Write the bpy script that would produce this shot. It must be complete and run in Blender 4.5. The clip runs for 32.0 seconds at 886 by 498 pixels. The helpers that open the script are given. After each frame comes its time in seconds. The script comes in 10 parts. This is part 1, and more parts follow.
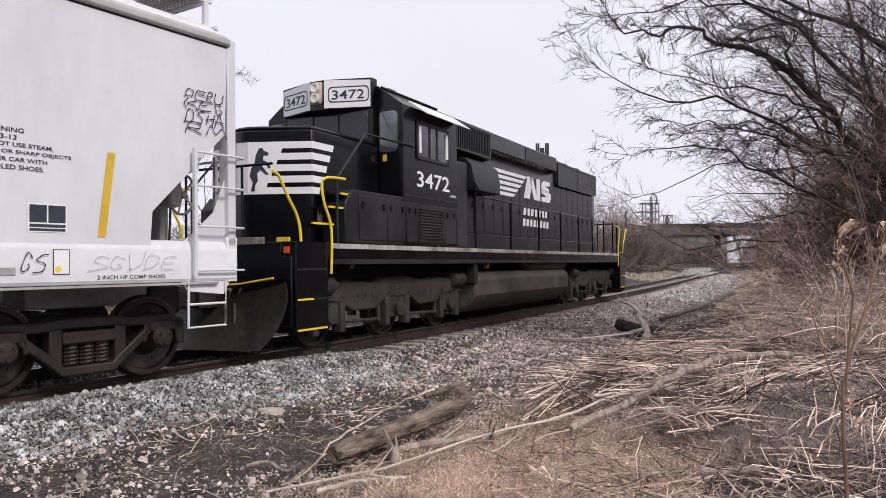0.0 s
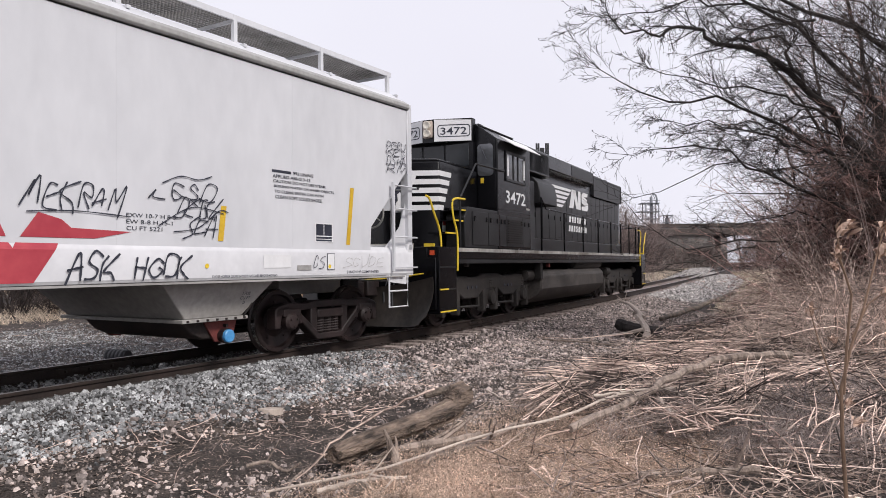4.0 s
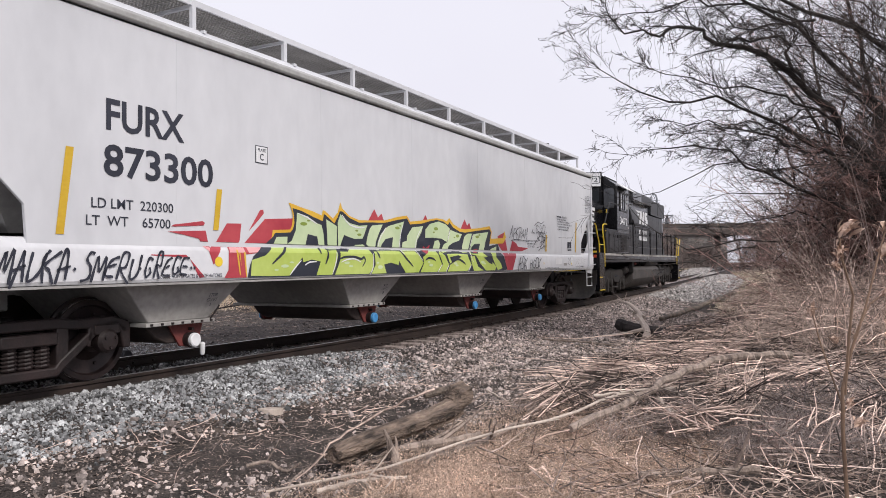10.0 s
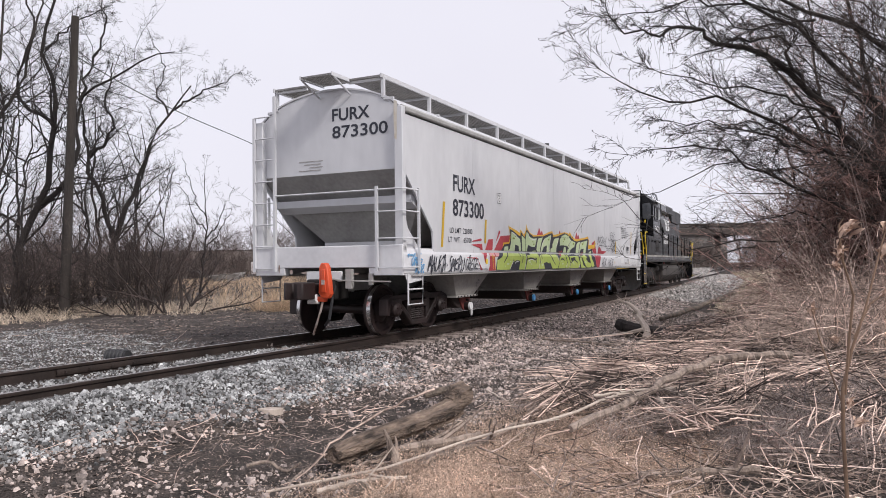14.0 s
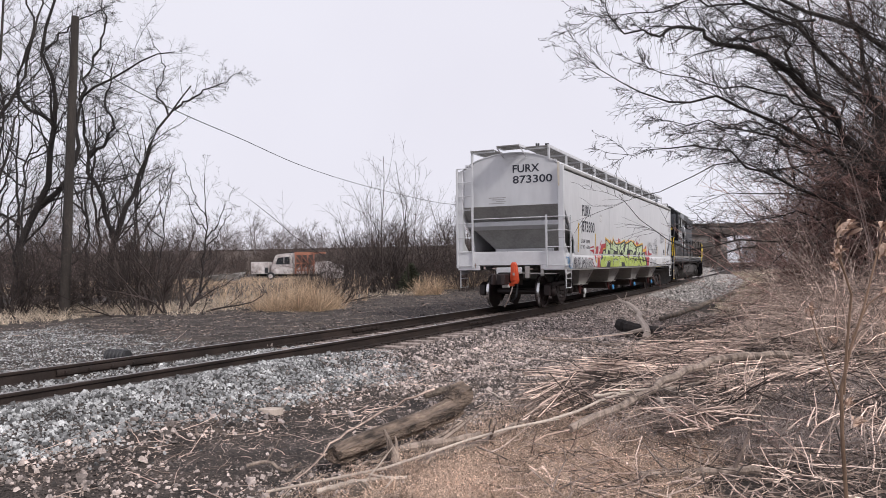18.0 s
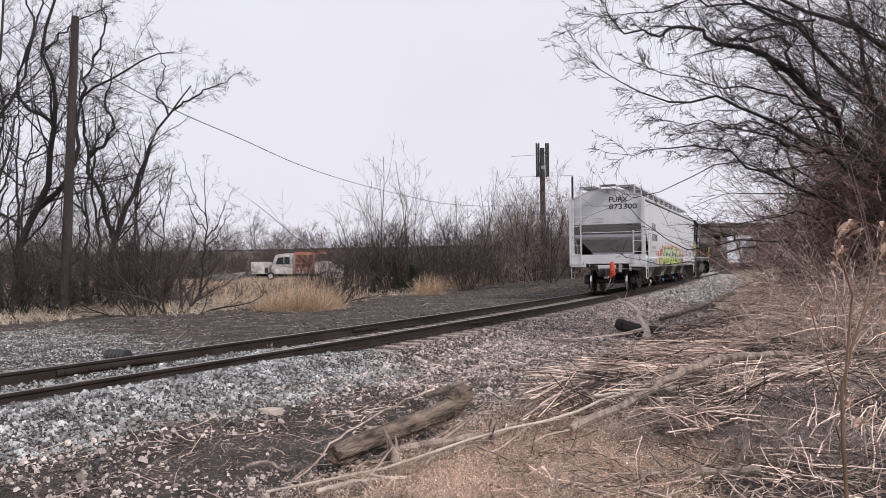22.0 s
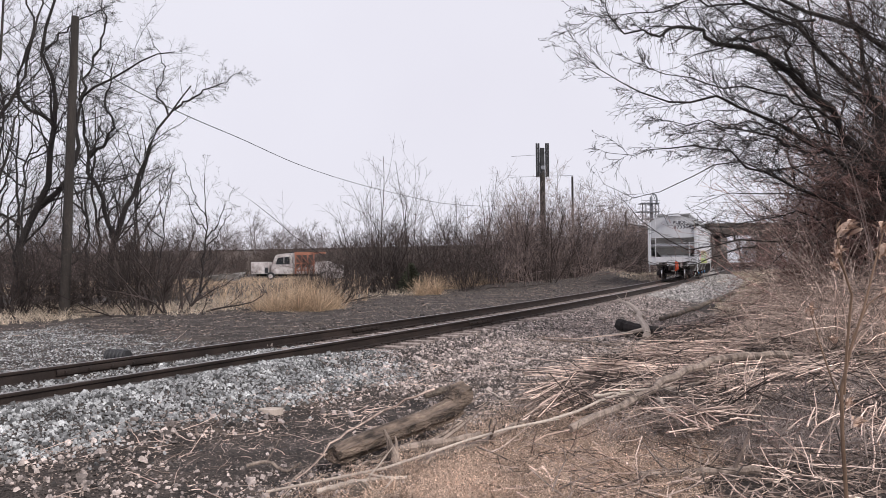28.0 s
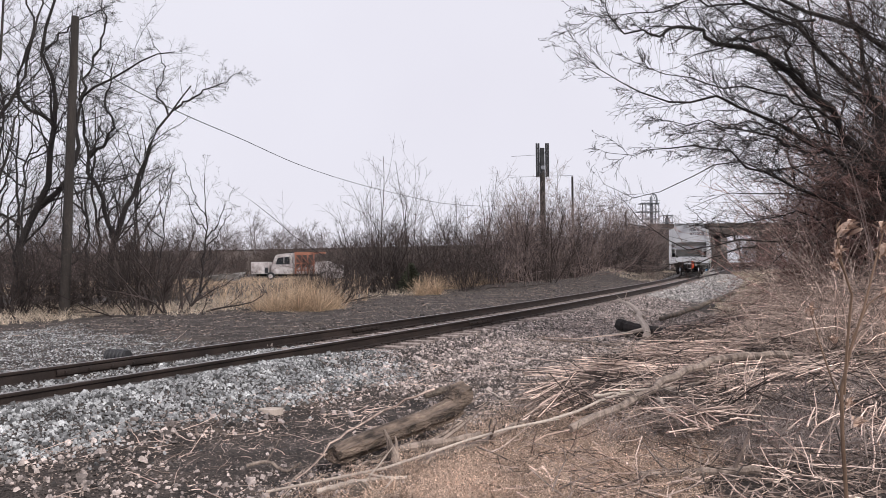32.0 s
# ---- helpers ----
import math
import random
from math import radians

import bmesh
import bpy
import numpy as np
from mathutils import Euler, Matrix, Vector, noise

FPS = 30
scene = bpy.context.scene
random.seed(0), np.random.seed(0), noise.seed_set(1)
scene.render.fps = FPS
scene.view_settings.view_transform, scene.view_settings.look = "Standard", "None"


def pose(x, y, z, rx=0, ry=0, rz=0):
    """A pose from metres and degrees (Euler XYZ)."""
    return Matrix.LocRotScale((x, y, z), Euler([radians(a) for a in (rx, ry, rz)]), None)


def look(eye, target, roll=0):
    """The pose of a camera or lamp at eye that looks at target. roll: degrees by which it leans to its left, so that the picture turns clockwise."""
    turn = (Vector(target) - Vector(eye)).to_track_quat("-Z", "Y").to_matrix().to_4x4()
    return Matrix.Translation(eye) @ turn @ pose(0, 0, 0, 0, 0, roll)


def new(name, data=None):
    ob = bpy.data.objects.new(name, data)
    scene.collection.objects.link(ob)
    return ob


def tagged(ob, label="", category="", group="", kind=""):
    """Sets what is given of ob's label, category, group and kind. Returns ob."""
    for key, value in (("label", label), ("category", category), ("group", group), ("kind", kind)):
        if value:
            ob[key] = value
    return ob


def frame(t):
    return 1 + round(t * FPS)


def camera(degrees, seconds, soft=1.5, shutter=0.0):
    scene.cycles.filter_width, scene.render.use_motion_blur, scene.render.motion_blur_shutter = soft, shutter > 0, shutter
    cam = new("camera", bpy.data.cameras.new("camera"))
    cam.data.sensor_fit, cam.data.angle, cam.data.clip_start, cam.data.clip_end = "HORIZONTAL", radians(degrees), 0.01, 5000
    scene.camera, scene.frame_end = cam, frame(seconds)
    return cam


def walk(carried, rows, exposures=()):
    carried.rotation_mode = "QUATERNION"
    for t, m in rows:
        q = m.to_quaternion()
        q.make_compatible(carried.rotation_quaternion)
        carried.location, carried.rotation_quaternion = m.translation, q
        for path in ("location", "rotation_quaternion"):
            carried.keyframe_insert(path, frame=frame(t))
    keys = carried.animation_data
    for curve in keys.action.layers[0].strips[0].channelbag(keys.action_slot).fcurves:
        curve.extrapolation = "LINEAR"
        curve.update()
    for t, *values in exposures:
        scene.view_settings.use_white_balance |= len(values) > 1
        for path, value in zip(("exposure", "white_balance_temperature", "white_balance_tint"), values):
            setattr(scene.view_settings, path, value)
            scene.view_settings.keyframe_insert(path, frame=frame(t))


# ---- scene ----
cam = camera(62.59, 32.0, soft=0.9)
EYE = (0.0, 0.0, 1.247)
aim = (0.0, 100.0, 1.247 + 100.0 * math.tan(0.02209))
walk(cam, [(0.0, look(EYE, aim, -0.564)), (32.0, look(EYE, aim, -0.564))], [(0.0, 0.09), (9.0, 0.09), (15.0, 0.05), (22.0, 0.0), (32.0, 0.0)])

# ---- light: an overcast sky and a wide, weak sun behind the cloud ----
SUN_UP, SUN_TURN = radians(40), radians(138)
world = bpy.data.worlds.new("overcast")
scene.world = world
world.use_nodes = True
wn, wl = world.node_tree.nodes, world.node_tree.links
wn.clear()
w_out, w_bg, w_sky = wn.new("ShaderNodeOutputWorld"), wn.new("ShaderNodeBackground"), wn.new("ShaderNodeTexSky")
w_sky.sky_type, w_sky.sun_disc, w_sky.sun_elevation, w_sky.sun_rotation = "NISHITA", False, SUN_UP, SUN_TURN
w_mix, w_scale = wn.new("ShaderNodeMix"), wn.new("ShaderNodeVectorMath")
w_mix.data_type, w_mix.blend_type = "RGBA", "MIX"
w_co, w_noise, w_ramp = wn.new("ShaderNodeTexCoord"), wn.new("ShaderNodeTexNoise"), wn.new("ShaderNodeValToRGB")
w_noise.inputs["Scale"].default_value, w_noise.inputs["Detail"].default_value = 2.2, 4.0
w_ramp.color_ramp.elements[0].position, w_ramp.color_ramp.elements[1].position = 0.3, 0.7
w_ramp.color_ramp.elements[0].color = (8.15, 7.98, 8.9, 1)
w_ramp.color_ramp.elements[1].color = (8.6, 8.5, 9.4, 1)
wl.new(w_co.outputs["Generated"], w_noise.inputs["Vector"])
wl.new(w_noise.outputs["Fac"], w_ramp.inputs["Fac"])
w_mix.inputs["Factor"].default_value = 0.97
wl.new(w_sky.outputs["Color"], w_mix.inputs["A"])
wl.new(w_ramp.outputs["Color"], w_mix.inputs["B"])
wl.new(w_mix.outputs["Result"], w_bg.inputs["Color"])
w_bg.inputs["Strength"].default_value = 0.1
wl.new(w_bg.outputs["Background"], w_out.inputs["Surface"])
sun = new("sun", bpy.data.lights.new("sun", "SUN"))
sun.data.energy, sun.data.angle, sun.data.color = 2.3, radians(11), (1.0, 0.95, 0.9)
sun.matrix_world = look((0, 0, 0), (-math.sin(SUN_TURN) * math.cos(SUN_UP), -math.cos(SUN_TURN) * math.cos(SUN_UP), -math.sin(SUN_UP)))


# ---- materials ----
def mat(name, c1, c2, rough=0.7, metal=0.0, scale=3.0, fine=40.0, bump=0.25, stretch=(1, 1, 1), vary=0.0, island=0.0, spots=None, depth=0.01):
    m = bpy.data.materials.new(name)
    m.use_nodes = True
    n, l = m.node_tree.nodes, m.node_tree.links
    b = n["Principled BSDF"]
    co, mp = n.new("ShaderNodeTexCoord"), n.new("ShaderNodeMapping")
    mp.inputs["Scale"].default_value = stretch
    l.new(co.outputs["Object"], mp.inputs["Vector"])
    big, small = n.new("ShaderNodeTexNoise"), n.new("ShaderNodeTexNoise")
    big.inputs["Scale"].default_value, big.inputs["Detail"].default_value = scale, 5.0
    small.inputs["Scale"].default_value, small.inputs["Detail"].default_value = fine, 3.0
    l.new(mp.outputs["Vector"], big.inputs["Vector"])
    l.new(mp.outputs["Vector"], small.inputs["Vector"])
    add = n.new("ShaderNodeMath")
    add.operation = "MULTIPLY_ADD"
    l.new(small.outputs["Fac"], add.inputs[0])
    add.inputs[1].default_value = 0.5
    l.new(big.outputs["Fac"], add.inputs[2])
    ramp = n.new("ShaderNodeValToRGB")
    ramp.color_ramp.elements[0].position, ramp.color_ramp.elements[1].position = 0.55, 0.95
    ramp.color_ramp.elements[0].color, ramp.color_ramp.elements[1].color = (*c1, 1), (*c2, 1)
    if spots:
        e = ramp.color_ramp.elements.new(1.0)
        e.color = (*spots, 1)
    l.new(add.outputs["Value"], ramp.inputs["Fac"])
    colour = ramp.outputs["Color"]
    if vary or island:
        hsv = n.new("ShaderNodeHueSaturation")
        src = n.new("ShaderNodeNewGeometry").outputs["Random Per Island"] if island else n.new("ShaderNodeObjectInfo").outputs["Random"]
        rng = n.new("ShaderNodeMapRange")
        k = island or vary
        rng.inputs["To Min"].default_value, rng.inputs["To Max"].default_value = 1 - k, 1 + k
        l.new(src, rng.inputs["Value"])
        l.new(rng.outputs["Result"], hsv.inputs["Value"])
        l.new(colour, hsv.inputs["Color"])
        colour = hsv.outputs["Color"]
    l.new(colour, b.inputs["Base Color"])
    r = n.new("ShaderNodeMapRange")
    r.inputs["To Min"].default_value, r.inputs["To Max"].default_value = max(rough - 0.12, 0.03), min(rough + 0.12, 1.0)
    l.new(big.outputs["Fac"], r.inputs["Value"])
    l.new(r.outputs["Result"], b.inputs["Roughness"])
    b.inputs["Metallic"].default_value = metal
    if bump:
        bp = n.new("ShaderNodeBump")
        bp.inputs["Strength"].default_value, bp.inputs["Distance"].default_value = bump, depth
        l.new(small.outputs["Fac"], bp.inputs["Height"])
        l.new(bp.outputs["Normal"], b.inputs["Normal"])
    return m


M = {}

M["car"] = mat("pale_grey_car_paint", (0.57, 0.575, 0.60), (0.67, 0.675, 0.70), 0.42, 0, 0.6, 5, 0.03, (1, 1, 0.45))
M["sill"] = mat("white_sill_paint", (0.58, 0.58, 0.60), (0.70, 0.70, 0.72), 0.4, 0, 0.8, 9, 0.05)
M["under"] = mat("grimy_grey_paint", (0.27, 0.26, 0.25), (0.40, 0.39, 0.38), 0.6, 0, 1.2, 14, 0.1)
M["stain"] = mat("rusty_stain", (0.20, 0.13, 0.10), (0.46, 0.40, 0.37), 0.7, 0, 6, 30, 0.05)
M["ochrestain"] = mat("ochre_weathering", (0.45, 0.33, 0.17), (0.64, 0.60, 0.54), 0.6, 0, 5, 22, 0.05, (1, 1, 0.3))
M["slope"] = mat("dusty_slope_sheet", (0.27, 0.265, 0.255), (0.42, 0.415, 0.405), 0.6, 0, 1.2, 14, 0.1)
M["black"] = mat("black_locomotive_paint", (0.002, 0.002, 0.0028), (0.006, 0.006, 0.0075), 0.24, 0, 1.5, 22, 0.06)
M["dustywhite"] = mat("dust_stained_white", (0.14, 0.125, 0.108), (0.50, 0.48, 0.455), 0.6, 0, 1.6, 12, 0.05, (1, 1, 0.5))
M["mirrorglass"] = mat("reflecting_cab_glass", (0.10, 0.105, 0.11), (0.20, 0.205, 0.215), 0.07, 0.7, 1.5, 6, 0.0)
M["dusty"] = mat("dusty_black_paint", (0.009, 0.009, 0.0098), (0.027, 0.0265, 0.028), 0.42, 0, 1.2, 18, 0.08)
M["frame"] = mat("sooty_running_gear", (0.008, 0.007, 0.007), (0.024, 0.021, 0.020), 0.75, 0, 2.5, 30, 0.3)
M["plough"] = mat("scraped_black_plough", (0.007, 0.0062, 0.006), (0.040, 0.033, 0.029), 0.42, 0.1, 1.6, 14, 0.08, (1, 1, 0.5))
M["tank"] = mat("grey_dust_on_tank", (0.030, 0.026, 0.024), (0.085, 0.074, 0.068), 0.7, 0, 2.5, 26, 0.25)
M["gear"] = mat("grey_dust_on_truck", (0.013, 0.0108, 0.0102), (0.042, 0.036, 0.033), 0.7, 0, 2.5, 26, 0.25)
M["rustgear"] = mat("rusty_cast_steel", (0.0075, 0.0046, 0.0046), (0.027, 0.0155, 0.0150), 0.6, 0, 3.0, 34, 0.35)
M["wheel"] = mat("wheel_steel", (0.011, 0.0066, 0.0066), (0.030, 0.018, 0.0175), 0.5, 0.2, 4.0, 40, 0.2)
M["tread"] = mat("polished_tread", (0.5, 0.5, 0.5), (0.7, 0.7, 0.7), 0.22, 1.0, 4.0, 60, 0.05)
M["yellow"] = mat("safety_yellow", (0.72, 0.50, 0.03), (0.85, 0.62, 0.05), 0.5, 0, 3, 25, 0.1)
M["ochre"] = mat("reflector_ochre", (0.55, 0.34, 0.02), (0.66, 0.43, 0.03), 0.5, 0, 3, 25, 0.05)
M["white"] = mat("white_lettering", (0.72, 0.72, 0.73), (0.80, 0.80, 0.81), 0.5, 0, 3, 25, 0.03)
M["ink"] = mat("dark_lettering", (0.018, 0.020, 0.032), (0.036, 0.039, 0.058), 0.55, 0, 3, 25, 0.03)
M["orange"] = mat("orange_plastic", (0.58, 0.065, 0.022), (0.70, 0.10, 0.035), 0.45, 0, 3, 25, 0.05)
M["rustdark"] = mat("dark_rusty_outlet", (0.016, 0.011, 0.010), (0.045, 0.030, 0.026), 0.75, 0, 3, 25, 0.2)
M["red"] = mat("red_oxide_bracket", (0.10, 0.026, 0.024), (0.21, 0.048, 0.042), 0.7, 0, 3, 25, 0.15)
M["blue"] = mat("blue_cap", (0.05, 0.25, 0.55), (0.12, 0.38, 0.70), 0.4, 0, 5, 30, 0.05)
M["galv"] = mat("galvanised_grating", (0.20, 0.195, 0.19), (0.34, 0.33, 0.325), 0.5, 0.5, 2, 30, 0.1)
# rust brown, darkened so the shade on the rail's side is in the colour
M["rust"] = mat("shade_dark_rail_rust", (0.017, 0.0115, 0.0098), (0.044, 0.030, 0.025), 0.7, 0.2, 2.5, 45, 0.25, vary=0.0)
M["railtop"] = mat("worn_rail_head", (0.28, 0.25, 0.24), (0.48, 0.44, 0.43), 0.35, 0.9, 3, 60, 0.05)
M["tie"] = mat("weathered_tie", (0.16, 0.125, 0.112), (0.44, 0.365, 0.33), 0.9, 0, 4, 50, 0.6, (1, 6, 1), vary=0.25)
M["stone"] = mat("crushed_ballast", (0.095, 0.096, 0.097), (0.44, 0.443, 0.445), 0.85, 0, 4, 60, 0.25, island=0.85)
M["chip"] = mat("leaf_and_bark_litter", (0.17, 0.128, 0.105), (0.50, 0.40, 0.345), 0.9, 0, 5, 40, 0.2, island=0.8)
M["bark"] = mat("dark_bark", (0.014, 0.011, 0.011), (0.038, 0.031, 0.029), 0.9, 0, 2, 25, 0.6, (1, 1, 0.3))
M["barkgrey"] = mat("grey_bark", (0.030, 0.025, 0.023), (0.075, 0.063, 0.057), 0.9, 0, 2, 25, 0.6, (1, 1, 0.3))
M["twig"] = mat("brown_twigs", (0.050, 0.036, 0.032), (0.13, 0.096, 0.085), 0.9, 0, 0.6, 8, 0.0, island=0.35)
M["darktwig"] = mat("dark_brown_stems", (0.030, 0.022, 0.020), (0.080, 0.060, 0.054), 0.9, 0, 0.6, 8, 0.0, island=0.4)
M["redtwig"] = mat("reddish_brambles", (0.11, 0.062, 0.055), (0.42, 0.265, 0.232), 0.85, 0, 0.5, 8, 0.0, island=0.75)
M["hedgetwig"] = mat("pinkish_hedge_twigs", (0.10, 0.074, 0.068), (0.34, 0.258, 0.235), 0.9, 0, 0.4, 6, 0.0, island=0.45)
# weathered wood, brightened to stand for the lit top of the heap
M["stick"] = mat("weathered_sticks_top_pale", (0.24, 0.172, 0.142), (0.86, 0.67, 0.575), 0.9, 0, 1.5, 20, 0.1, island=0.85)
# weathered twigs with a darkened low tone that imitates shade in the gaps
M["stickmix"] = mat("weathered_twigs_gap_dark", (0.030, 0.022, 0.019), (0.50, 0.385, 0.325), 0.9, 0, 9, 20, 0.0, island=0.9)
M["cane"] = mat("tan_canes", (0.26, 0.195, 0.158), (0.66, 0.53, 0.45), 0.85, 0, 1.5, 20, 0.1, island=0.6)
M["stonedark"] = mat("dull_brown_ballast", (0.12, 0.100, 0.092), (0.56, 0.475, 0.445), 0.88, 0, 4, 60, 0.25, island=0.88)
M["chipdark"] = mat("dark_leaf_litter", (0.075, 0.059, 0.050), (0.36, 0.29, 0.255), 0.9, 0, 5, 40, 0.2, island=0.8)
M["cinder"] = mat("dark_cinders", (0.045, 0.038, 0.035), (0.22, 0.19, 0.178), 0.9, 0, 4, 60, 0.25, island=0.8)
M["fog"] = mat("grey_dead_weed", (0.15, 0.125, 0.116), (0.50, 0.42, 0.39), 0.9, 0, 1.5, 20, 0.0, island=0.5)
M["palewood"] = mat("bleached_branch", (0.32, 0.26, 0.22), (0.62, 0.53, 0.46), 0.85, 0, 3, 40, 0.4, (1, 1, 0.3))
M["log"] = mat("mossy_log_bark", (0.040, 0.031, 0.026), (0.22, 0.175, 0.140), 0.9, 0, 6, 38, 1.0, (1, 1, 1), spots=(0.24, 0.23, 0.10), depth=0.02)
M["bark_log"] = mat("furrowed_brown_bark", (0.034, 0.024, 0.018), (0.27, 0.20, 0.155), 0.92, 0, 7, 26, 1.0, (0.42, 1.6, 1.6), spots=(0.34, 0.27, 0.205), depth=0.05)
M["stickwood"] = mat("weathered_grey_wood", (0.10, 0.076, 0.062), (0.42, 0.335, 0.28), 0.9, 0, 5, 50, 0.6, (3, 3, 0.4))
M["straw"] = mat("dry_straw", (0.36, 0.255, 0.165), (0.68, 0.51, 0.36), 0.85, 0, 1.5, 12, 0.0, island=0.6)
M["fluff"] = mat("matted_dead_grass", (0.34, 0.25, 0.195), (0.76, 0.575, 0.455), 0.9, 0, 2.5, 12, 0.0, island=0.65)
M["palestraw"] = mat("bleached_grass", (0.36, 0.285, 0.215), (0.74, 0.62, 0.50), 0.85, 0, 1.5, 12, 0.0, island=0.6)
M["pole"] = mat("creosote_pole", (0.022, 0.018, 0.016), (0.060, 0.050, 0.044), 0.9, 0, 3, 40, 0.4, (1, 1, 0.1))
M["plastic"] = mat("black_corrugated_plastic", (0.02, 0.02, 0.022), (0.05, 0.05, 0.054), 0.5, 0, 3, 30, 0.05)
M["glass"] = mat("dark_cab_glass", (0.010, 0.012, 0.014), (0.02, 0.023, 0.026), 0.08, 0, 1, 5, 0.0)
M["lamp"] = mat("headlight_lens", (0.65, 0.60, 0.50), (0.78, 0.74, 0.66), 0.15, 0.0, 6, 30, 0.05)
M["lime"] = mat("lime_spray_paint", (0.42, 0.53, 0.10), (0.52, 0.62, 0.17), 0.5, 0, 1.5, 9, 0.0)
M["mint"] = mat("mint_spray_paint", (0.50, 0.62, 0.36), (0.60, 0.70, 0.44), 0.5, 0, 1.5, 9, 0.0)
M["navy"] = mat("navy_spray_outline", (0.022, 0.026, 0.04), (0.04, 0.045, 0.06), 0.5, 0, 1.5, 9, 0.0)
M["crimson"] = mat("crimson_spray_paint", (0.38, 0.035, 0.055), (0.50, 0.07, 0.085), 0.5, 0, 1.5, 9, 0.0)
M["pink"] = mat("pink_spray_fade", (0.68, 0.25, 0.27), (0.75, 0.40, 0.40), 0.5, 0, 1.5, 9, 0.0)
M["amber"] = mat("amber_spray_paint", (0.68, 0.38, 0.03), (0.76, 0.48, 0.06), 0.5, 0, 1.5, 9, 0.0)
M["olive"] = mat("olive_spray_dots", (0.22, 0.30, 0.05), (0.28, 0.36, 0.08), 0.5, 0, 1.5, 9, 0.0)
M["sky_blue"] = mat("light_blue_spray_tag", (0.10, 0.32, 0.60), (0.20, 0.44, 0.68), 0.5, 0, 1.5, 9, 0.0)
M["concrete"] = mat("stained_concrete", (0.13, 0.118, 0.11), (0.25, 0.23, 0.215), 0.85, 0, 0.5, 6, 0.2)
M["girder"] = mat("rusted_girder_paint", (0.055, 0.043, 0.038), (0.115, 0.092, 0.082), 0.75, 0, 0.6, 8, 0.1)
# steel grey paled towards blue: distance haze over the towers, put in the colour
M["silver"] = mat("hazy_grey_steel", (0.17, 0.178, 0.20), (0.27, 0.28, 0.31), 0.6, 0.1, 0.4, 4, 0.05)
M["truckpaint"] = mat("chalky_white_truck_paint", (0.30, 0.25, 0.24), (0.70, 0.65, 0.64), 0.6, 0, 1.6, 7, 0.1)
M["rustorange"] = mat("rusty_orange_boom", (0.22, 0.085, 0.055), (0.45, 0.19, 0.12), 0.7, 0, 1.0, 8, 0.1)
M["litter"] = mat("white_plastic_litter", (0.62, 0.60, 0.58), (0.74, 0.72, 0.70), 0.5, 0, 8, 40, 0.1)
M["evergreen"] = mat("dull_evergreen", (0.030, 0.034, 0.022), (0.065, 0.066, 0.040), 0.85, 0, 1, 10, 0.0, island=0.4)
M["stonepale"] = mat("pale_ballast", (0.20, 0.185, 0.175), (0.56, 0.525, 0.50), 0.88, 0, 4, 60, 0.25, island=0.6)
M["stonebrown"] = mat("brownish_ballast", (0.12, 0.099, 0.090), (0.52, 0.44, 0.405), 0.88, 0, 4, 60, 0.25, island=0.88)
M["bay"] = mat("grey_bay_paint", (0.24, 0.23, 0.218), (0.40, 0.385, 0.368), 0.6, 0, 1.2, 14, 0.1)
M["moss"] = mat("pale_green_grass", (0.20, 0.20, 0.08), (0.36, 0.34, 0.16), 0.85, 0, 2, 12, 0.0, island=0.3)
M["drygrass"] = mat("dry_grass_slope", (0.075, 0.060, 0.052), (0.150, 0.122, 0.104), 0.95, 0, 0.3, 3, 0.2)
M["pale_stalk"] = mat("pale_weed_stalk", (0.13, 0.078, 0.050), (0.27, 0.175, 0.118), 0.7, 0, 8, 60, 0.15, (1, 1, 0.2))
M["withered"] = mat("withered_seed_head", (0.42, 0.275, 0.20), (0.66, 0.48, 0.38), 0.8, 0, 25, 120, 0.2)

for key in ("black", "dusty", "frame", "plastic"):
    M[key].node_tree.nodes["Principled BSDF"].inputs["Specular IOR Level"].default_value = 0.32


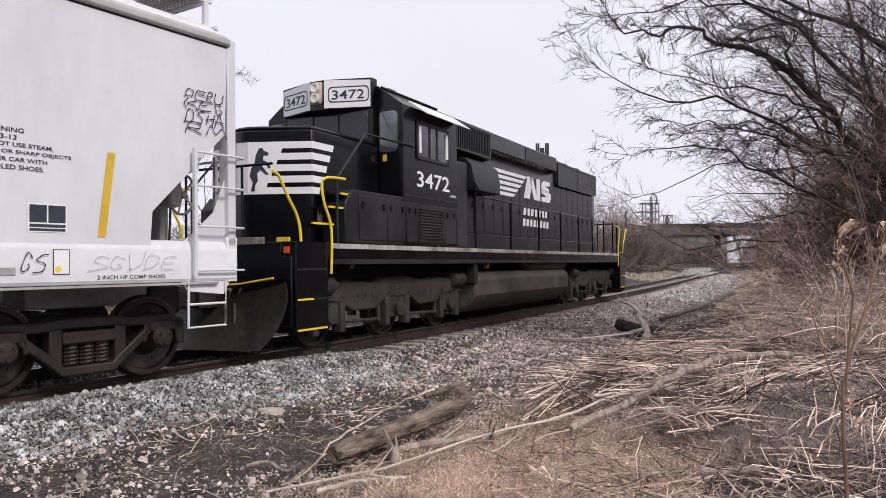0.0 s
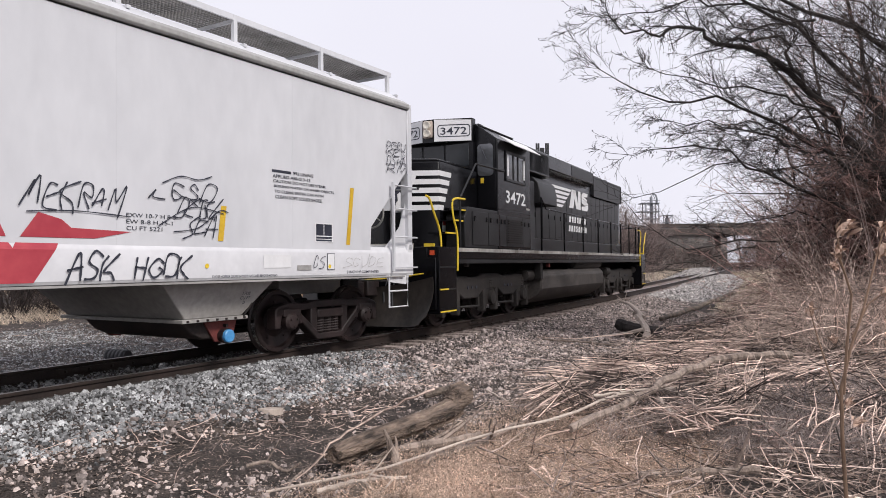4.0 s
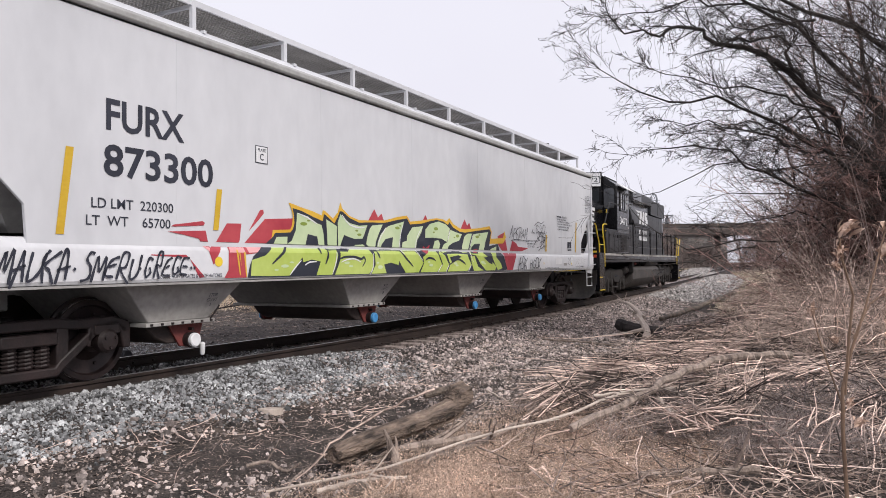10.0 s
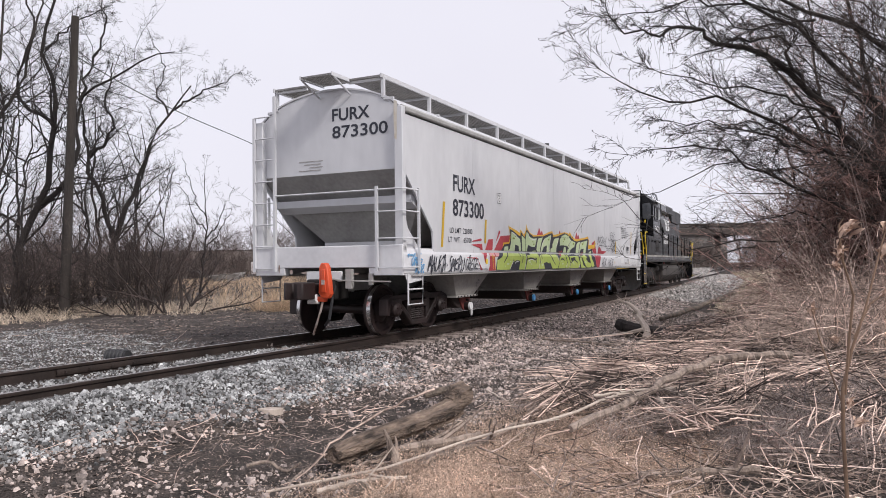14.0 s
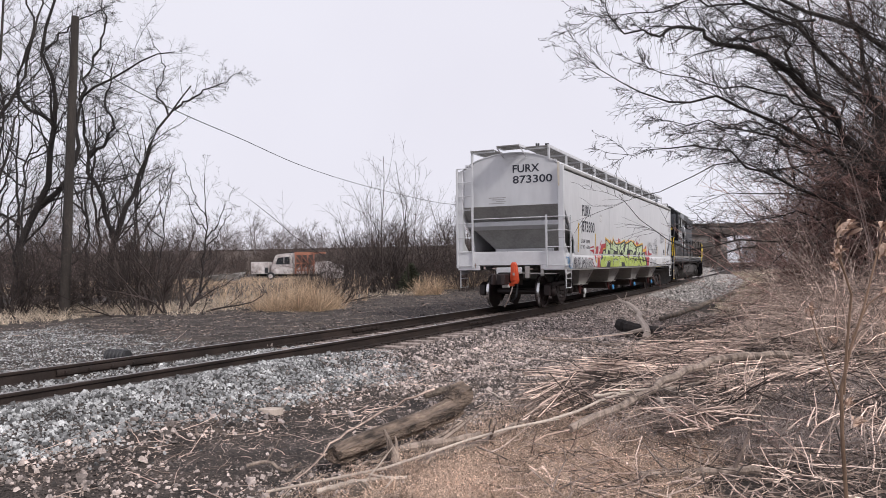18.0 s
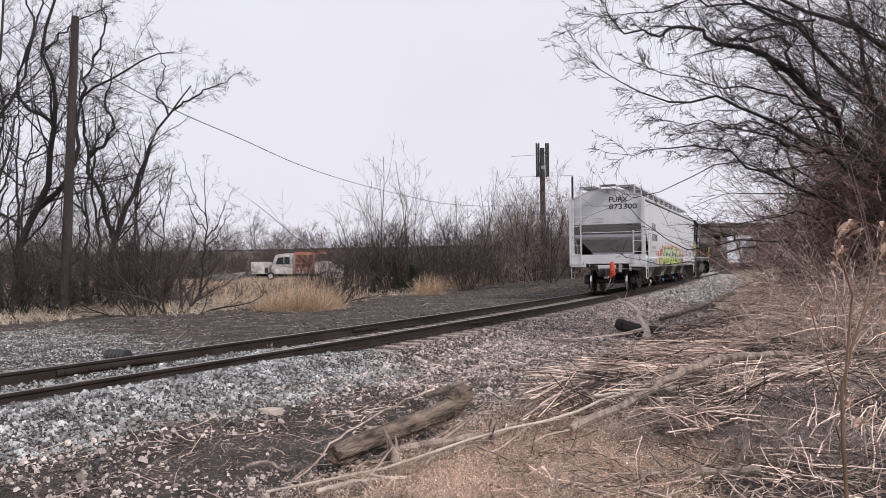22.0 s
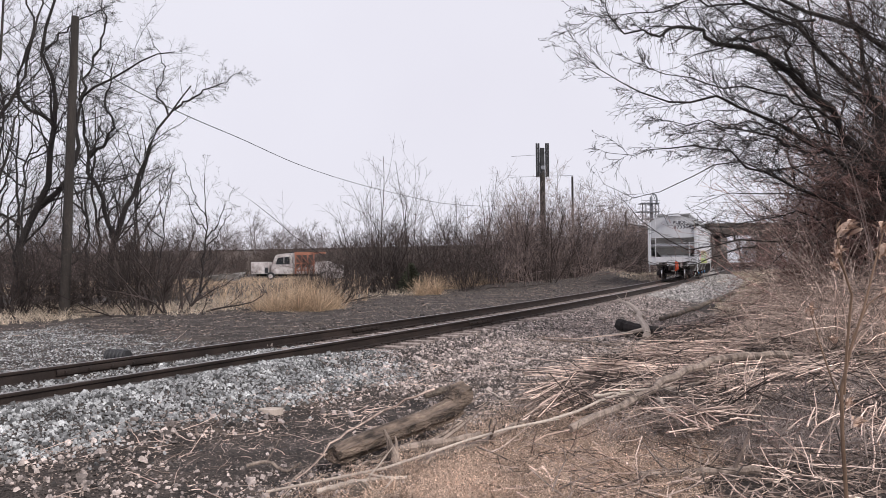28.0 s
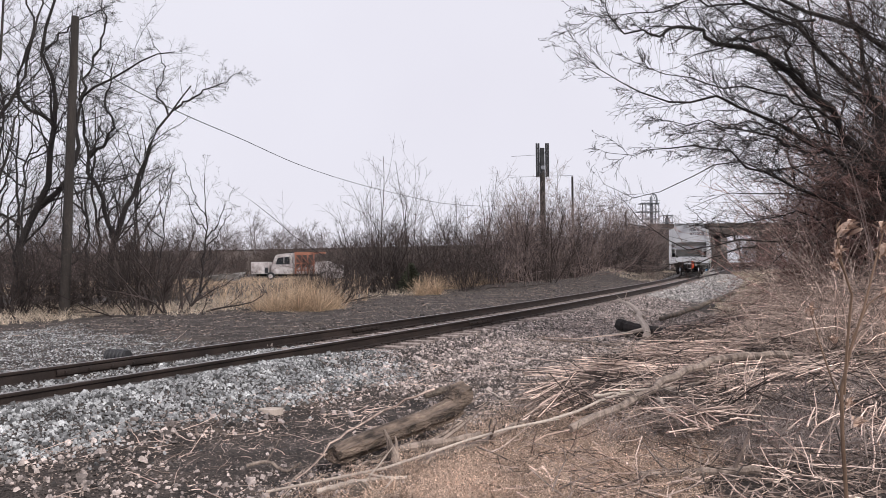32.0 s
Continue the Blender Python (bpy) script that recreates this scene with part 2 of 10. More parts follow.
# ---- mesh building ----
class Geo:
    """Collects vertices and faces for one mesh."""

    def __init__(self):
        self.v, self.f = [], []

    def add(self, verts, faces):
        k = len(self.v)
        self.v += [tuple(p) for p in verts]
        self.f += [tuple(i + k for i in f) for f in faces]
        return self

    def box(self, x0, x1, y0, y1, z0, z1):
        return self.add([(x, y, z) for x in (x0, x1) for y in (y0, y1) for z in (z0, z1)],
                        [(0, 1, 3, 2), (4, 6, 7, 5), (0, 4, 5, 1), (2, 3, 7, 6), (0, 2, 6, 4), (1, 5, 7, 3)])

    def prism(self, poly, axis, a, b):
        """A polygon swept along an axis from a to b: axis x takes (y, z) pairs, y takes (x, z), z takes (x, y)."""
        put = {"x": lambda p, c: (c, p[0], p[1]), "y": lambda p, c: (p[0], c, p[1]), "z": lambda p, c: (p[0], p[1], c)}[axis]
        n = len(poly)
        return self.add([put(p, a) for p in poly] + [put(p, b) for p in poly],
                        [tuple(range(n)), tuple(range(2 * n - 1, n - 1, -1))] + [(i, (i + 1) % n, n + (i + 1) % n, n + i) for i in range(n)])

    def tube(self, pts, r, n=6, caps=True):
        pts = [Vector(p) for p in pts]
        rs = r if isinstance(r, (list, tuple)) else [r] * len(pts)
        rings = []
        for i, p in enumerate(pts):
            d = (pts[min(i + 1, len(pts) - 1)] - pts[max(i - 1, 0)]).normalized()
            side = d.cross(Vector((0, 0, 1)) if abs(d.z) < 0.9 else Vector((1, 0, 0))).normalized()
            up = side.cross(d)
            rings += [p + (side * math.cos(2 * math.pi * j / n) + up * math.sin(2 * math.pi * j / n)) * rs[i] for j in range(n)]
        faces = [(i * n + j, i * n + (j + 1) % n, (i + 1) * n + (j + 1) % n, (i + 1) * n + j) for i in range(len(pts) - 1) for j in range(n)]
        if caps:
            faces += [tuple(range(n)), tuple(range((len(pts) - 1) * n, len(pts) * n))]
        return self.add(rings, faces)

    def cyl(self, p, q, r, n=16):
        return self.tube([p, q], r, n)

    def lathe(self, profile, axis, centre, n=28):
        """(distance along the axis, radius) pairs turned round the axis x, y or z through centre."""
        c, k, m = Vector(centre), len(self.v), len(profile)
        for a, r in profile:
            for j in range(n):
                s, t = r * math.cos(2 * math.pi * j / n), r * math.sin(2 * math.pi * j / n)
                self.v.append(tuple(c + Vector({"x": (a, s, t), "y": (s, a, t), "z": (s, t, a)}[axis])))
        self.f += [(k + i * n + j, k + i * n + (j + 1) % n, k + (i + 1) * n + (j + 1) % n, k + (i + 1) * n + j) for i in range(m - 1) for j in range(n)]
        self.f += [tuple(k + j for j in range(n)), tuple(k + (m - 1) * n + j for j in range(n))]
        return self


def mesh_of(name, g, material, smooth=30, fix=True):
    me = bpy.data.meshes.new(name)
    me.from_pydata(g.v, [], g.f)
    if fix:
        bm = bmesh.new()
        bm.from_mesh(me)
        bmesh.ops.recalc_face_normals(bm, faces=bm.faces)
        bm.to_mesh(me)
        bm.free()
    me.materials.append(material)
    if smooth:
        me.polygons.foreach_set("use_smooth", [True] * len(me.polygons))
        me.set_sharp_from_angle(angle=radians(smooth))
    me.update()
    return me


def part(name, g, material, parent, label="", bevel=0.0, smooth=30):
    """One mesh under a thing or under a part."""
    ob = new(name, mesh_of(name, g, material, smooth))
    ob.parent = parent
    if bevel:
        b = ob.modifiers.new("bevel", "BEVEL")
        b.width, b.segments, b.limit_method, b.angle_limit = bevel, 2, "ANGLE", radians(40)
    if label:
        tagged(ob, label)
    return ob


def thing(name, m, label, category, group="", kind=""):
    ob = new(name)
    ob.matrix_world = m
    return tagged(ob, label, category, group, kind)


def solid(name, g, material, label, category, group="", kind="", m=None, smooth=30, fix=True):
    ob = new(name, mesh_of(name, g, material, smooth, fix))
    if m is not None:
        ob.matrix_world = m
    return tagged(ob, label, category, group, kind)


def fast_mesh(name, verts, tris, material, smooth=False):
    """A large triangle mesh from numpy arrays."""
    me = bpy.data.meshes.new(name)
    verts, tris = np.asarray(verts, dtype=np.float32), np.asarray(tris, dtype=np.int32)
    me.vertices.add(len(verts))
    me.vertices.foreach_set("co", verts.ravel())
    k = tris.shape[1]
    me.loops.add(tris.size)
    me.loops.foreach_set("vertex_index", tris.ravel())
    me.polygons.add(len(tris))
    me.polygons.foreach_set("loop_start", np.arange(0, tris.size, k, dtype=np.int32))
    me.polygons.foreach_set("use_smooth", np.full(len(tris), smooth))
    me.update(calc_edges=True)
    me.materials.append(material)
    return me


def words(body, height, bold=0.0):
    """Flat mesh of lettering: (verts, faces) with x along the line and y up, and its width."""
    cu = bpy.data.curves.new("lettering", "FONT")
    cu.body, cu.size, cu.offset, cu.resolution_u = body, 1.0, bold, 3
    ob = new("lettering", cu)
    dg = bpy.context.evaluated_depsgraph_get()
    me = bpy.data.meshes.new_from_object(ob.evaluated_get(dg))
    vs = np.array([v.co[:2] for v in me.vertices])
    fs = [tuple(p.vertices) for p in me.polygons]
    bpy.data.objects.remove(ob)
    bpy.data.curves.remove(cu)
    bpy.data.meshes.remove(me)
    lo, hi = vs.min(0), vs.max(0)
    k = height / (hi[1] - lo[1])
    vs = (vs - lo) * k
    return vs, fs, (hi[0] - lo[0]) * k


# ---- the railway line: a long, gentle bend to the left ----
_s = np.arange(-60, 330, 0.25)
_k = np.interp(_s, (-20, 0, 20, 38, 48, 62, 78, 95, 115, 140, 165, 330), (-0.00813, -0.00253, -0.00133, -0.00138, -0.00367, -0.00127, 0.0002, 0.00141, 0.0036, 0.00309, 0.001, 0.001))
_th = np.cumsum(_k) * 0.25
_th += 0.4762 - np.interp(0, _s, _th)
_x, _y = np.cumsum(np.sin(_th)) * 0.25, np.cumsum(np.cos(_th)) * 0.25
_x += 0.615 - np.interp(0, _s, _x)
_y += 18.295 - np.interp(0, _s, _y)
_z = 0.00083 * _s + 2.28e-5 * np.minimum(_s, 110) ** 2


def track(s, v=0.0, z=0.0):
    """The point of the line at s metres, v metres to the right of its middle and z above its rail tops, and the heading there."""
    th = np.interp(s, _s, _th)
    return np.interp(s, _s, _x) + v * np.cos(th), np.interp(s, _s, _y) - v * np.sin(th), np.interp(s, _s, _z) + z, th


def on_track(x, y):
    """s and v of points of the plan."""
    x, y = np.ravel(x), np.ravel(y)
    s, v = np.empty(len(x)), np.empty(len(x))
    tx, ty, ts, tt = _x[::4], _y[::4], _s[::4], _th[::4]
    for a in range(0, len(x), 20000):
        xx, yy = x[a:a + 20000], y[a:a + 20000]
        i = ((xx[:, None] - tx) ** 2 + (yy[:, None] - ty) ** 2).argmin(1)
        dx, dy = xx - tx[i], yy - ty[i]
        s[a:a + 20000] = ts[i] + dx * np.sin(tt[i]) + dy * np.cos(tt[i])
        v[a:a + 20000] = dx * np.cos(tt[i]) - dy * np.sin(tt[i])
    return s, v


def waves(x, y, size, seed):
    """Cheap smooth bumps, about -1 to 1."""
    r = np.random.RandomState(seed)
    out = 0
    for k in range(7):
        a, f, p = r.uniform(0, 2 * np.pi), r.uniform(0.6, 1.7) / size, r.uniform(0, 6.3)
        out = out + np.sin((x * np.cos(a) + y * np.sin(a)) * f * 2 * np.pi + p)
    return out / 4.0


def ground_height(x, y, sv=None):
    x, y = np.ravel(np.asarray(x, float)), np.ravel(np.asarray(y, float))
    s, v = sv if sv is not None else on_track(x, y)
    near = np.interp(v, (-60, -25, -14, -5, -2.7, -1.45, 1.45, 2.9, 4.2, 6, 9, 16, 40), (-0.6, -0.6, -0.5, -0.42, -0.42, -0.225, -0.225, -0.45, -0.5, -0.48, -0.38, 0.1, 0.2))
    z = near + np.interp(np.clip(s, -60, 150), _s, _z) * np.exp(-(np.maximum(np.abs(v) - 12, 0) / 30) ** 2)
    z += 0.06 * np.clip((-5 - s) / 2.5, 0, 1) * np.clip((1.75 - np.abs(v)) / 0.4, 0, 1) * (np.abs(v - 0.0) > -1)
    z += 0.085 * np.clip((-5.8 - s) / 2.5, 0, 1) * np.clip((v - 0.62) / 0.25, 0, 1) * np.clip((2.9 - v) / 1.4, 0, 1)
    # dirt and stone nearly bury the line past the turnout
    z += 0.185 * np.clip((s - 54) / 8, 0, 1) * np.clip((1.6 - np.abs(v)) / 0.15, 0, 1)
    rough = np.clip((np.abs(v) - 1.5) / 1.5, 0, 1)
    z += rough * (0.035 * waves(x, y, 2.3, 1) + 0.018 * waves(x, y, 0.7, 2))
    # heaps of spoil beyond the line
    for hs, hv, hr, hh in ((48, -7.5, 5, 0.5), (56, -8.5, 4, 0.7), (64, -9, 5, 0.9), (40, -9, 5, 0.35), (33, -11, 5, 0.3)):
        z += hh * np.exp(-(((s - hs) / hr) ** 2 + ((v - hv) / (hr * 0.5)) ** 2))
    # the brush heap beside the camera and the bank under the thicket
    z += 0.12 * np.exp(-(((s + 3) / 5) ** 2 + ((v - 7.0) / 2.0) ** 2)) + 0.45 * np.clip((v - 5.5) / 3, 0, 1) * np.clip((s - 4) / 10, 0, 1) * np.clip((90 - s) / 20, 0, 1)
    return z


def stand(x, y, dz=0.0):
    return float(ground_height([x], [y])[0]) + dz


# ---- ground ----
def build_ground():
    rings = np.concatenate([[0.4], np.geomspace(1.5, 130, 270), np.geomspace(138, 3500, 30)])
    ang = np.concatenate([np.arange(-180, -38, 6.0), np.arange(-38, 38, 0.32), np.arange(38, 180, 6.0)])
    a, r = np.meshgrid(np.radians(ang), rings)
    x, y = (r * np.sin(a)).ravel(), (r * np.cos(a)).ravel()
    z = ground_height(x, y)
    n, k = len(ang), len(rings)
    i, j = np.meshgrid(np.arange(k - 1), np.arange(n), indexing="ij")
    i, j = i.ravel(), j.ravel()
    jn = (j + 1) % n
    quads = np.stack([i * n + j, (i + 1) * n + j, (i + 1) * n + jn, i * n + jn], 1)
    me = fast_mesh("ground", np.stack([x, y, z], 1), quads, M["soil"], True)
    hub = bmesh.new()
    hub.from_mesh(me)
    hub.verts.ensure_lookup_table()
    hub.faces.new([hub.verts[q] for q in range(n)][::-1])
    bmesh.ops.recalc_face_normals(hub, faces=hub.faces)
    hub.normal_update()
    hub.to_mesh(me)
    hub.free()
    if me.polygons[0].normal.z < 0:
        me.flip_normals()
    tagged(new("ground", me), "dark cinder soil with gravel, dead leaves and dry grass", "ground", kind="structure")


def soil_material():
    m = bpy.data.materials.new("cinder_soil")
    m.use_nodes = True
    n, l = m.node_tree.nodes, m.node_tree.links
    b = n["Principled BSDF"]
    co = n.new("ShaderNodeTexCoord")
    tex = []
    for sc, det in ((0.12, 4), (0.9, 6), (9.0, 5), (55.0, 3)):
        t = n.new("ShaderNodeTexNoise")
        t.inputs["Scale"].default_value, t.inputs["Detail"].default_value = sc, det
        l.new(co.outputs["Object"], t.inputs["Vector"])
        tex.append(t)
    dark = n.new("ShaderNodeValToRGB")
    dark.color_ramp.elements[0].position, dark.color_ramp.elements[1].position = 0.36, 0.68
    dark.color_ramp.elements[0].color, dark.color_ramp.elements[1].color = (0.014, 0.0105, 0.0090, 1), (0.078, 0.061, 0.053, 1)
    e = dark.color_ramp.elements.new(0.80)
    e.color = (0.34, 0.29, 0.265, 1)
    l.new(tex[3].outputs["Fac"], dark.inputs["Fac"])
    straw = n.new("ShaderNodeValToRGB")
    straw.color_ramp.elements[0].position, straw.color_ramp.elements[1].position = 0.35, 0.7
    # kept dark so the soil also gives the shadowed gaps below the sticks
    straw.color_ramp.elements[0].color, straw.color_ramp.elements[1].color = (0.045, 0.034, 0.028, 1), (0.15, 0.115, 0.09, 1)
    l.new(tex[2].outputs["Fac"], straw.inputs["Fac"])
    where = n.new("ShaderNodeValToRGB")
    where.color_ramp.elements[0].position, where.color_ramp.elements[1].position = 0.56, 0.70
    l.new(tex[1].outputs["Fac"], where.inputs["Fac"])
    mix = n.new("ShaderNodeMix")
    mix.data_type = "RGBA"
    l.new(where.outputs["Color"], mix.inputs["Factor"])
    l.new(dark.outputs["Color"], mix.inputs["A"])
    l.new(straw.outputs["Color"], mix.inputs["B"])
    patch = n.new("ShaderNodeTexNoise")
    patch.inputs["Scale"].default_value, patch.inputs["Detail"].default_value, patch.inputs["Roughness"].default_value = 3.2, 8.0, 0.75
    l.new(co.outputs["Object"], patch.inputs["Vector"])
    pr = n.new("ShaderNodeMapRange")
    pr.inputs["From Min"].default_value, pr.inputs["From Max"].default_value = 0.36, 0.64
    pr.inputs["To Min"].default_value, pr.inputs["To Max"].default_value = 0.35, 1.75
    l.new(patch.outputs["Fac"], pr.inputs["Value"])
    mottled = n.new("ShaderNodeVectorMath")
    mottled.operation = "SCALE"
    l.new(mix.outputs["Result"], mottled.inputs[0])
    l.new(pr.outputs["Result"], mottled.inputs["Scale"])
    l.new(mottled.outputs["Vector"], b.inputs["Base Color"])
    b.inputs["Roughness"].default_value = 0.95
    bp = n.new("ShaderNodeBump")
    bp.inputs["Strength"].default_value, bp.inputs["Distance"].default_value = 0.6, 0.03
    l.new(tex[3].outputs["Fac"], bp.inputs["Height"])
    l.new(bp.outputs["Normal"], b.inputs["Normal"])
    return m


M["soil"] = soil_material()
build_ground()


def strip(name, profile, v, s_values, material, label, category, parent=None, z=0.0):
    """A profile of (across, up) pairs swept along the line, v metres from its middle."""
    g, n = Geo(), len(profile)
    for s in s_values:
        for a, h in profile:
            x, y, zz, _ = track(s, v + a, h + z)
            g.v.append((float(x), float(y), float(zz)))
    g.f = [(i * n + j, i * n + (j + 1) % n, (i + 1) * n + (j + 1) % n, (i + 1) * n + j) for i in range(len(s_values) - 1) for j in range(n)]
    if parent is None:
        return solid(name, g, material, label, category, kind="structure")
    return part(name, g, material, parent, label)


RAIL = [(-0.068, -0.175), (-0.068, -0.162), (-0.012, -0.145), (-0.010, -0.045), (-0.034, -0.034), (-0.036, -0.008), (-0.028, 0.0),
        (0.028, 0.0), (0.036, -0.008), (0.034, -0.034), (0.010, -0.045), (0.012, -0.145), (0.068, -0.162), (0.068, -0.175)]
HEAD = [(-0.027, 0.0012), (0.027, 0.0012), (0.027, -0.002), (-0.027, -0.002)]
railway = thing("railway_track", Matrix(), "single railway track of rusty steel rails on weathered timber ties", "railway track", kind="structure")
RAIL_S = np.arange(-34, 190, 1.0)
for v in (-0.7525, 0.7525):
    rail = strip("rail", RAIL, v, RAIL_S, M["rust"], "rusty brown steel rail, toned dark for its shaded side", "", railway)
    strip("rail_head", HEAD, v, RAIL_S, M["railtop"], "dull polished running surface", "", rail)


# ---- covered hopper car: x forward, the side towards the camera is y < 0, z up from the rail tops ----
def wheelset(parent, x, r, material, name="wheelset"):
    """An axle with its two wheels, turning round its own y axis."""
    g = Geo()
    g.cyl((0, -0.62, 0), (0, 0.62, 0), 0.085, 14)
    for s in (-1, 1):
        g.lathe([(s * 0.685, 0.10), (s * 0.685, r + 0.026), (s * 0.715, r + 0.026), (s * 0.728, r), (s * 0.805, r - 0.004), (s * 0.815, r - 0.012), (s * 0.815, r - 0.065),
                 (s * 0.775, r - 0.085), (s * 0.75, r * 0.5), (s * 0.79, 0.16), (s * 0.84, 0.13), (s * 0.84, 0.05)], "y", (0, 0, 0), 36)
        for a in range(5):
            c, t = math.cos(a * 1.2566), math.sin(a * 1.2566)
            g.cyl((c * r * 0.62, s * 0.74, t * r * 0.62), (c * r * 0.62, s * 0.775, t * r * 0.62), 0.022, 8)
        for a in range(3):
            c, t = math.cos(a * 2.0944), math.sin(a * 2.0944)
            g.cyl((c * 0.055, s * 0.83, t * 0.055), (c * 0.055, s * 1.06, t * 0.055), 0.014, 6)
        g.cyl((0, s * 0.83, 0), (0, s * 1.05, 0), 0.075, 14)
    ob = part(name, g, material, parent)
    ob.location = (x, 0, r)
    for s in (-1, 1):
        part("wheel_tread", Geo().lathe([(s * 0.7285, r + 0.0015), (s * 0.804, r - 0.0025), (s * 0.804, r - 0.02), (s * 0.7285, r - 0.02)], "y", (0, 0, 0), 36), M["tread"], ob, "bright rolled steel tread")
    return ob


def freight_truck(parent, x):
    """A three-piece truck: side frames, springs, bolster, bearing caps and wheelsets."""
    tr = part("truck", Geo().box(-0.22, 0.22, -0.95, 0.95, 0.36, 0.62).box(-0.30, 0.30, -0.35, 0.35, 0.60, 0.74), M["frame"], parent, "rusty cast steel freight truck", 0.03)
    tr.location = (x, 0, 0)
    for s in (-1, 1):
        ya, yb = sorted((s * 0.90, s * 1.08))
        g = Geo()
        g.prism([(-1.18, 0.50), (-1.16, 0.66), (-0.95, 0.73), (-0.55, 0.71), (-0.34, 0.74), (0.34, 0.74), (0.55, 0.71), (0.95, 0.73), (1.16, 0.66), (1.18, 0.50),
                 (0.90, 0.60), (0.50, 0.61), (0.30, 0.63), (-0.30, 0.63), (-0.50, 0.61), (-0.90, 0.60)], "y", ya, yb)
        g.prism([(-0.86, 0.62), (-0.36, 0.20), (-0.30, 0.14), (0.30, 0.14), (0.36, 0.20), (0.86, 0.62), (0.72, 0.62), (0.33, 0.31), (0.27, 0.24), (-0.27, 0.24), (-0.33, 0.31), (-0.72, 0.62)], "y", ya, yb)
        for c in (-0.36, 0.36):
            g.box(c - 0.07, c + 0.07, ya + 0.01, yb - 0.01, 0.24, 0.66)
        for c in (-1, 1):
            g.prism([(c * 1.18, 0.36), (c * 1.18, 0.64), (c * 1.02, 0.69), (c * 0.66, 0.66), (c * 0.62, 0.42), (c * 0.68, 0.40), (c * 0.71, 0.58), (c * 1.04, 0.58), (c * 1.08, 0.36)], "y", ya, yb)
        g.box(-0.30, 0.30, ya - 0.01, yb + 0.01, 0.47, 0.60)
        part("side_frame", g, M["rustgear"], tr, "rusty brown cast side frame", 0.018)
        for c in (-0.17, 0.0, 0.17):
            coil = Geo()
            coil.tube([(c + 0.066 * math.cos(a * 0.698), s * 0.99 + 0.066 * math.sin(a * 0.698), 0.24 + a * 0.00435) for a in range(54)], 0.019, 6)
            part("spring", coil, M["rustgear"], tr)
        for c in (-0.87, 0.87):
            cap = Geo().lathe([(s * 1.0, 0.13), (s * 1.10, 0.13), (s * 1.14, 0.10), (s * 1.15, 0.04)], "y", (c, 0, 0.457), 18)
            for a in range(3):
                cap.cyl((c + 0.07 * math.cos(a * 2.09 + 0.5), s * 1.12, 0.457 + 0.07 * math.sin(a * 2.09 + 0.5)), (c + 0.07 * math.cos(a * 2.09 + 0.5), s * 1.165, 0.457 + 0.07 * math.sin(a * 2.09 + 0.5)), 0.017, 6)
            part("bearing_cap", cap, M["rustgear"], tr)
            part("bearing_adapter", Geo().box(c - 0.16, c + 0.16, min(s * 0.93, s * 1.10), max(s * 0.93, s * 1.10), 0.53, 0.64), M["rustgear"], tr, bevel=0.015)
    part("brake_beam", Geo().tube([(-0.42, -0.8, 0.40), (-0.42, 0.8, 0.40)], 0.045, 8).tube([(0.42, -0.8, 0.40), (0.42, 0.8, 0.40)], 0.045, 8).tube([(-0.42, 0, 0.40), (0.42, 0, 0.40)], 0.03, 6), M["frame"], tr)
    return tr, [wheelset(tr, c, 0.457, M["wheel"]) for c in (-0.865, 0.865)]


def coupler(parent, x, d):
    g = Geo()
    g.box(min(x, x + d * 0.55), max(x, x + d * 0.55), -0.11, 0.11, 0.72, 0.95)
    g.prism([(x + d * 0.50, -0.19), (x + d * 0.60, -0.22), (x + d * 0.86, -0.20), (x + d * 0.90, -0.10), (x + d * 0.72, -0.05), (x + d * 0.74, 0.09), (x + d * 0.90, 0.13), (x + d * 0.84, 0.22), (x + d * 0.60, 0.18), (x + d * 0.50, 0.15)], "z", 0.69, 0.98)
    return part("coupler", g, M["rustgear"], parent, "rusty knuckle coupler", 0.02)


hopper = thing("covered_hopper_car", Matrix(), "pale grey covered hopper car with lime green graffiti along its side", "railway car")
X0, X1, HW = -1.97, 17.09, 1.585
MID = (X0 + X1) / 2


def mirror_x(pts):
    return [(2 * MID - x, z) for x, z in pts]


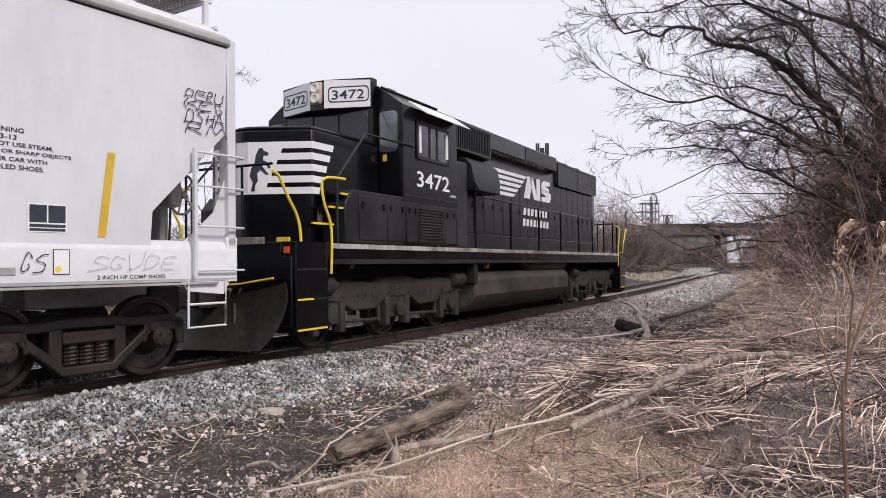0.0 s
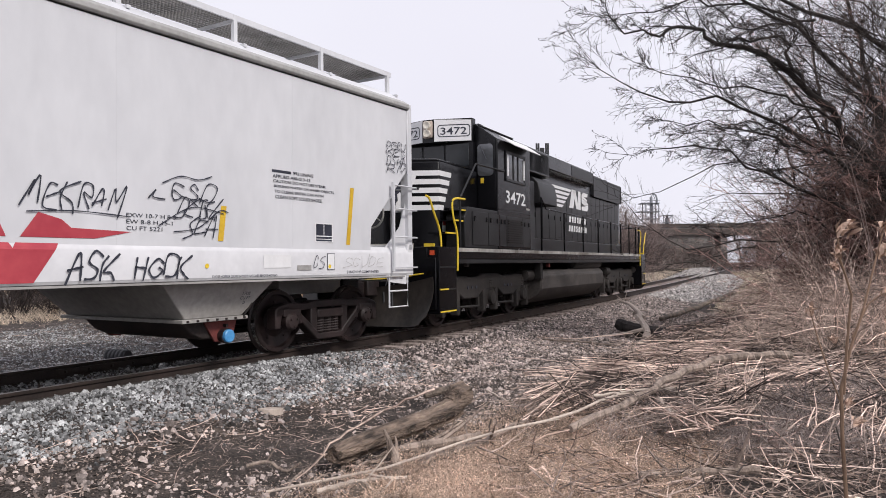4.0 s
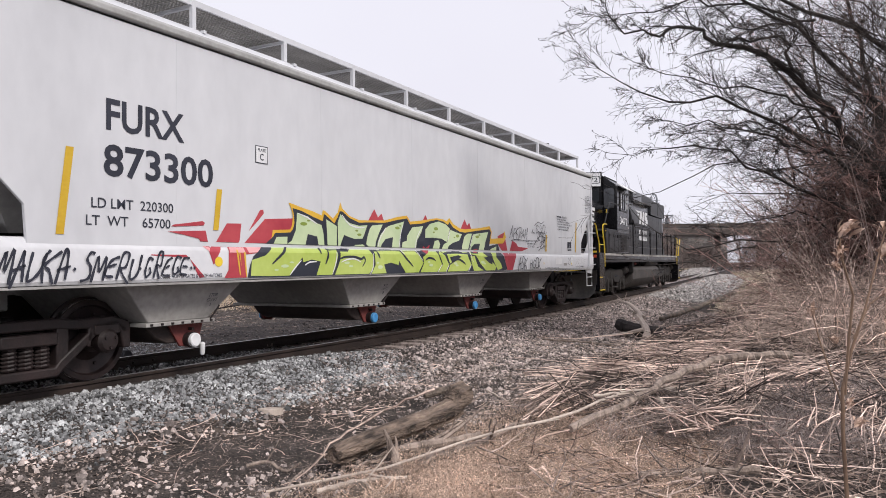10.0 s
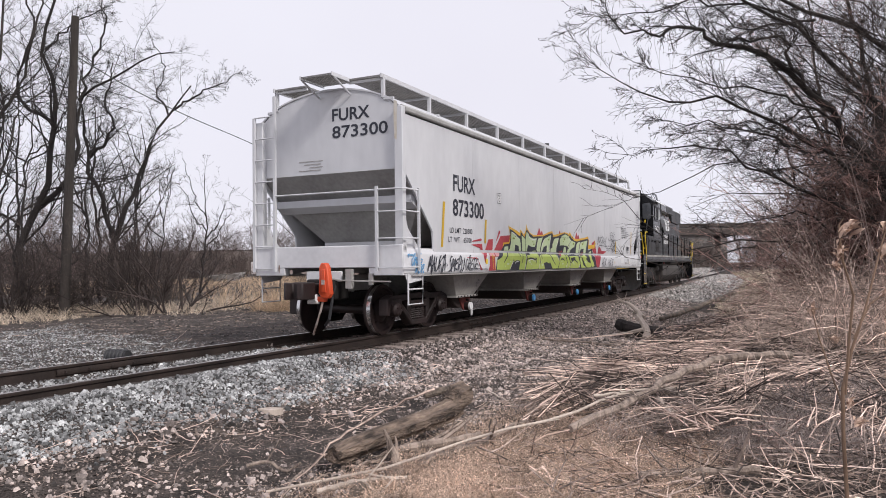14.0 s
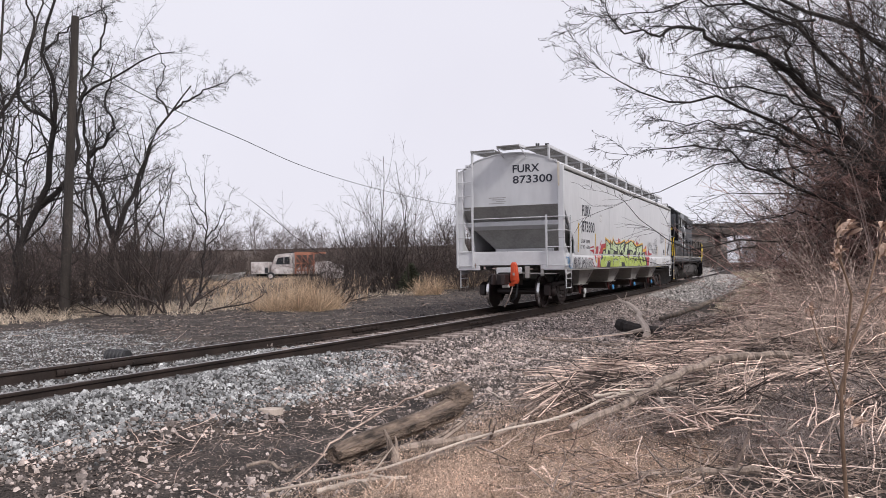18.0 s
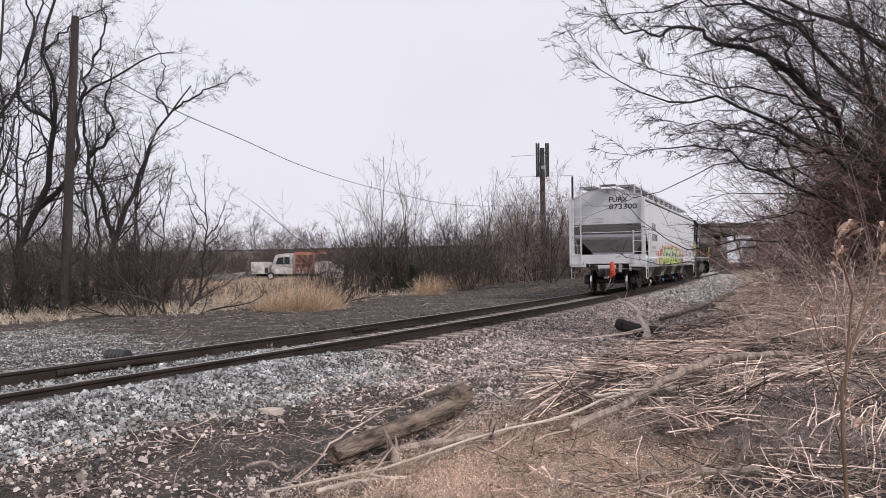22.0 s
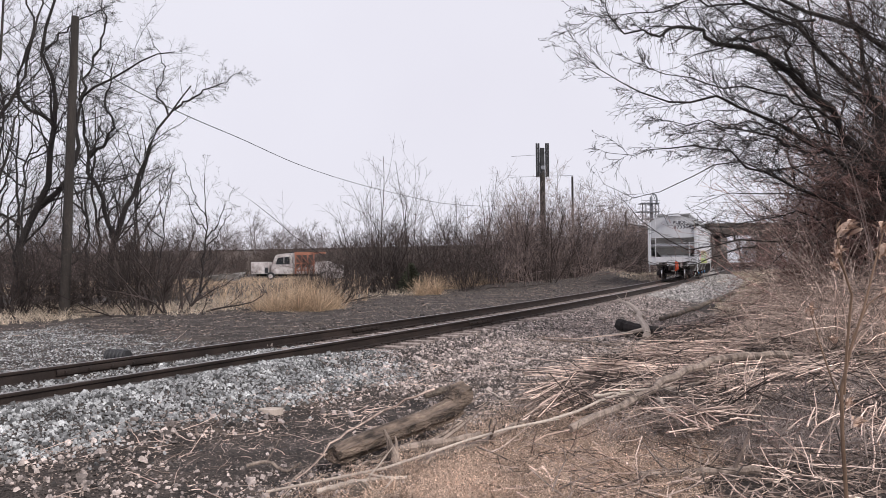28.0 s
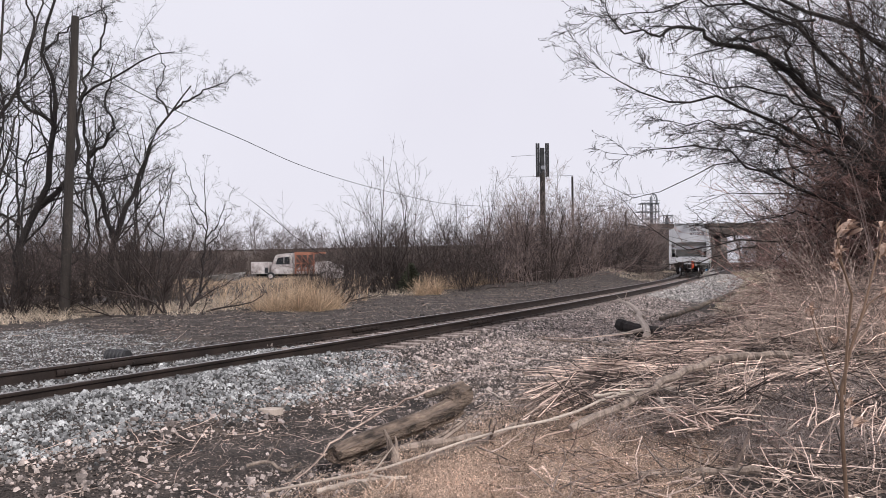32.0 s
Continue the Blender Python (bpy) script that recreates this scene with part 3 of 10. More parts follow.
# side sheets, cut away under the slopes at both ends
cut = [(-0.80, 1.46), (-0.83, 1.86), (-1.02, 2.05), (-1.80, 2.82), (-1.84, 3.86)]
side_poly = cut + list(reversed(mirror_x(cut)))
for s in (-1, 1):
    a, b = sorted((s * (HW - 0.04), s * (HW - 0.002)))
    part("side_sheet", Geo().prism(side_poly, "y", a, b), M["car"], hopper, "pale grey side sheet with faint seams", 0.006)
    # thin vertical weld seams
    for x in (0.95, 3.6, 6.2, 8.9, 11.55, 14.2):
        part("weld_seam", Geo().box(x - 0.006, x + 0.006, min(s * HW, s * (HW - 0.01)), max(s * HW, s * (HW - 0.01)), 1.5, 3.85), M["car"], hopper)
    # rolled side sill with a sloping shelf on top
    sill = [(s * 1.50, 1.56), (s * 1.545, 1.55), (s * 1.60, 1.47), (s * 1.612, 1.44), (s * 1.612, 1.13), (s * 1.59, 1.095), (s * 1.48, 1.09), (s * 1.48, 1.13)]
    part("side_sill", Geo().prism(sill, "x", X0 + 0.02, X1 - 0.02), M["sill"], hopper, "white side sill", 0.008)
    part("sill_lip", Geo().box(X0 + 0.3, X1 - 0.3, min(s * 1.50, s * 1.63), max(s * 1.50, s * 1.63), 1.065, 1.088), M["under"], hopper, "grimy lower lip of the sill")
    # eaves beam under the roof
    eave = [(s * 1.50, 3.89), (s * 1.612, 3.875), (s * 1.635, 3.90), (s * 1.63, 3.96), (s * 1.52, 4.03), (s * 1.45, 4.0)]
    part("roof_rail", Geo().prism(eave, "x", X0 + 0.12, X1 - 0.12), M["slope"], hopper, "grey roof rail along the eaves", 0.01)
# arched roof
arch = [(1.60 * math.sin(a), 3.93 + 0.52 * (math.cos(a) - math.cos(1.25)) / (1 - math.cos(1.25))) for a in np.linspace(-1.25, 1.25, 17)]
arch = [(y / math.sin(1.25) * 0.985, z) for y, z in arch]
roof_poly = arch + [(y, z - 0.03) for y, z in reversed(arch)]
part("roof", Geo().prism(roof_poly, "x", X0 + 0.10, X1 - 0.10), M["car"], hopper, "arched pale grey roof")
# end walls, slope sheets and end framing
for d, xe in ((-1, X0), (1, X1)):
    def ex(q):
        return xe - d * q
    wall = [(-1.53, 2.92), (1.53, 2.92)] + [(y * 0.975, z - 0.02) for y, z in reversed(arch)]
    part("end_wall", Geo().prism(wall, "x", ex(0.12), ex(0.16)), M["car"], hopper, "pale grey arched end wall", 0.006)
    ss = Geo()
    for p, q, h0, h1 in (((0.12, 2.93), (0.80, 2.34), 1.52, 1.52), ((0.80, 2.34), (1.42, 1.62), 1.46, 0.88)):
        ss.add([(ex(p[0]), -h0, p[1]), (ex(p[0]), h0, p[1]), (ex(q[0]), h1, q[1]), (ex(q[0]), -h1, q[1]),
                (ex(p[0] + 0.04), -h0, p[1] + 0.02), (ex(p[0] + 0.04), h0, p[1] + 0.02), (ex(q[0] + 0.04), h1, q[1] + 0.02), (ex(q[0] + 0.04), -h1, q[1] + 0.02)],
               [(0, 1, 2, 3), (7, 6, 5, 4), (0, 4, 5, 1), (1, 5, 6, 2), (2, 6, 7, 3), (3, 7, 4, 0)])
    # flanks that draw in from the side sheets to the narrow foot of the slope
    for s in (-1, 1):
        ss.add([(ex(0.80), s * 1.46, 2.34), (ex(1.42), s * 0.88, 1.62), (ex(2.9), s * 0.88, 1.62), (ex(2.9), s * 1.50, 2.34)], [(0, 1, 2, 3)])
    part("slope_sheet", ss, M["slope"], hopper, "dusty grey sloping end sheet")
    part("kick_plate", Geo().box(*sorted((ex(1.26), ex(1.30))), -0.92, 0.92, 1.44, 1.72), M["car"], hopper, "pale plate below the slope")
    part("slope_stiffener", Geo().prism([(ex(0.48), 2.50), (ex(0.48), 2.37), (ex(0.76), 2.27), (ex(0.80), 2.40)], "y", -1.5, 1.5), M["car"], hopper, "pale stiffener across the slope")
    part("end_sill", Geo().box(*sorted((ex(0.0), ex(0.16))), -1.60, 1.60, 1.22, 1.61), M["sill"], hopper, "white end sill", 0.015)
    for s in (-1, 1):
        part("sill_corner", Geo().box(*sorted((ex(0.004), ex(0.15))), *sorted((s * 0.92, s * 1.598)), 1.085, 1.218), M["sill"], hopper, "white lower corner of the end sill", 0.008)
    part("platform", Geo().box(*sorted((ex(0.16), ex(1.5))), -1.50, 1.50, 1.37, 1.41), M["under"], hopper, "grimy end platform")
    part("centre_sill", Geo().box(*sorted((ex(0.0), ex(1.8))), -0.25, 0.25, 0.80, 1.10), M["under"], hopper, bevel=0.02)
    part("draft_gear", Geo().box(*sorted((ex(-0.16), ex(0.3))), -0.30, 0.30, 0.66, 1.02), M["frame"], hopper, "sooty draft gear pocket", 0.03)
    coupler(hopper, ex(-0.05), d)
    for s in (-1, 1):
        a, b = sorted((s * 1.44, s * 1.60))
        part("corner_post", Geo().box(*sorted((ex(0.02), ex(0.14))), a, b, 1.50, 3.98), M["car"], hopper, "pale grey corner post", 0.012)
        part("corner_gusset", Geo().prism([(ex(0.14), 2.30), (ex(0.14), 1.50), (ex(0.80), 1.50), (ex(0.62), 1.62), (ex(0.30), 1.9)], "y", *sorted((s * 1.52, s * 1.535))), M["car"], hopper)
        # inner uprights of the end frame
        part("sheet_rib", Geo().tube([(ex(0.82), s * 0.45, 1.46), (ex(1.05), s * 0.45, 1.62)], 0.02, 6), M["under"], hopper)
        # stirrup step under the corner
        st = Geo()
        q = s * 1.60
        st.tube([(ex(0.18), q, 1.10), (ex(0.18), q, 0.58), (ex(0.70), q, 0.58), (ex(0.70), q, 1.10)], 0.017, 6)
        st.tube([(ex(0.18), q, 0.84), (ex(0.70), q, 0.84)], 0.015, 6)
        part("sill_step", st, M["sill"], hopper, "white stirrup step")
        part("step_bracket", Geo().prism([(ex(0.10), 1.10), (ex(0.78), 1.10), (ex(0.70), 0.99), (ex(0.20), 0.94)], "y", *sorted((s * 1.575, s * 1.585))), M["sill"], hopper)
    out_ = 0.46 if d < 0 else 0.66
    # ladder on one corner of each end, handrail on the other
    lad = -1
    yl, yi = 1.60, 1.14
    ladder = part("end_ladder", Geo().box(*sorted((ex(-0.05), ex(0.0))), *sorted((yi, yi - 0.05)), 1.15, 4.42), M["car"], hopper, "tall pale grey end ladder")
    for k in range(8):
        part("rung", Geo().tube([(ex(-0.03), yl, 1.22 + k * 0.405), (ex(-0.03), yi, 1.22 + k * 0.405)], 0.014, 6), M["car"], ladder)
    part("ladder_rail", Geo().box(*sorted((ex(-0.05), ex(0.0))), *sorted((yl - 0.025, yl + 0.025)), 1.15, 4.05), M["car"], ladder)
    grab = part("corner_handrail", Geo().box(*sorted((ex(-0.08), ex(-0.04))), *sorted((lad * 1.10, lad * 1.15)), 1.16, 2.62), M["car"], hopper, "white corner handrail with rungs")
    for z in (1.22, 1.72, 2.18, 2.56):
        rr = Geo().tube([(ex(-0.06), lad * 1.12, z), (ex(-0.06), lad * 1.64, z), (ex(0.0), lad * 1.665, z), (ex(out_), lad * 1.665, z)], 0.014, 6)
        part("rung", rr, M["car"], grab)
    part("side_stile", Geo().box(*sorted((ex(out_ - 0.02), ex(out_ + 0.02))), *sorted((lad * 1.645, lad * 1.685)), 1.16, 2.60), M["car"], grab)
    # the other side's ladder
    g2 = part("side_ladder", Geo().box(*sorted((ex(0.44), ex(0.48))), *sorted((-lad * 1.645, -lad * 1.685)), 1.16, 2.60), M["car"], hopper, "short side ladder")
    for z in (1.22, 1.72, 2.18, 2.56):
        part("rung", Geo().tube([(ex(0.02), -lad * 1.665, z), (ex(0.46), -lad * 1.665, z)], 0.014, 6), M["car"], g2)
    # top rail over the end platform
    part("end_rail", Geo().tube([(ex(-0.03), -1.12, 2.56), (ex(-0.03), 1.12, 2.56)], 0.016, 6), M["car"], hopper)
    # air hose and cut lever
    part("air_hose", Geo().tube([(ex(-0.1), 0.28 * d, 0.9), (ex(-0.28), 0.34 * d, 0.62), (ex(-0.30), 0.30 * d, 0.34), (ex(-0.22), 0.16 * d, 0.22)], 0.028, 6), M["plastic"], hopper)
    part("cut_lever", Geo().tube([(ex(-0.06), -1.4, 0.98), (ex(-0.10), -0.4, 1.0), (ex(-0.16), -0.1, 1.05)], 0.014, 5), M["under"], hopper)
# the hand-brake wheel and stand at the front end
brake = Geo().tube([(X1 - 0.30, -0.96 + 0.24 * math.cos(a), 2.14 + 0.24 * math.sin(a)) for a in np.linspace(0, 6.283, 25)], 0.017, 6)
for a in range(5):
    brake.tube([(X1 - 0.30, -0.96, 2.14), (X1 - 0.30, -0.96 + 0.235 * math.cos(a * 1.2566), 2.14 + 0.235 * math.sin(a * 1.2566))], 0.012, 5)
brake.lathe([(X1 - 0.34, 0.05), (X1 - 0.27, 0.05), (X1 - 0.26, 0.02)], "x", (0, -0.96, 2.14), 12)
part("brake_wheel", brake, M["under"], hopper, "grey hand-brake wheel")
part("brake_stand", Geo().box(X1 - 0.48, X1 - 0.36, -0.78, -0.48, 1.42, 2.28), M["under"], hopper, "grey brake gear housing", 0.02)
part("brake_gearbox", Geo().box(X1 - 0.52, X1 - 0.35, -1.02, -0.74, 1.98, 2.30), M["under"], hopper, bevel=0.03)
part("brake_chain", Geo().tube([(X1 - 0.42, -0.90, 2.0), (X1 - 0.42, -0.86, 1.42)], 0.014, 6), M["rustgear"], hopper)

# roof walkways of open grating, with their brackets
for s in (-1, 1):
    va, vb = s * 0.46, s * 1.16
    slats = Geo()
    x = X0 + 0.05
    while x < X1 - 0.05:
        slats.box(x, x + 0.011, min(va, vb), max(va, vb), 4.535, 4.566)
        x += 0.050
    for k in range(11):
        y = va + (vb - va) * k / 10
        slats.box(X0 + 0.05, X1 - 0.05, y - 0.005, y + 0.005, 4.532, 4.560)
    walkway = part("roof_walkway", slats, M["galv"], hopper, "open steel grating roof walkway", smooth=0)
    part("walkway_edge", Geo().box(X0 + 0.03, X1 - 0.03, min(vb, vb + s * 0.03), max(vb, vb + s * 0.03), 4.51, 4.585), M["car"], walkway)
    for k in range(12):
        x = X0 + 0.12 + k * (X1 - X0 - 0.24) / 11
        br = Geo().box(x - 0.03, x + 0.03, *sorted((vb - s * 0.02, vb + s * 0.035)), 4.17, 4.58).box(x - 0.022, x + 0.022, *sorted((vb + s * 0.02, vb + s * 0.22)), 4.13, 4.17)
        br.box(x - 0.02, x + 0.02, *sorted((va, vb)), 4.49, 4.53)
        part("walkway_bracket", br, M["car"], walkway)
platform_ = Geo()
for k in range(15):
    platform_.box(X0 - 0.46 + k * 0.046, X0 - 0.45 + k * 0.046, -0.50, 0.18, 4.535, 4.566)
for k in range(12):
    platform_.box(X0 - 0.46, X0 + 0.20, -0.50 + k * 0.0615, -0.49 + k * 0.0615, 4.532, 4.560)
end_step = part("end_platform", platform_, M["galv"], hopper, "square of open grating over the roof end", smooth=0)
for y in (-0.50, 0.17):
    part("platform_edge", Geo().box(X0 - 0.47, X0 + 0.24, y - 0.012, y + 0.012, 4.515, 4.58), M["car"], end_step)
    part("platform_brace", Geo().tube([(X0 - 0.42, y, 4.52), (X0 + 0.10, y, 4.30)], 0.018, 6), M["car"], end_step)
part("rust_streak", Geo().add([(X0 + 0.016, -1.47 + a, z) for a, z in ((-0.035, 4.06), (0.030, 4.08), (0.036, 3.74), (0.020, 3.42), (-0.022, 3.40), (-0.030, 3.72))], [(0, 1, 2, 3, 4, 5)]), M["ochrestain"], hopper, "yellow-brown streak down the corner post", smooth=0)
hatch = Geo().box(X0 + 0.9, X1 - 0.9, -0.34, 0.34, 4.44, 4.56)
part("trough_hatch", hatch, M["car"], hopper, "long pale roof hatch", 0.03)
for d, xe in ((1, X1),):
    cross = Geo()
    for k in range(9):
        x = xe - d * (0.02 + k * 0.062)
        cross.box(x - 0.006, x + 0.006, -1.16, 1.16, 4.535, 4.565)
    part("end_walkway", cross, M["galv"], hopper, "grating across the roof end", smooth=0)

# four discharge bays
for k, c in enumerate((1.30, 5.25, 9.20, 13.15)):
    top, bot = (1.28, 1.52, 1.46), (0.45, 1.22, 0.62)
    g = Geo()
    for hx, hy, z in (top, bot):
        g.v += [(c - hx, -hy, z), (c + hx, -hy, z), (c + hx, hy, z), (c - hx, hy, z)]
    g.f = [(0, 1, 5, 4), (1, 2, 6, 5), (2, 3, 7, 6), (3, 0, 4, 7), (0, 3, 2, 1), (4, 5, 6, 7)]
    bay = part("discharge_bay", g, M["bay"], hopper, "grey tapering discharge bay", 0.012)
    part("bay_flange", Geo().box(c - 0.52, c + 0.52, -1.27, 1.27, 0.575, 0.62), M["bay"], bay, "riveted bay flange", 0.006)
    for q in range(7):
        part("rivet", Geo().box(c - 0.46 + q * 0.15, c - 0.43 + q * 0.15, -1.285, -1.27, 0.585, 0.61), M["rustgear"], bay)
    part("outlet_trough", Geo().prism([(c - 0.40, 0.575), (c + 0.46, 0.575), (c + 0.34, 0.40), (c + 0.22, 0.34), (c - 0.06, 0.34), (c - 0.24, 0.42)], "y", -1.08, 0.92), M["rustdark"], bay, "dark rust-brown outlet trough", 0.02)
    for s in (-1, 1):
        part("outlet_bracket", Geo().prism([(c - 0.08, 0.575), (c + 0.47, 0.575), (c + 0.40, 0.34), (c + 0.28, 0.27), (c + 0.10, 0.30)], "y", *sorted((s * 1.085, s * 1.12))), M["red"], bay, "red oxide end plate", 0.008)
        part("outlet_pipe", Geo().lathe([(s * 1.10, 0.085), (s * 1.19, 0.085), (s * 1.19, 0.10), (s * 1.22, 0.10), (s * 1.22, 0.06)], "y", (c + 0.22, 0, 0.37), 18), M["rustgear"], bay)
        part("clamp_bolt", Geo().cyl((c + 0.24, s * 1.13, 0.50), (c + 0.24, s * 1.19, 0.50), 0.022, 8), M["rustgear"], bay)
        part("clamp_bolt", Geo().cyl((c + 0.18, s * 1.13, 0.40), (c + 0.18, s * 1.17, 0.40), 0.018, 8), M["rustgear"], bay)
        cap = Geo().lathe([(s * 1.22, 0.084), (s * 1.26, 0.084), (s * 1.27, 0.07), (s * 1.265, 0.03)], "y", (c + 0.22, 0, 0.37), 20)
        part("outlet_cap", cap, M["white"] if k == 0 else M["blue"], bay, "white outlet cap" if k == 0 else "blue plastic outlet cap")
    part("gate_handle", Geo().tube([(c + 0.44, -1.26, 0.60), (c + 0.50, -1.30, 0.70), (c + 0.55, -1.32, 0.78)], 0.012, 6), M["rustgear"], bay)
    if k == 0:
        part("drain_plug", Geo().lathe([(0.22, 0.018), (0.24, 0.03), (0.36, 0.036), (0.38, 0.02)], "z", (c + 0.42, -1.16, -0.06), 12), M["white"], bay, "white hanging plug")
    # stencilled capacity on the bay's near face
    for body, w, wd in (("1708" if k in (0, 3) else "902", 0.89, 0.13), ("CU FT", 0.83, 0.17), ("ABCD"[k], 0.77, 0.035)):
        vs, fs, width = words(body, 0.042, 0.008)
        pl = []
        for x, y in vs:
            h = w + y
            pl.append((c + 0.44 - wd / 2 + x * wd / width + 0.10 * (y + w - 0.85), -(1.22 + (h - 0.62) * 0.30 / 0.84) - 0.006, h))
        part("lettering", Geo().add(pl, fs), M["ink"], bay, "dark stencilled capacity", smooth=0)

front_trucks = [freight_truck(hopper, x) for x in (-0.45, 15.55)]
hopper_wheels = [w for _, ws in front_trucks for w in ws]

# orange marker hung on the rear coupler
marker = part("end_marker", Geo().prism([(-0.43, 0.78), (-0.40, 1.05), (-0.37, 1.24), (-0.33, 1.31), (-0.24, 1.31), (-0.20, 1.24), (-0.20, 1.05), (-0.18, 0.80), (-0.24, 0.70), (-0.38, 0.70)], "x", X0 - 0.46, X0 - 0.34), M["orange"], hopper, "orange end-of-train marker on the coupler", 0.02)
part("marker_rib", Geo().prism([(-0.36, 0.80), (-0.33, 1.20), (-0.27, 1.20), (-0.27, 0.80)], "x", X0 - 0.485, X0 - 0.462), M["orange"], marker, bevel=0.008)
part("marker_lens", Geo().box(X0 - 0.50, X0 - 0.487, -0.34, -0.28, 0.94, 1.02), M["stain"], marker)
part("marker_foot", Geo().box(X0 - 0.44, X0 - 0.34, -0.30, -0.14, 0.64, 0.73), M["orange"], marker, bevel=0.015)
part("marker_clamp", Geo().lathe([(-0.10, 0.03), (-0.08, 0.07), (0.06, 0.075), (0.10, 0.04)], "y", (X0 - 0.42, -0.05, 0.70), 12), M["white"], marker, "pale clamp on the coupler")
part("glad_hand", Geo().box(X0 - 0.46, X0 - 0.38, -0.16, 0.06, 0.60, 0.67), M["litter"], marker, bevel=0.02)
part("marker_hose", Geo().tube([(X0 - 0.40, -0.26, 0.72), (X0 - 0.42, -0.20, 0.48), (X0 - 0.40, -0.10, 0.25), (X0 - 0.34, 0.00, 0.10), (X0 - 0.28, 0.05, 0.06)], 0.020, 8), M["stain"], marker, "rust-stained hose hanging to the rail")
part("pipe_bracket", Geo().box(X0 - 0.10, X0 - 0.02, -0.62, -0.50, 0.86, 1.20), M["under"], marker)

# rusty stains and a buffer plate on the rear end sill
for y0, y1, z0, z1 in ((0.20, 0.55, 1.10, 1.16), (-0.75, -0.45, 1.095, 1.135), (-0.35, 0.05, 1.095, 1.15), (0.72, 0.80, 1.095, 1.20), (1.02, 1.06, 1.12, 1.30)):
    r_ = random.Random(int(y0 * 100))
    pts = [(y0 + (y1 - y0) * (0.5 + 0.5 * math.cos(a) * r_.uniform(0.7, 1)), z0 + (z1 - z0) * (0.5 + 0.5 * math.sin(a) * r_.uniform(0.75, 1))) for a in np.linspace(0, 5.9, 14)]
    part("rust_stain", Geo().add([(X0 - 0.004, y, z) for y, z in pts], [tuple(range(14))]), M["stain"], hopper, "brown rust stain", smooth=0)
part("striker_plate", Geo().box(X0 - 0.05, X0, -0.38, 0.38, 0.98, 1.16), M["sill"], hopper, "grimy white striker", 0.01)
part("uncoupling_bracket", Geo().box(X0 - 0.04, X0, -1.02, -0.94, 0.92, 1.12), M["under"], hopper)

# ---- lettering and spray paint on the near side; (u, w) run along the car and up it ----
NEAR = -HW - 0.004


def decal(name, polys, material, parent, lift=0.0, label="", plane="side"):
    """Flat shapes just proud of the near side sheet, or of the sill where they reach below it."""
    g = Geo()
    for poly in polys:
        n = len(poly)
        if plane == "side":
            g.add([(u, NEAR - lift - (0.030 if w < 1.53 else 0.0), w) for u, w in poly], [tuple(range(n))])
        else:
            g.add([(X0 + 0.114 - lift, -u, w) for u, w in poly], [tuple(range(n))])
    return part(name, g, material, parent, label, smooth=0)


def painted(body, u, w, height, material, width=None, bold=0.0, label="", plane="side", lean=0.0, down=0.0):
    vs, fs, wd = words(body, height, bold)
    k = (width / wd) if width else 1.0
    g = Geo()
    if plane == "side":
        low = 0.030 if w < 1.5 else 0.0
        g.add([(u + x * k + lean * y, NEAR - low, w + y - down * x * k) for x, y in vs], fs)
    elif plane == "end":
        g.add([(X0 + 0.114, -(u + x * k), w + y) for x, y in vs], fs)
    return part("lettering", g, material, hopper, label or "dark painted lettering", smooth=0)


# the near side is seen from y < 0, so text reads along +x
painted("FURX", 0.03, 2.68, 0.33, M["ink"], 1.02, 0.020)
painted("873300", 0.0, 2.20, 0.34, M["ink"], 1.49, 0.020)
painted("LD LMT  220300", -0.14, 1.87, 0.105, M["ink"], 1.03, 0.006)
painted("LT  WT    65700", -0.20, 1.69, 0.105, M["ink"], 1.05, 0.006)
painted("FURX", 0.09, 3.855, 0.225, M["ink"], 0.80, 0.020, plane="end")
painted("873300", 0.09, 3.545, 0.225, M["ink"], 1.17, 0.016, plane="end")
for i in range(4):
    decal("stencil_bar", [[(-0.66 + 0.12 * (i % 3), 3.16 - i * 0.055), (-0.12 - 0.05 * (i % 2), 3.16 - i * 0.055), (-0.12 - 0.05 * (i % 2), 3.178 - i * 0.055), (-0.66 + 0.12 * (i % 3), 3.178 - i * 0.055)]], M["under"], hopper, 0, plane="end")
for i, line in enumerate(("992 LINING", "APPLIED ARI-G 3-13", "CAUTION: DO NOT USE STEAM,", "BOILING WATER OR SHARP OBJECTS", "TO CLEAN, ENTER CAR WITH", "CLEAN SOFT SOLED SHOES.")):
    painted(line, 13.80 + 0.012 * i + (0.40 if i == 0 else 0.0), 2.50 - i * 0.068, 0.045, M["ink"], len(line) * 0.0405, 0.016)
decal("lettering_bar", [[(13.80, 2.505), (14.16, 2.505), (14.16, 2.54), (13.80, 2.54)]], M["ink"], hopper)
painted("2 INCH HF COMP SHOES", 15.30, 1.145, 0.04, M["ink"], 0.78, 0.004)
painted("CLOSE HOPPER GATES & ROOF HATCHES", 0.68, 1.135, 0.045, M["ink"], 0.92, 0.004)
decal("plate_frame", [[(2.22, 2.60), (2.45, 2.60), (2.45, 2.83), (2.22, 2.83)]], M["ink"], hopper)
decal("plate_field", [[(2.232, 2.612), (2.438, 2.612), (2.438, 2.818), (2.232, 2.818)]], M["white"], hopper, 0.002)
for body, w, h, wd in (("PLATE", 2.755, 0.04, 0.15), ("C", 2.64, 0.09, 0.07)):
    vs, fs, width = words(body, h, 0.02)
    part("lettering", Geo().add([(2.335 - wd / 2 + x * wd / width, NEAR - 0.004, w + y) for x, y in vs], fs), M["ink"], hopper, smooth=0)
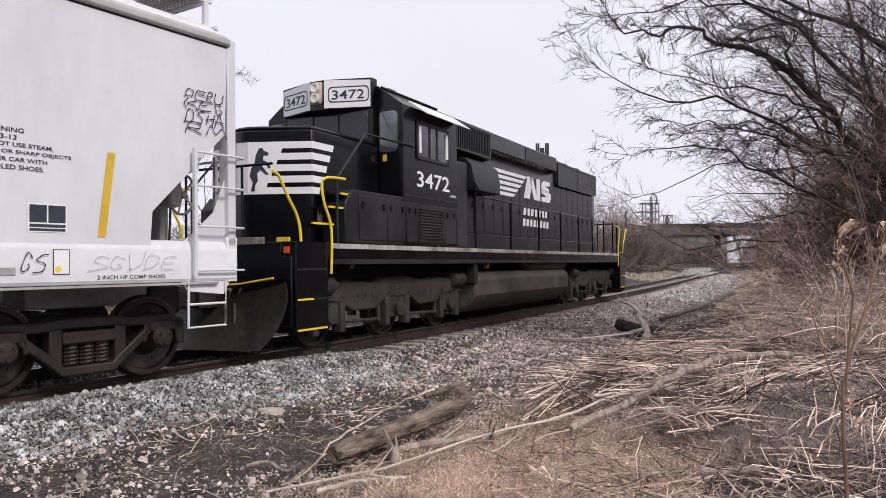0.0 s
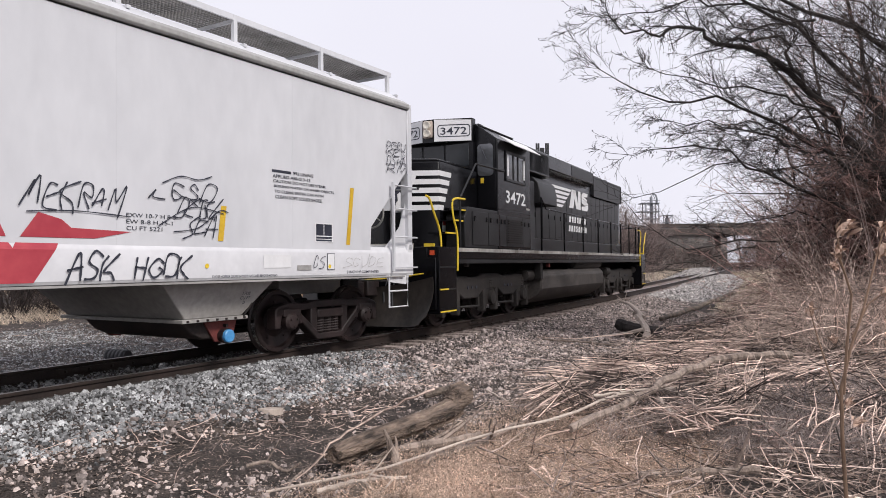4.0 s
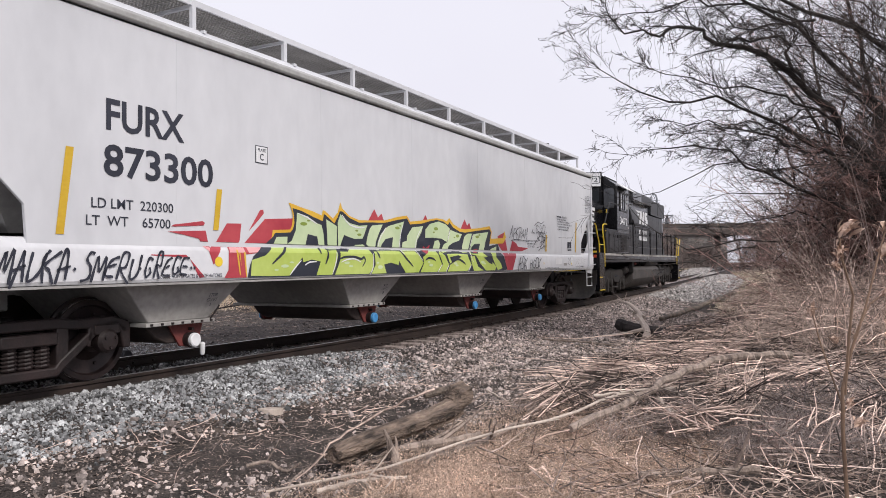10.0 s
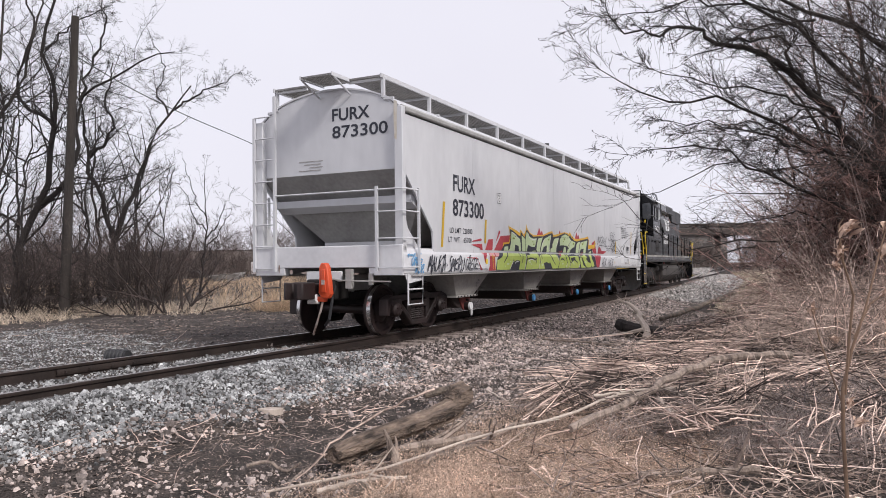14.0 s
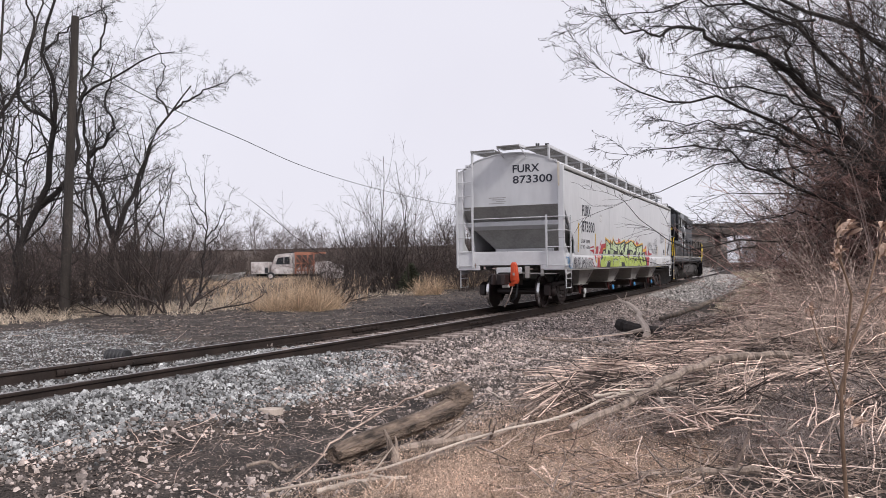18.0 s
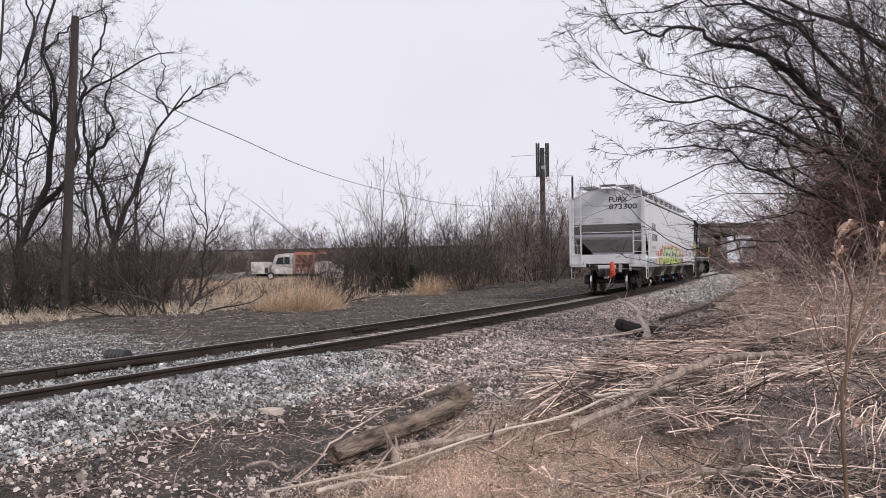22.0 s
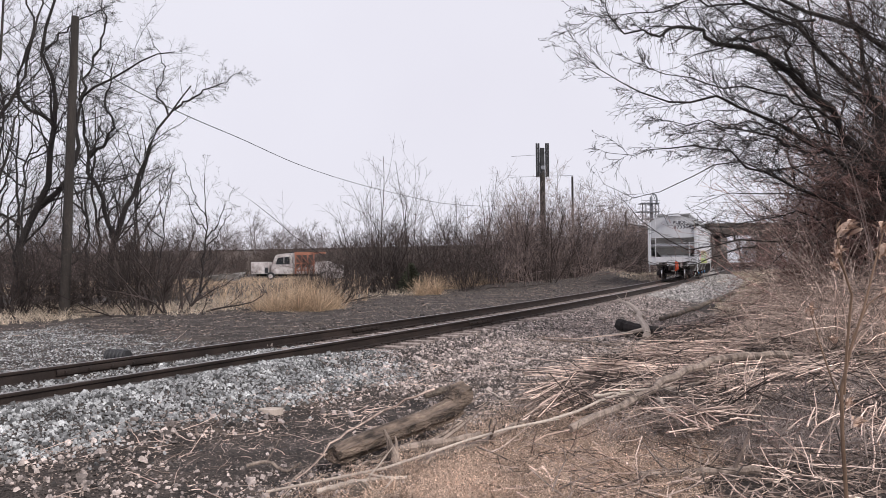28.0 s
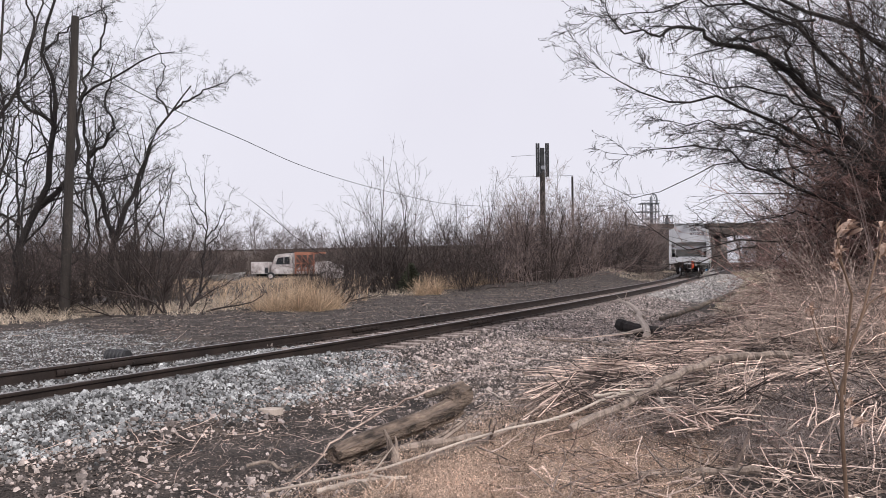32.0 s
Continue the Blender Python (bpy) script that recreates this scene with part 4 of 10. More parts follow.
# consolidated stencil, reflectors and small panels
decal("stencil_field", [[(14.64, 1.60), (15.01, 1.60), (15.01, 1.87), (14.64, 1.87)]], M["white"], hopper)
for u0, u1, w0, w1 in ((14.655, 14.815, 1.69, 1.855), (14.83, 14.995, 1.69, 1.855), (14.655, 14.995, 1.645, 1.675), (14.655, 14.995, 1.61, 1.635)):
    decal("stencil_block", [[(u0, w0), (u1, w0), (u1, w1), (u0, w1)]], M["ink"], hopper, 0.002)
for u, w0, w1 in ((15.375, 1.57, 2.43), (-0.47, 1.59, 2.45), (12.92, 1.57, 2.0), (1.52, 1.7, 2.2)):
    lean = 0.062 * (w1 - w0)
    decal("reflector_stripe", [[(u - lean, w0), (u + 0.085 - lean, w0), (u + 0.085 + lean, w1), (u + lean, w1)]], M["ochre"], hopper, 0.001, "ochre reflective stripe")
decal("sill_patch", [[(13.62, 1.24), (14.12, 1.24), (14.12, 1.41), (13.62, 1.41)]], M["white"], hopper, 0.001)
decal("sill_plate", [[(14.24, 1.20), (14.52, 1.20), (14.52, 1.27), (14.24, 1.27)]], M["under"], hopper, 0.001)
decal("tag_frame", [[(14.86, 1.20), (15.02, 1.20), (15.02, 1.44), (14.86, 1.44)]], M["ink"], hopper, 0.001)
decal("tag_field", [[(14.868, 1.208), (15.012, 1.208), (15.012, 1.432), (14.868, 1.432)]], M["white"], hopper, 0.003)
dot = [(14.905 + 0.03 * math.cos(a), 1.25 + 0.03 * math.sin(a)) for a in np.linspace(0, 5.9, 12)]
decal("tag_dot", [dot], M["yellow"], hopper, 0.005)
decal("tag_dot", [[(u - 2.2, w + 0.02) for u, w in dot]], M["yellow"], hopper, 0.001)


def stroke(pts, width, material, name="tag_stroke", label="black marker stroke", lift=0.012):
    """One marker stroke: an even ribbon along a smooth line, flat on the car's side."""
    p = resample_line(pts, 4 * len(pts) + 3)
    L, R = [], []
    for i, (u, w) in enumerate(p):
        a, b = p[max(i - 1, 0)], p[min(i + 1, len(p) - 1)]
        k = math.hypot(b[0] - a[0], b[1] - a[1]) or 1
        ww = width * (0.5 if i in (0, len(p) - 1) else 0.5 + 0.12 * math.sin(i * 1.3))
        nx, ny = -(b[1] - a[1]) / k * ww, (b[0] - a[0]) / k * ww
        L.append((u + nx, w + ny))
        R.append((u - nx, w - ny))
    low = 0.030 if max(w for _, w in p) < 1.53 else 0.0
    n = len(p)
    g = Geo().add([(u, NEAR - low - lift, w) for u, w in L + R], [(i, i + 1, n + i + 1, n + i) for i in range(n - 1)])
    part(name, g, material, hopper, label, smooth=0)


def resample_line(pts, n):
    """Points along a Catmull-Rom curve."""
    q = [pts[0]] + list(pts) + [pts[-1]]
    out = []
    for i in range(n):
        t = i / (n - 1) * (len(pts) - 1)
        k = min(int(t), len(pts) - 2)
        f = t - k
        a, b, c, d = q[k:k + 4]
        out.append(tuple(0.5 * (2 * b[j] + (c[j] - a[j]) * f + (2 * a[j] - 5 * b[j] + 4 * c[j] - d[j]) * f * f + (3 * b[j] - a[j] - 3 * c[j] + d[j]) * f ** 3) for j in (0, 1)))
    return out


# loose letter-like strokes, in a unit box
GLYPHS = ([[(0.05, -0.1), (0.35, 1.05), (0.55, 0.9), (0.85, -0.05)], [(0.0, 0.35), (0.95, 0.48)]],
          [[(0.1, 1.1), (0.05, 0.5), (0.15, -0.1)], [(0.95, 1.05), (0.15, 0.5), (0.6, 0.3), (1.05, -0.15)]],
          [[(0.9, 0.92), (0.45, 1.05), (0.12, 0.75), (0.75, 0.42), (0.7, 0.05), (0.0, -0.02)]],
          [[(0.0, 1.0), (0.1, 0.15), (0.45, -0.02), (0.8, 0.3), (0.9, 1.05)]],
          [[(0.0, -0.05), (0.15, 1.0), (0.45, 0.35), (0.75, 1.05), (0.95, -0.1)]],
          [[(0.85, 1.0), (0.2, 0.85), (0.1, 0.1), (0.9, 0.02)], [(0.12, 0.5), (0.75, 0.55)]],
          [[(0.85, 0.85), (0.3, 1.0), (0.05, 0.4), (0.4, -0.02), (0.85, 0.2), (0.55, 0.45)]],
          [[(0.1, 0.0), (0.2, 1.0), (0.75, 0.95), (0.7, 0.55), (0.2, 0.5), (0.95, -0.1)]],
          [[(0.05, 1.0), (0.1, -0.05)], [(0.85, 1.05), (0.8, -0.1)], [(0.05, 0.5), (0.9, 0.52)]],
          [[(0.1, 0.05), (0.15, 0.95), (0.8, 0.75), (0.75, 0.2), (0.05, 0.0)]])


def tag(order, u0, u1, w0, w1, width, material=M["ink"], lean=0.3, label="black marker stroke", seed=1, wild=0.06):
    """A quick marker tag that cannot be read, of loose strokes side by side."""
    r = random.Random(seed)
    n = len(order)
    for i, k in enumerate(order):
        if k is None:
            continue
        a = u0 + (u1 - u0) * i / n
        cw, hw = (u1 - u0) / n * r.uniform(0.86, 1.05), (w1 - w0) * r.uniform(0.8, 1.08)
        for line in GLYPHS[k]:
            stroke([(a + x * cw + lean * y * hw + r.gauss(0, wild) * cw, w0 + y * hw + r.gauss(0, wild) * hw) for x, y in line], width, material, label=label)


tag((4, 0, 3, 1, 0), -1.13, -0.42, 1.15, 1.42, 0.026, seed=2)
tag((2, 4, 5, 7, 3), -0.30, 0.38, 1.15, 1.42, 0.026, seed=3)
tag((6, 7, 5, 6, 5), 0.44, 1.06, 1.17, 1.40, 0.024, seed=4)
for u in (-0.36, 0.40, 1.10, 1.15):
    stroke([(u, 1.24), (u + 0.02, 1.26)], 0.03, M["ink"])
tag((0, 2, 1, None, 8, 6, 9, 1), 10.95, 12.45, 1.15, 1.40, 0.022, seed=5)
tag((4, 5, 1, 7, 0, 4), 10.55, 11.60, 1.86, 2.10, 0.016, seed=6, wild=0.12)
stroke([(10.6, 1.80), (11.1, 1.83), (11.7, 1.80)], 0.012, M["ink"])
for rows, w0, w1, q in (((6, 2, 9), 2.02, 2.26, 7), ((9, 5, 6, 1), 1.82, 2.04, 8), ((2, 6, 0), 1.62, 1.84, 9)):
    tag(rows, 12.14 + 0.12 * (q - 7), 12.84, w0, w1, 0.015, seed=q, lean=0.5, wild=0.16)
stroke([(11.92, 2.02), (12.02, 2.12), (11.98, 2.04), (12.14, 2.02)], 0.015, M["ink"])
stroke([(12.25, 1.66), (12.6, 1.72), (12.9, 1.93), (13.05, 1.92)], 0.012, M["ink"])
stroke([(12.10, 2.20), (12.35, 2.30), (12.6, 2.28), (12.8, 2.34)], 0.013, M["ink"])
stroke([(12.05, 1.72), (12.5, 1.95), (12.98, 1.90)], 0.012, M["ink"])
for rows, w0, w1, q in (((9, 5, 7, 3), 3.17, 3.30, 10), ((1, 5, 6), 3.05, 3.16, 11), ((9, 2, 8, 0), 2.90, 3.04, 12), ((7, 4), 2.78, 2.89, 13)):
    tag(rows, 16.34, 16.90, w0, w1, 0.012, seed=q, lean=0.15, wild=0.08)
for k, (w0, w1) in enumerate(((1.38, 1.47), (1.26, 1.38), (1.12, 1.25))):
    tag((8, 3) if k == 0 else (3, 4, 9, 7)[k - 1:], -1.84 + 0.12 * k, -1.40 + 0.06 * k, w0, w1, 0.022, M["sky_blue"], label="light blue marker stroke", seed=20 + k)
tag((6, 2), 14.54, 14.78, 1.22, 1.40, 0.010, seed=14)
tag((2, 6, 3, 9, 5), 15.2, 16.2, 1.24, 1.40, 0.006, M["under"], label="faint scratched stroke", seed=15)
for i, line in enumerate(("EXW 10-7 H 8-5", "EW 8-8 H 15-1", "CU FT 5221")):
    painted(line, 11.66, 1.80 - i * 0.07, 0.045, M["ink"], len(line) * 0.045, 0.004)
painted("CLOSE HOPPER GATES & ROOF HATCHES BEFORE MOVING", 12.78, 1.125, 0.032, M["ink"], 1.08, 0.004)




# ---- the large spray-painted piece along the near side ----
from mathutils.geometry import tessellate_polygon


def skin(w):
    """How far out the car's near side stands at height w: sheet, sloping shelf, sill."""
    return float(np.interp(w, (1.44, 1.47, 1.55, 1.56), (1.612, 1.600, 1.547, 1.585)))


def cut_below(poly, h, above):
    out = []
    for (a, b), (c, d) in zip(poly, poly[1:] + poly[:1]):
        ia, ic = (b >= h) == above, (d >= h) == above
        if ia:
            out.append((a, b))
        if ia != ic:
            k = (h - b) / (d - b)
            out.append((a + (c - a) * k, h))
    return out


BANDS = (1.0, 1.44, 1.47, 1.55, 1.5601, 4.0)


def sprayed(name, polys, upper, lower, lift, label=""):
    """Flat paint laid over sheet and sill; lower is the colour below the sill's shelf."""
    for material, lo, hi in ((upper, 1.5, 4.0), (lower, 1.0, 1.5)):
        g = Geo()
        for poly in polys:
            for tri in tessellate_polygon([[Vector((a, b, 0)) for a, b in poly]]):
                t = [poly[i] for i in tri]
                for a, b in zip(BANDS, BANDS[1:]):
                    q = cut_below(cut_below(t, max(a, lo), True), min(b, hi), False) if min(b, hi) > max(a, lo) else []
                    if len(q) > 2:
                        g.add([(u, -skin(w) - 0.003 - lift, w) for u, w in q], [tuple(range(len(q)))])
        if g.f:
            part(name, g, material, hopper, label, smooth=0)


def blob(u, w, a, b, n=12):
    return [(u + a * math.cos(t), w + b * math.sin(t)) for t in np.linspace(0, 2 * math.pi * (1 - 1 / n), n)]


sprayed("red_arrow", [[(0.86, 1.72), (0.89, 1.74), (1.32, 1.8), (1.36, 1.78), (1.34, 1.75), (0.92, 1.72)]], M["crimson"], M["crimson"], 0.002, "crimson sprayed arrow stroke")
sprayed("red_arrow", [[(0.81, 1.66), (1.37, 1.69), (1.4, 1.57), (1.44, 1.49), (1.51, 1.53), (1.71, 1.79), (1.96, 1.8), (1.93, 1.59), (1.88, 1.51), (1.61, 1.5), (1.47, 1.28), (1.38, 1.48), (1.3, 1.53), (1.27, 1.59), (1.04, 1.63)]], M["crimson"], M["crimson"], 0.002, "crimson sprayed arrow stroke")
sprayed("red_arrow", [[(1.72, 1.51), (2.0, 1.51), (2.02, 1.12), (1.64, 1.12), (1.71, 1.22)]], M["crimson"], M["crimson"], 0.002, "crimson sprayed arrow stroke")
sprayed("red_arrow", [[(1.97, 1.52), (2.39, 1.88), (3.02, 1.92), (3.0, 1.72), (2.58, 1.71), (2.47, 1.54), (2.21, 1.43), (2.02, 1.41)]], M["crimson"], M["crimson"], 0.002, "crimson sprayed arrow stroke")
sprayed("red_arrow", [[(2.3, 1.99), (2.36, 2.0), (2.37, 1.95), (2.25, 1.84), (2.09, 1.71), (2.21, 1.87)]], M["crimson"], M["crimson"], 0.002, "crimson sprayed arrow stroke")
sprayed("red_arrow", [[(0.56, 1.4), (1.04, 1.4), (1.08, 1.38), (1.04, 1.37), (0.57, 1.39)]], M["crimson"], M["crimson"], 0.002, "crimson sprayed arrow stroke")
sprayed("red_arrow", [[(1.1, 1.36), (1.33, 1.14), (1.25, 1.13), (1.17, 1.25)]], M["crimson"], M["crimson"], 0.002, "crimson sprayed arrow stroke")
sprayed("pink_fade", [[(1.32, 1.51), (1.43, 1.49), (1.4, 1.44)]], M["pink"], M["pink"], 0.004, "pale pink sprayed fade")
sprayed("pink_fade", [[(1.74, 1.5), (1.99, 1.5), (2.0, 1.43), (1.73, 1.43)]], M["pink"], M["pink"], 0.004, "pale pink sprayed fade")
sprayed("pink_fade", [[(2.04, 1.51), (2.39, 1.52), (2.24, 1.44), (2.06, 1.43)]], M["pink"], M["pink"], 0.004, "pale pink sprayed fade")
sprayed("amber_streak", [[(1.84, 1.47), (1.87, 1.47), (1.92, 1.15), (1.9, 1.15)]], M["amber"], M["amber"], 0.005)
sprayed("amber_streak", [[(1.97, 1.44), (2.0, 1.44), (2.03, 1.13), (2.01, 1.13)]], M["amber"], M["amber"], 0.005)
sprayed("amber_streak", [[(1.89, 1.43), (1.91, 1.43), (1.93, 1.26)]], M["amber"], M["amber"], 0.005)
sprayed("yellow_dot", [blob(1.55, 1.32, 0.065, 0.06)], M["yellow"], M["yellow"], 0.0035)
sprayed("red_arrow", [[(9.88, 1.88), (10.24, 1.97), (10.47, 1.45), (10.72, 1.80), (10.95, 1.74), (11.05, 1.66), (11.72, 1.64), (11.25, 1.55), (10.95, 1.55), (10.66, 1.12), (10.34, 1.12), (10.12, 1.55), (9.88, 1.70)]], M["crimson"], M["crimson"], 0.002, "crimson sprayed arrow")
for u in (4.78, 6.46, 8.06):
    sprayed("red_spike", [[(u, 1.96), (u + 0.19, 2.17), (u + 0.30, 2.04), (u + 0.40, 2.11), (u + 0.50, 1.96)]], M["crimson"], M["crimson"], 0.002)
outline = [(2.04, 1.14), (2.08, 1.28), (2.14, 1.39), (2.54, 1.65), (2.58, 1.7), (2.89, 1.72), (2.94, 1.76), (2.98, 1.85), (2.97, 1.96), (2.94, 2.06), (3.13, 2.03), (3.39, 1.96), (3.61, 1.91), (3.64, 2.01), (3.67, 2.01), (3.89, 1.89), (3.98, 1.99), (4.03, 2.08), (4.09, 2.08), (4.28, 1.99), (4.53, 1.93), (4.87, 1.95), (5.27, 1.96), (5.68, 2.03), (5.99, 2.07), (6.09, 1.97), (6.48, 2.0), (6.74, 2.05), (7.07, 2.1), (7.34, 2.08), (7.52, 2.02), (7.58, 2.08), (7.74, 1.98), (8.02, 1.91), (8.26, 1.9), (8.85, 1.96), (9.43, 2.01), (9.52, 1.95), (9.46, 1.79), (9.42, 1.65), (9.69, 1.68), (9.86, 1.71), (9.97, 1.56), (10.14, 1.44), (10.24, 1.27), (10.33, 1.14), (10.11, 1.115), (4.97, 1.115), (2.04, 1.115)]
amber_edge = [(2.46, 1.55), (2.52, 1.65), (2.54, 1.74), (2.89, 1.76), (2.93, 1.82), (2.95, 1.95), (2.92, 2.04), (2.86, 2.13), (3.13, 2.08), (3.39, 2.04), (3.59, 1.99), (3.62, 2.07), (3.67, 2.06), (3.86, 1.96), (3.98, 2.06), (4.05, 2.22), (4.09, 2.13), (4.28, 2.02), (4.53, 1.97), (4.87, 1.98), (5.27, 2.0), (5.68, 2.08), (5.99, 2.12), (6.1, 2.02), (6.49, 2.06), (6.74, 2.09), (7.07, 2.13), (7.34, 2.12), (7.47, 2.09), (7.58, 2.16), (7.75, 2.05), (8.05, 1.97), (8.3, 1.97), (8.85, 2.01), (9.46, 2.08), (9.56, 1.96), (9.52, 1.81), (10.17, 1.84), (10.26, 2.01), (10.34, 1.86), (10.17, 1.72), (9.5, 1.7), (4.97, 1.42), (2.77, 1.4)]
letters = [
    [(2.61, 1.65), (2.83, 1.66), (2.82, 1.56), (2.92, 1.61), (3.0, 1.75), (3.02, 1.88), (3.03, 2.0), (3.26, 1.96), (3.48, 1.87), (3.58, 1.85), (3.62, 1.74), (3.65, 1.51), (3.7, 1.48), (3.92, 1.49), (3.94, 1.41), (3.88, 1.25), (3.79, 1.11), (3.42, 1.12), (3.52, 1.32), (3.32, 1.35), (3.13, 1.31), (3.11, 1.38), (2.84, 1.13), (2.43, 1.13), (2.09, 1.14), (2.11, 1.34), (2.36, 1.40), (2.50, 1.49)],
    [(3.69, 1.94), (3.95, 1.85), (3.94, 1.5), (3.72, 1.5), (3.71, 1.71)],
    [(3.97, 1.9), (4.04, 2.04), (4.09, 2.0), (4.28, 1.91), (4.53, 1.88), (4.76, 1.9), (4.67, 1.75), (4.62, 1.68), (4.4, 1.67), (4.13, 1.72), (4.07, 1.63), (4.01, 1.52), (3.98, 1.52)],
    [(4.0, 1.47), (4.2, 1.47), (4.33, 1.54), (4.49, 1.6), (4.63, 1.59), (4.8, 1.51), (4.9, 1.38), (4.89, 1.22), (4.76, 1.09), (3.86, 1.11), (3.94, 1.25), (4.0, 1.36)],
    [(4.9, 1.9), (5.21, 1.93), (5.09, 1.78), (5.0, 1.64), (4.97, 1.51), (4.85, 1.52), (4.72, 1.6), (4.76, 1.72), (4.83, 1.85)],
    [(5.27, 1.85), (5.37, 1.91), (5.68, 1.97), (5.88, 2.01), (5.83, 1.89), (5.73, 1.69), (5.72, 1.51), (5.02, 1.5), (5.06, 1.64), (5.14, 1.76)],
    [(4.92, 1.48), (5.15, 1.49), (5.49, 1.5), (5.73, 1.49), (6.24, 1.5), (6.37, 1.41), (6.51, 1.3), (6.33, 1.11), (5.88, 1.09), (5.67, 1.33), (5.65, 1.26), (5.41, 1.3), (5.2, 1.27), (5.27, 1.1), (4.83, 1.09), (4.95, 1.27)],
    [(6.16, 1.92), (6.55, 1.96), (6.48, 1.84), (6.33, 1.7), (6.27, 1.51), (5.78, 1.5), (5.83, 1.65), (5.97, 1.68), (5.99, 1.77)],
    [(6.62, 1.75), (6.63, 1.9), (6.8, 2.01), (7.13, 2.07), (7.42, 2.03), (7.59, 1.95), (7.47, 1.69), (7.24, 1.75), (6.93, 1.76), (6.68, 1.75)],
    [(6.49, 1.4), (6.73, 1.5), (6.89, 1.54), (6.98, 1.7), (7.12, 1.72), (7.19, 1.65), (7.13, 1.52), (7.02, 1.51), (7.21, 1.26), (7.02, 1.11), (6.39, 1.11), (6.53, 1.29)],
    [(7.18, 1.52), (7.34, 1.42), (7.49, 1.26), (7.36, 1.11), (7.07, 1.11), (7.25, 1.26), (7.1, 1.47)],
    [(7.62, 1.93), (7.86, 1.89), (8.11, 1.86), (7.98, 1.73), (7.71, 1.68), (7.54, 1.62), (7.44, 1.5), (7.28, 1.48), (7.23, 1.53), (7.34, 1.65), (7.48, 1.69)],
    [(7.41, 1.46), (7.85, 1.47), (8.3, 1.46), (8.36, 1.37), (8.48, 1.25), (8.29, 1.1), (7.43, 1.1), (7.55, 1.26)],
    [(8.21, 1.81), (8.35, 1.88), (8.57, 1.89), (8.47, 1.72), (8.35, 1.5), (8.1, 1.49), (8.11, 1.62)],
    [(8.64, 1.88), (9.37, 1.95), (9.23, 1.75), (9.1, 1.49), (9.32, 1.39), (9.72, 1.2), (9.64, 1.12), (9.18, 1.08), (8.91, 1.27), (8.7, 1.44), (8.45, 1.47), (8.52, 1.68)],
    [(8.43, 1.42), (8.62, 1.43), (8.79, 1.21), (9.07, 1.09), (8.59, 1.09), (8.51, 1.25)],
    [(9.47, 1.58), (9.79, 1.65), (9.77, 1.5), (9.71, 1.42), (9.97, 1.27), (10.05, 1.17), (9.8, 1.08), (9.66, 1.25), (9.53, 1.39)]]
inner = [
    [(3.26, 1.71), (3.47, 1.68), (3.51, 1.53), (3.2, 1.53)],
    [(4.14, 1.73), (4.23, 1.66), (4.63, 1.66), (4.6, 1.59), (4.33, 1.57), (4.18, 1.49), (4.04, 1.51), (4.11, 1.65)],
    [(5.17, 1.6), (5.28, 1.69), (5.52, 1.73), (5.47, 1.51), (5.11, 1.51)],
    [(6.48, 1.63), (6.63, 1.72), (6.94, 1.75), (6.86, 1.59), (6.73, 1.51), (6.55, 1.43), (6.42, 1.46)],
    [(7.52, 1.4), (7.88, 1.44), (8.04, 1.41), (7.85, 1.37), (7.61, 1.31)],
    [(7.76, 1.61), (8.01, 1.66), (8.11, 1.53), (7.85, 1.49), (7.64, 1.49)],
    [(8.52, 1.6), (8.67, 1.68), (8.94, 1.69), (8.84, 1.48), (8.5, 1.48)],
    [(9.06, 1.4), (9.45, 1.43), (9.51, 1.25), (9.32, 1.29)]]
eyes = [[(6.52, 1.6), (6.62, 1.56), (6.77, 1.62), (6.73, 1.5), (6.63, 1.45), (6.52, 1.5)], [(8.62, 1.57), (8.81, 1.58), (8.79, 1.5), (8.63, 1.5)]]
seams = [
    [(2.82, 1.54), (2.71, 1.44), (2.49, 1.29)],
    [(3.7, 1.48), (3.69, 1.39), (3.63, 1.28)],
    [(3.98, 1.36), (4.12, 1.39), (4.36, 1.39), (4.54, 1.36), (4.61, 1.39), (4.65, 1.33), (4.57, 1.24)],
    [(4.99, 1.51), (5.03, 1.44), (5.08, 1.37)],
    [(5.73, 1.5), (5.89, 1.38), (6.14, 1.23)],
    [(3.5, 1.53), (3.52, 1.49), (3.53, 1.43)],
    [(7.52, 1.26), (7.85, 1.36), (8.09, 1.31), (8.2, 1.26)],
    [(6.58, 1.34), (6.68, 1.38), (6.86, 1.37), (6.95, 1.33)]]
glints = [
    [(2.84, 1.14), (2.94, 1.23), (3.08, 1.34)],
    [(3.16, 1.27), (3.26, 1.31), (3.42, 1.32)],
    [(3.05, 1.99), (3.26, 1.94), (3.47, 1.86)],
    [(3.91, 1.46), (3.88, 1.31), (3.79, 1.13)],
    [(4.01, 1.31), (4.16, 1.35), (4.36, 1.36), (4.53, 1.31)],
    [(4.88, 1.45), (4.87, 1.24), (4.77, 1.1)],
    [(4.07, 2.03), (4.26, 1.89), (4.53, 1.85), (4.7, 1.87)],
    [(5.85, 1.98), (5.76, 1.78), (5.73, 1.57), (5.84, 1.45)],
    [(6.48, 1.92), (6.31, 1.73), (6.27, 1.52), (6.48, 1.33)],
    [(7.59, 1.93), (7.48, 1.7)],
    [(7.21, 1.26), (7.03, 1.12)],
    [(7.49, 1.26), (7.36, 1.12)],
    [(8.46, 1.25), (8.31, 1.11)],
    [(8.61, 1.87), (8.43, 1.53), (8.56, 1.3)],
    [(5.29, 1.88), (5.11, 1.69), (5.05, 1.54)]]
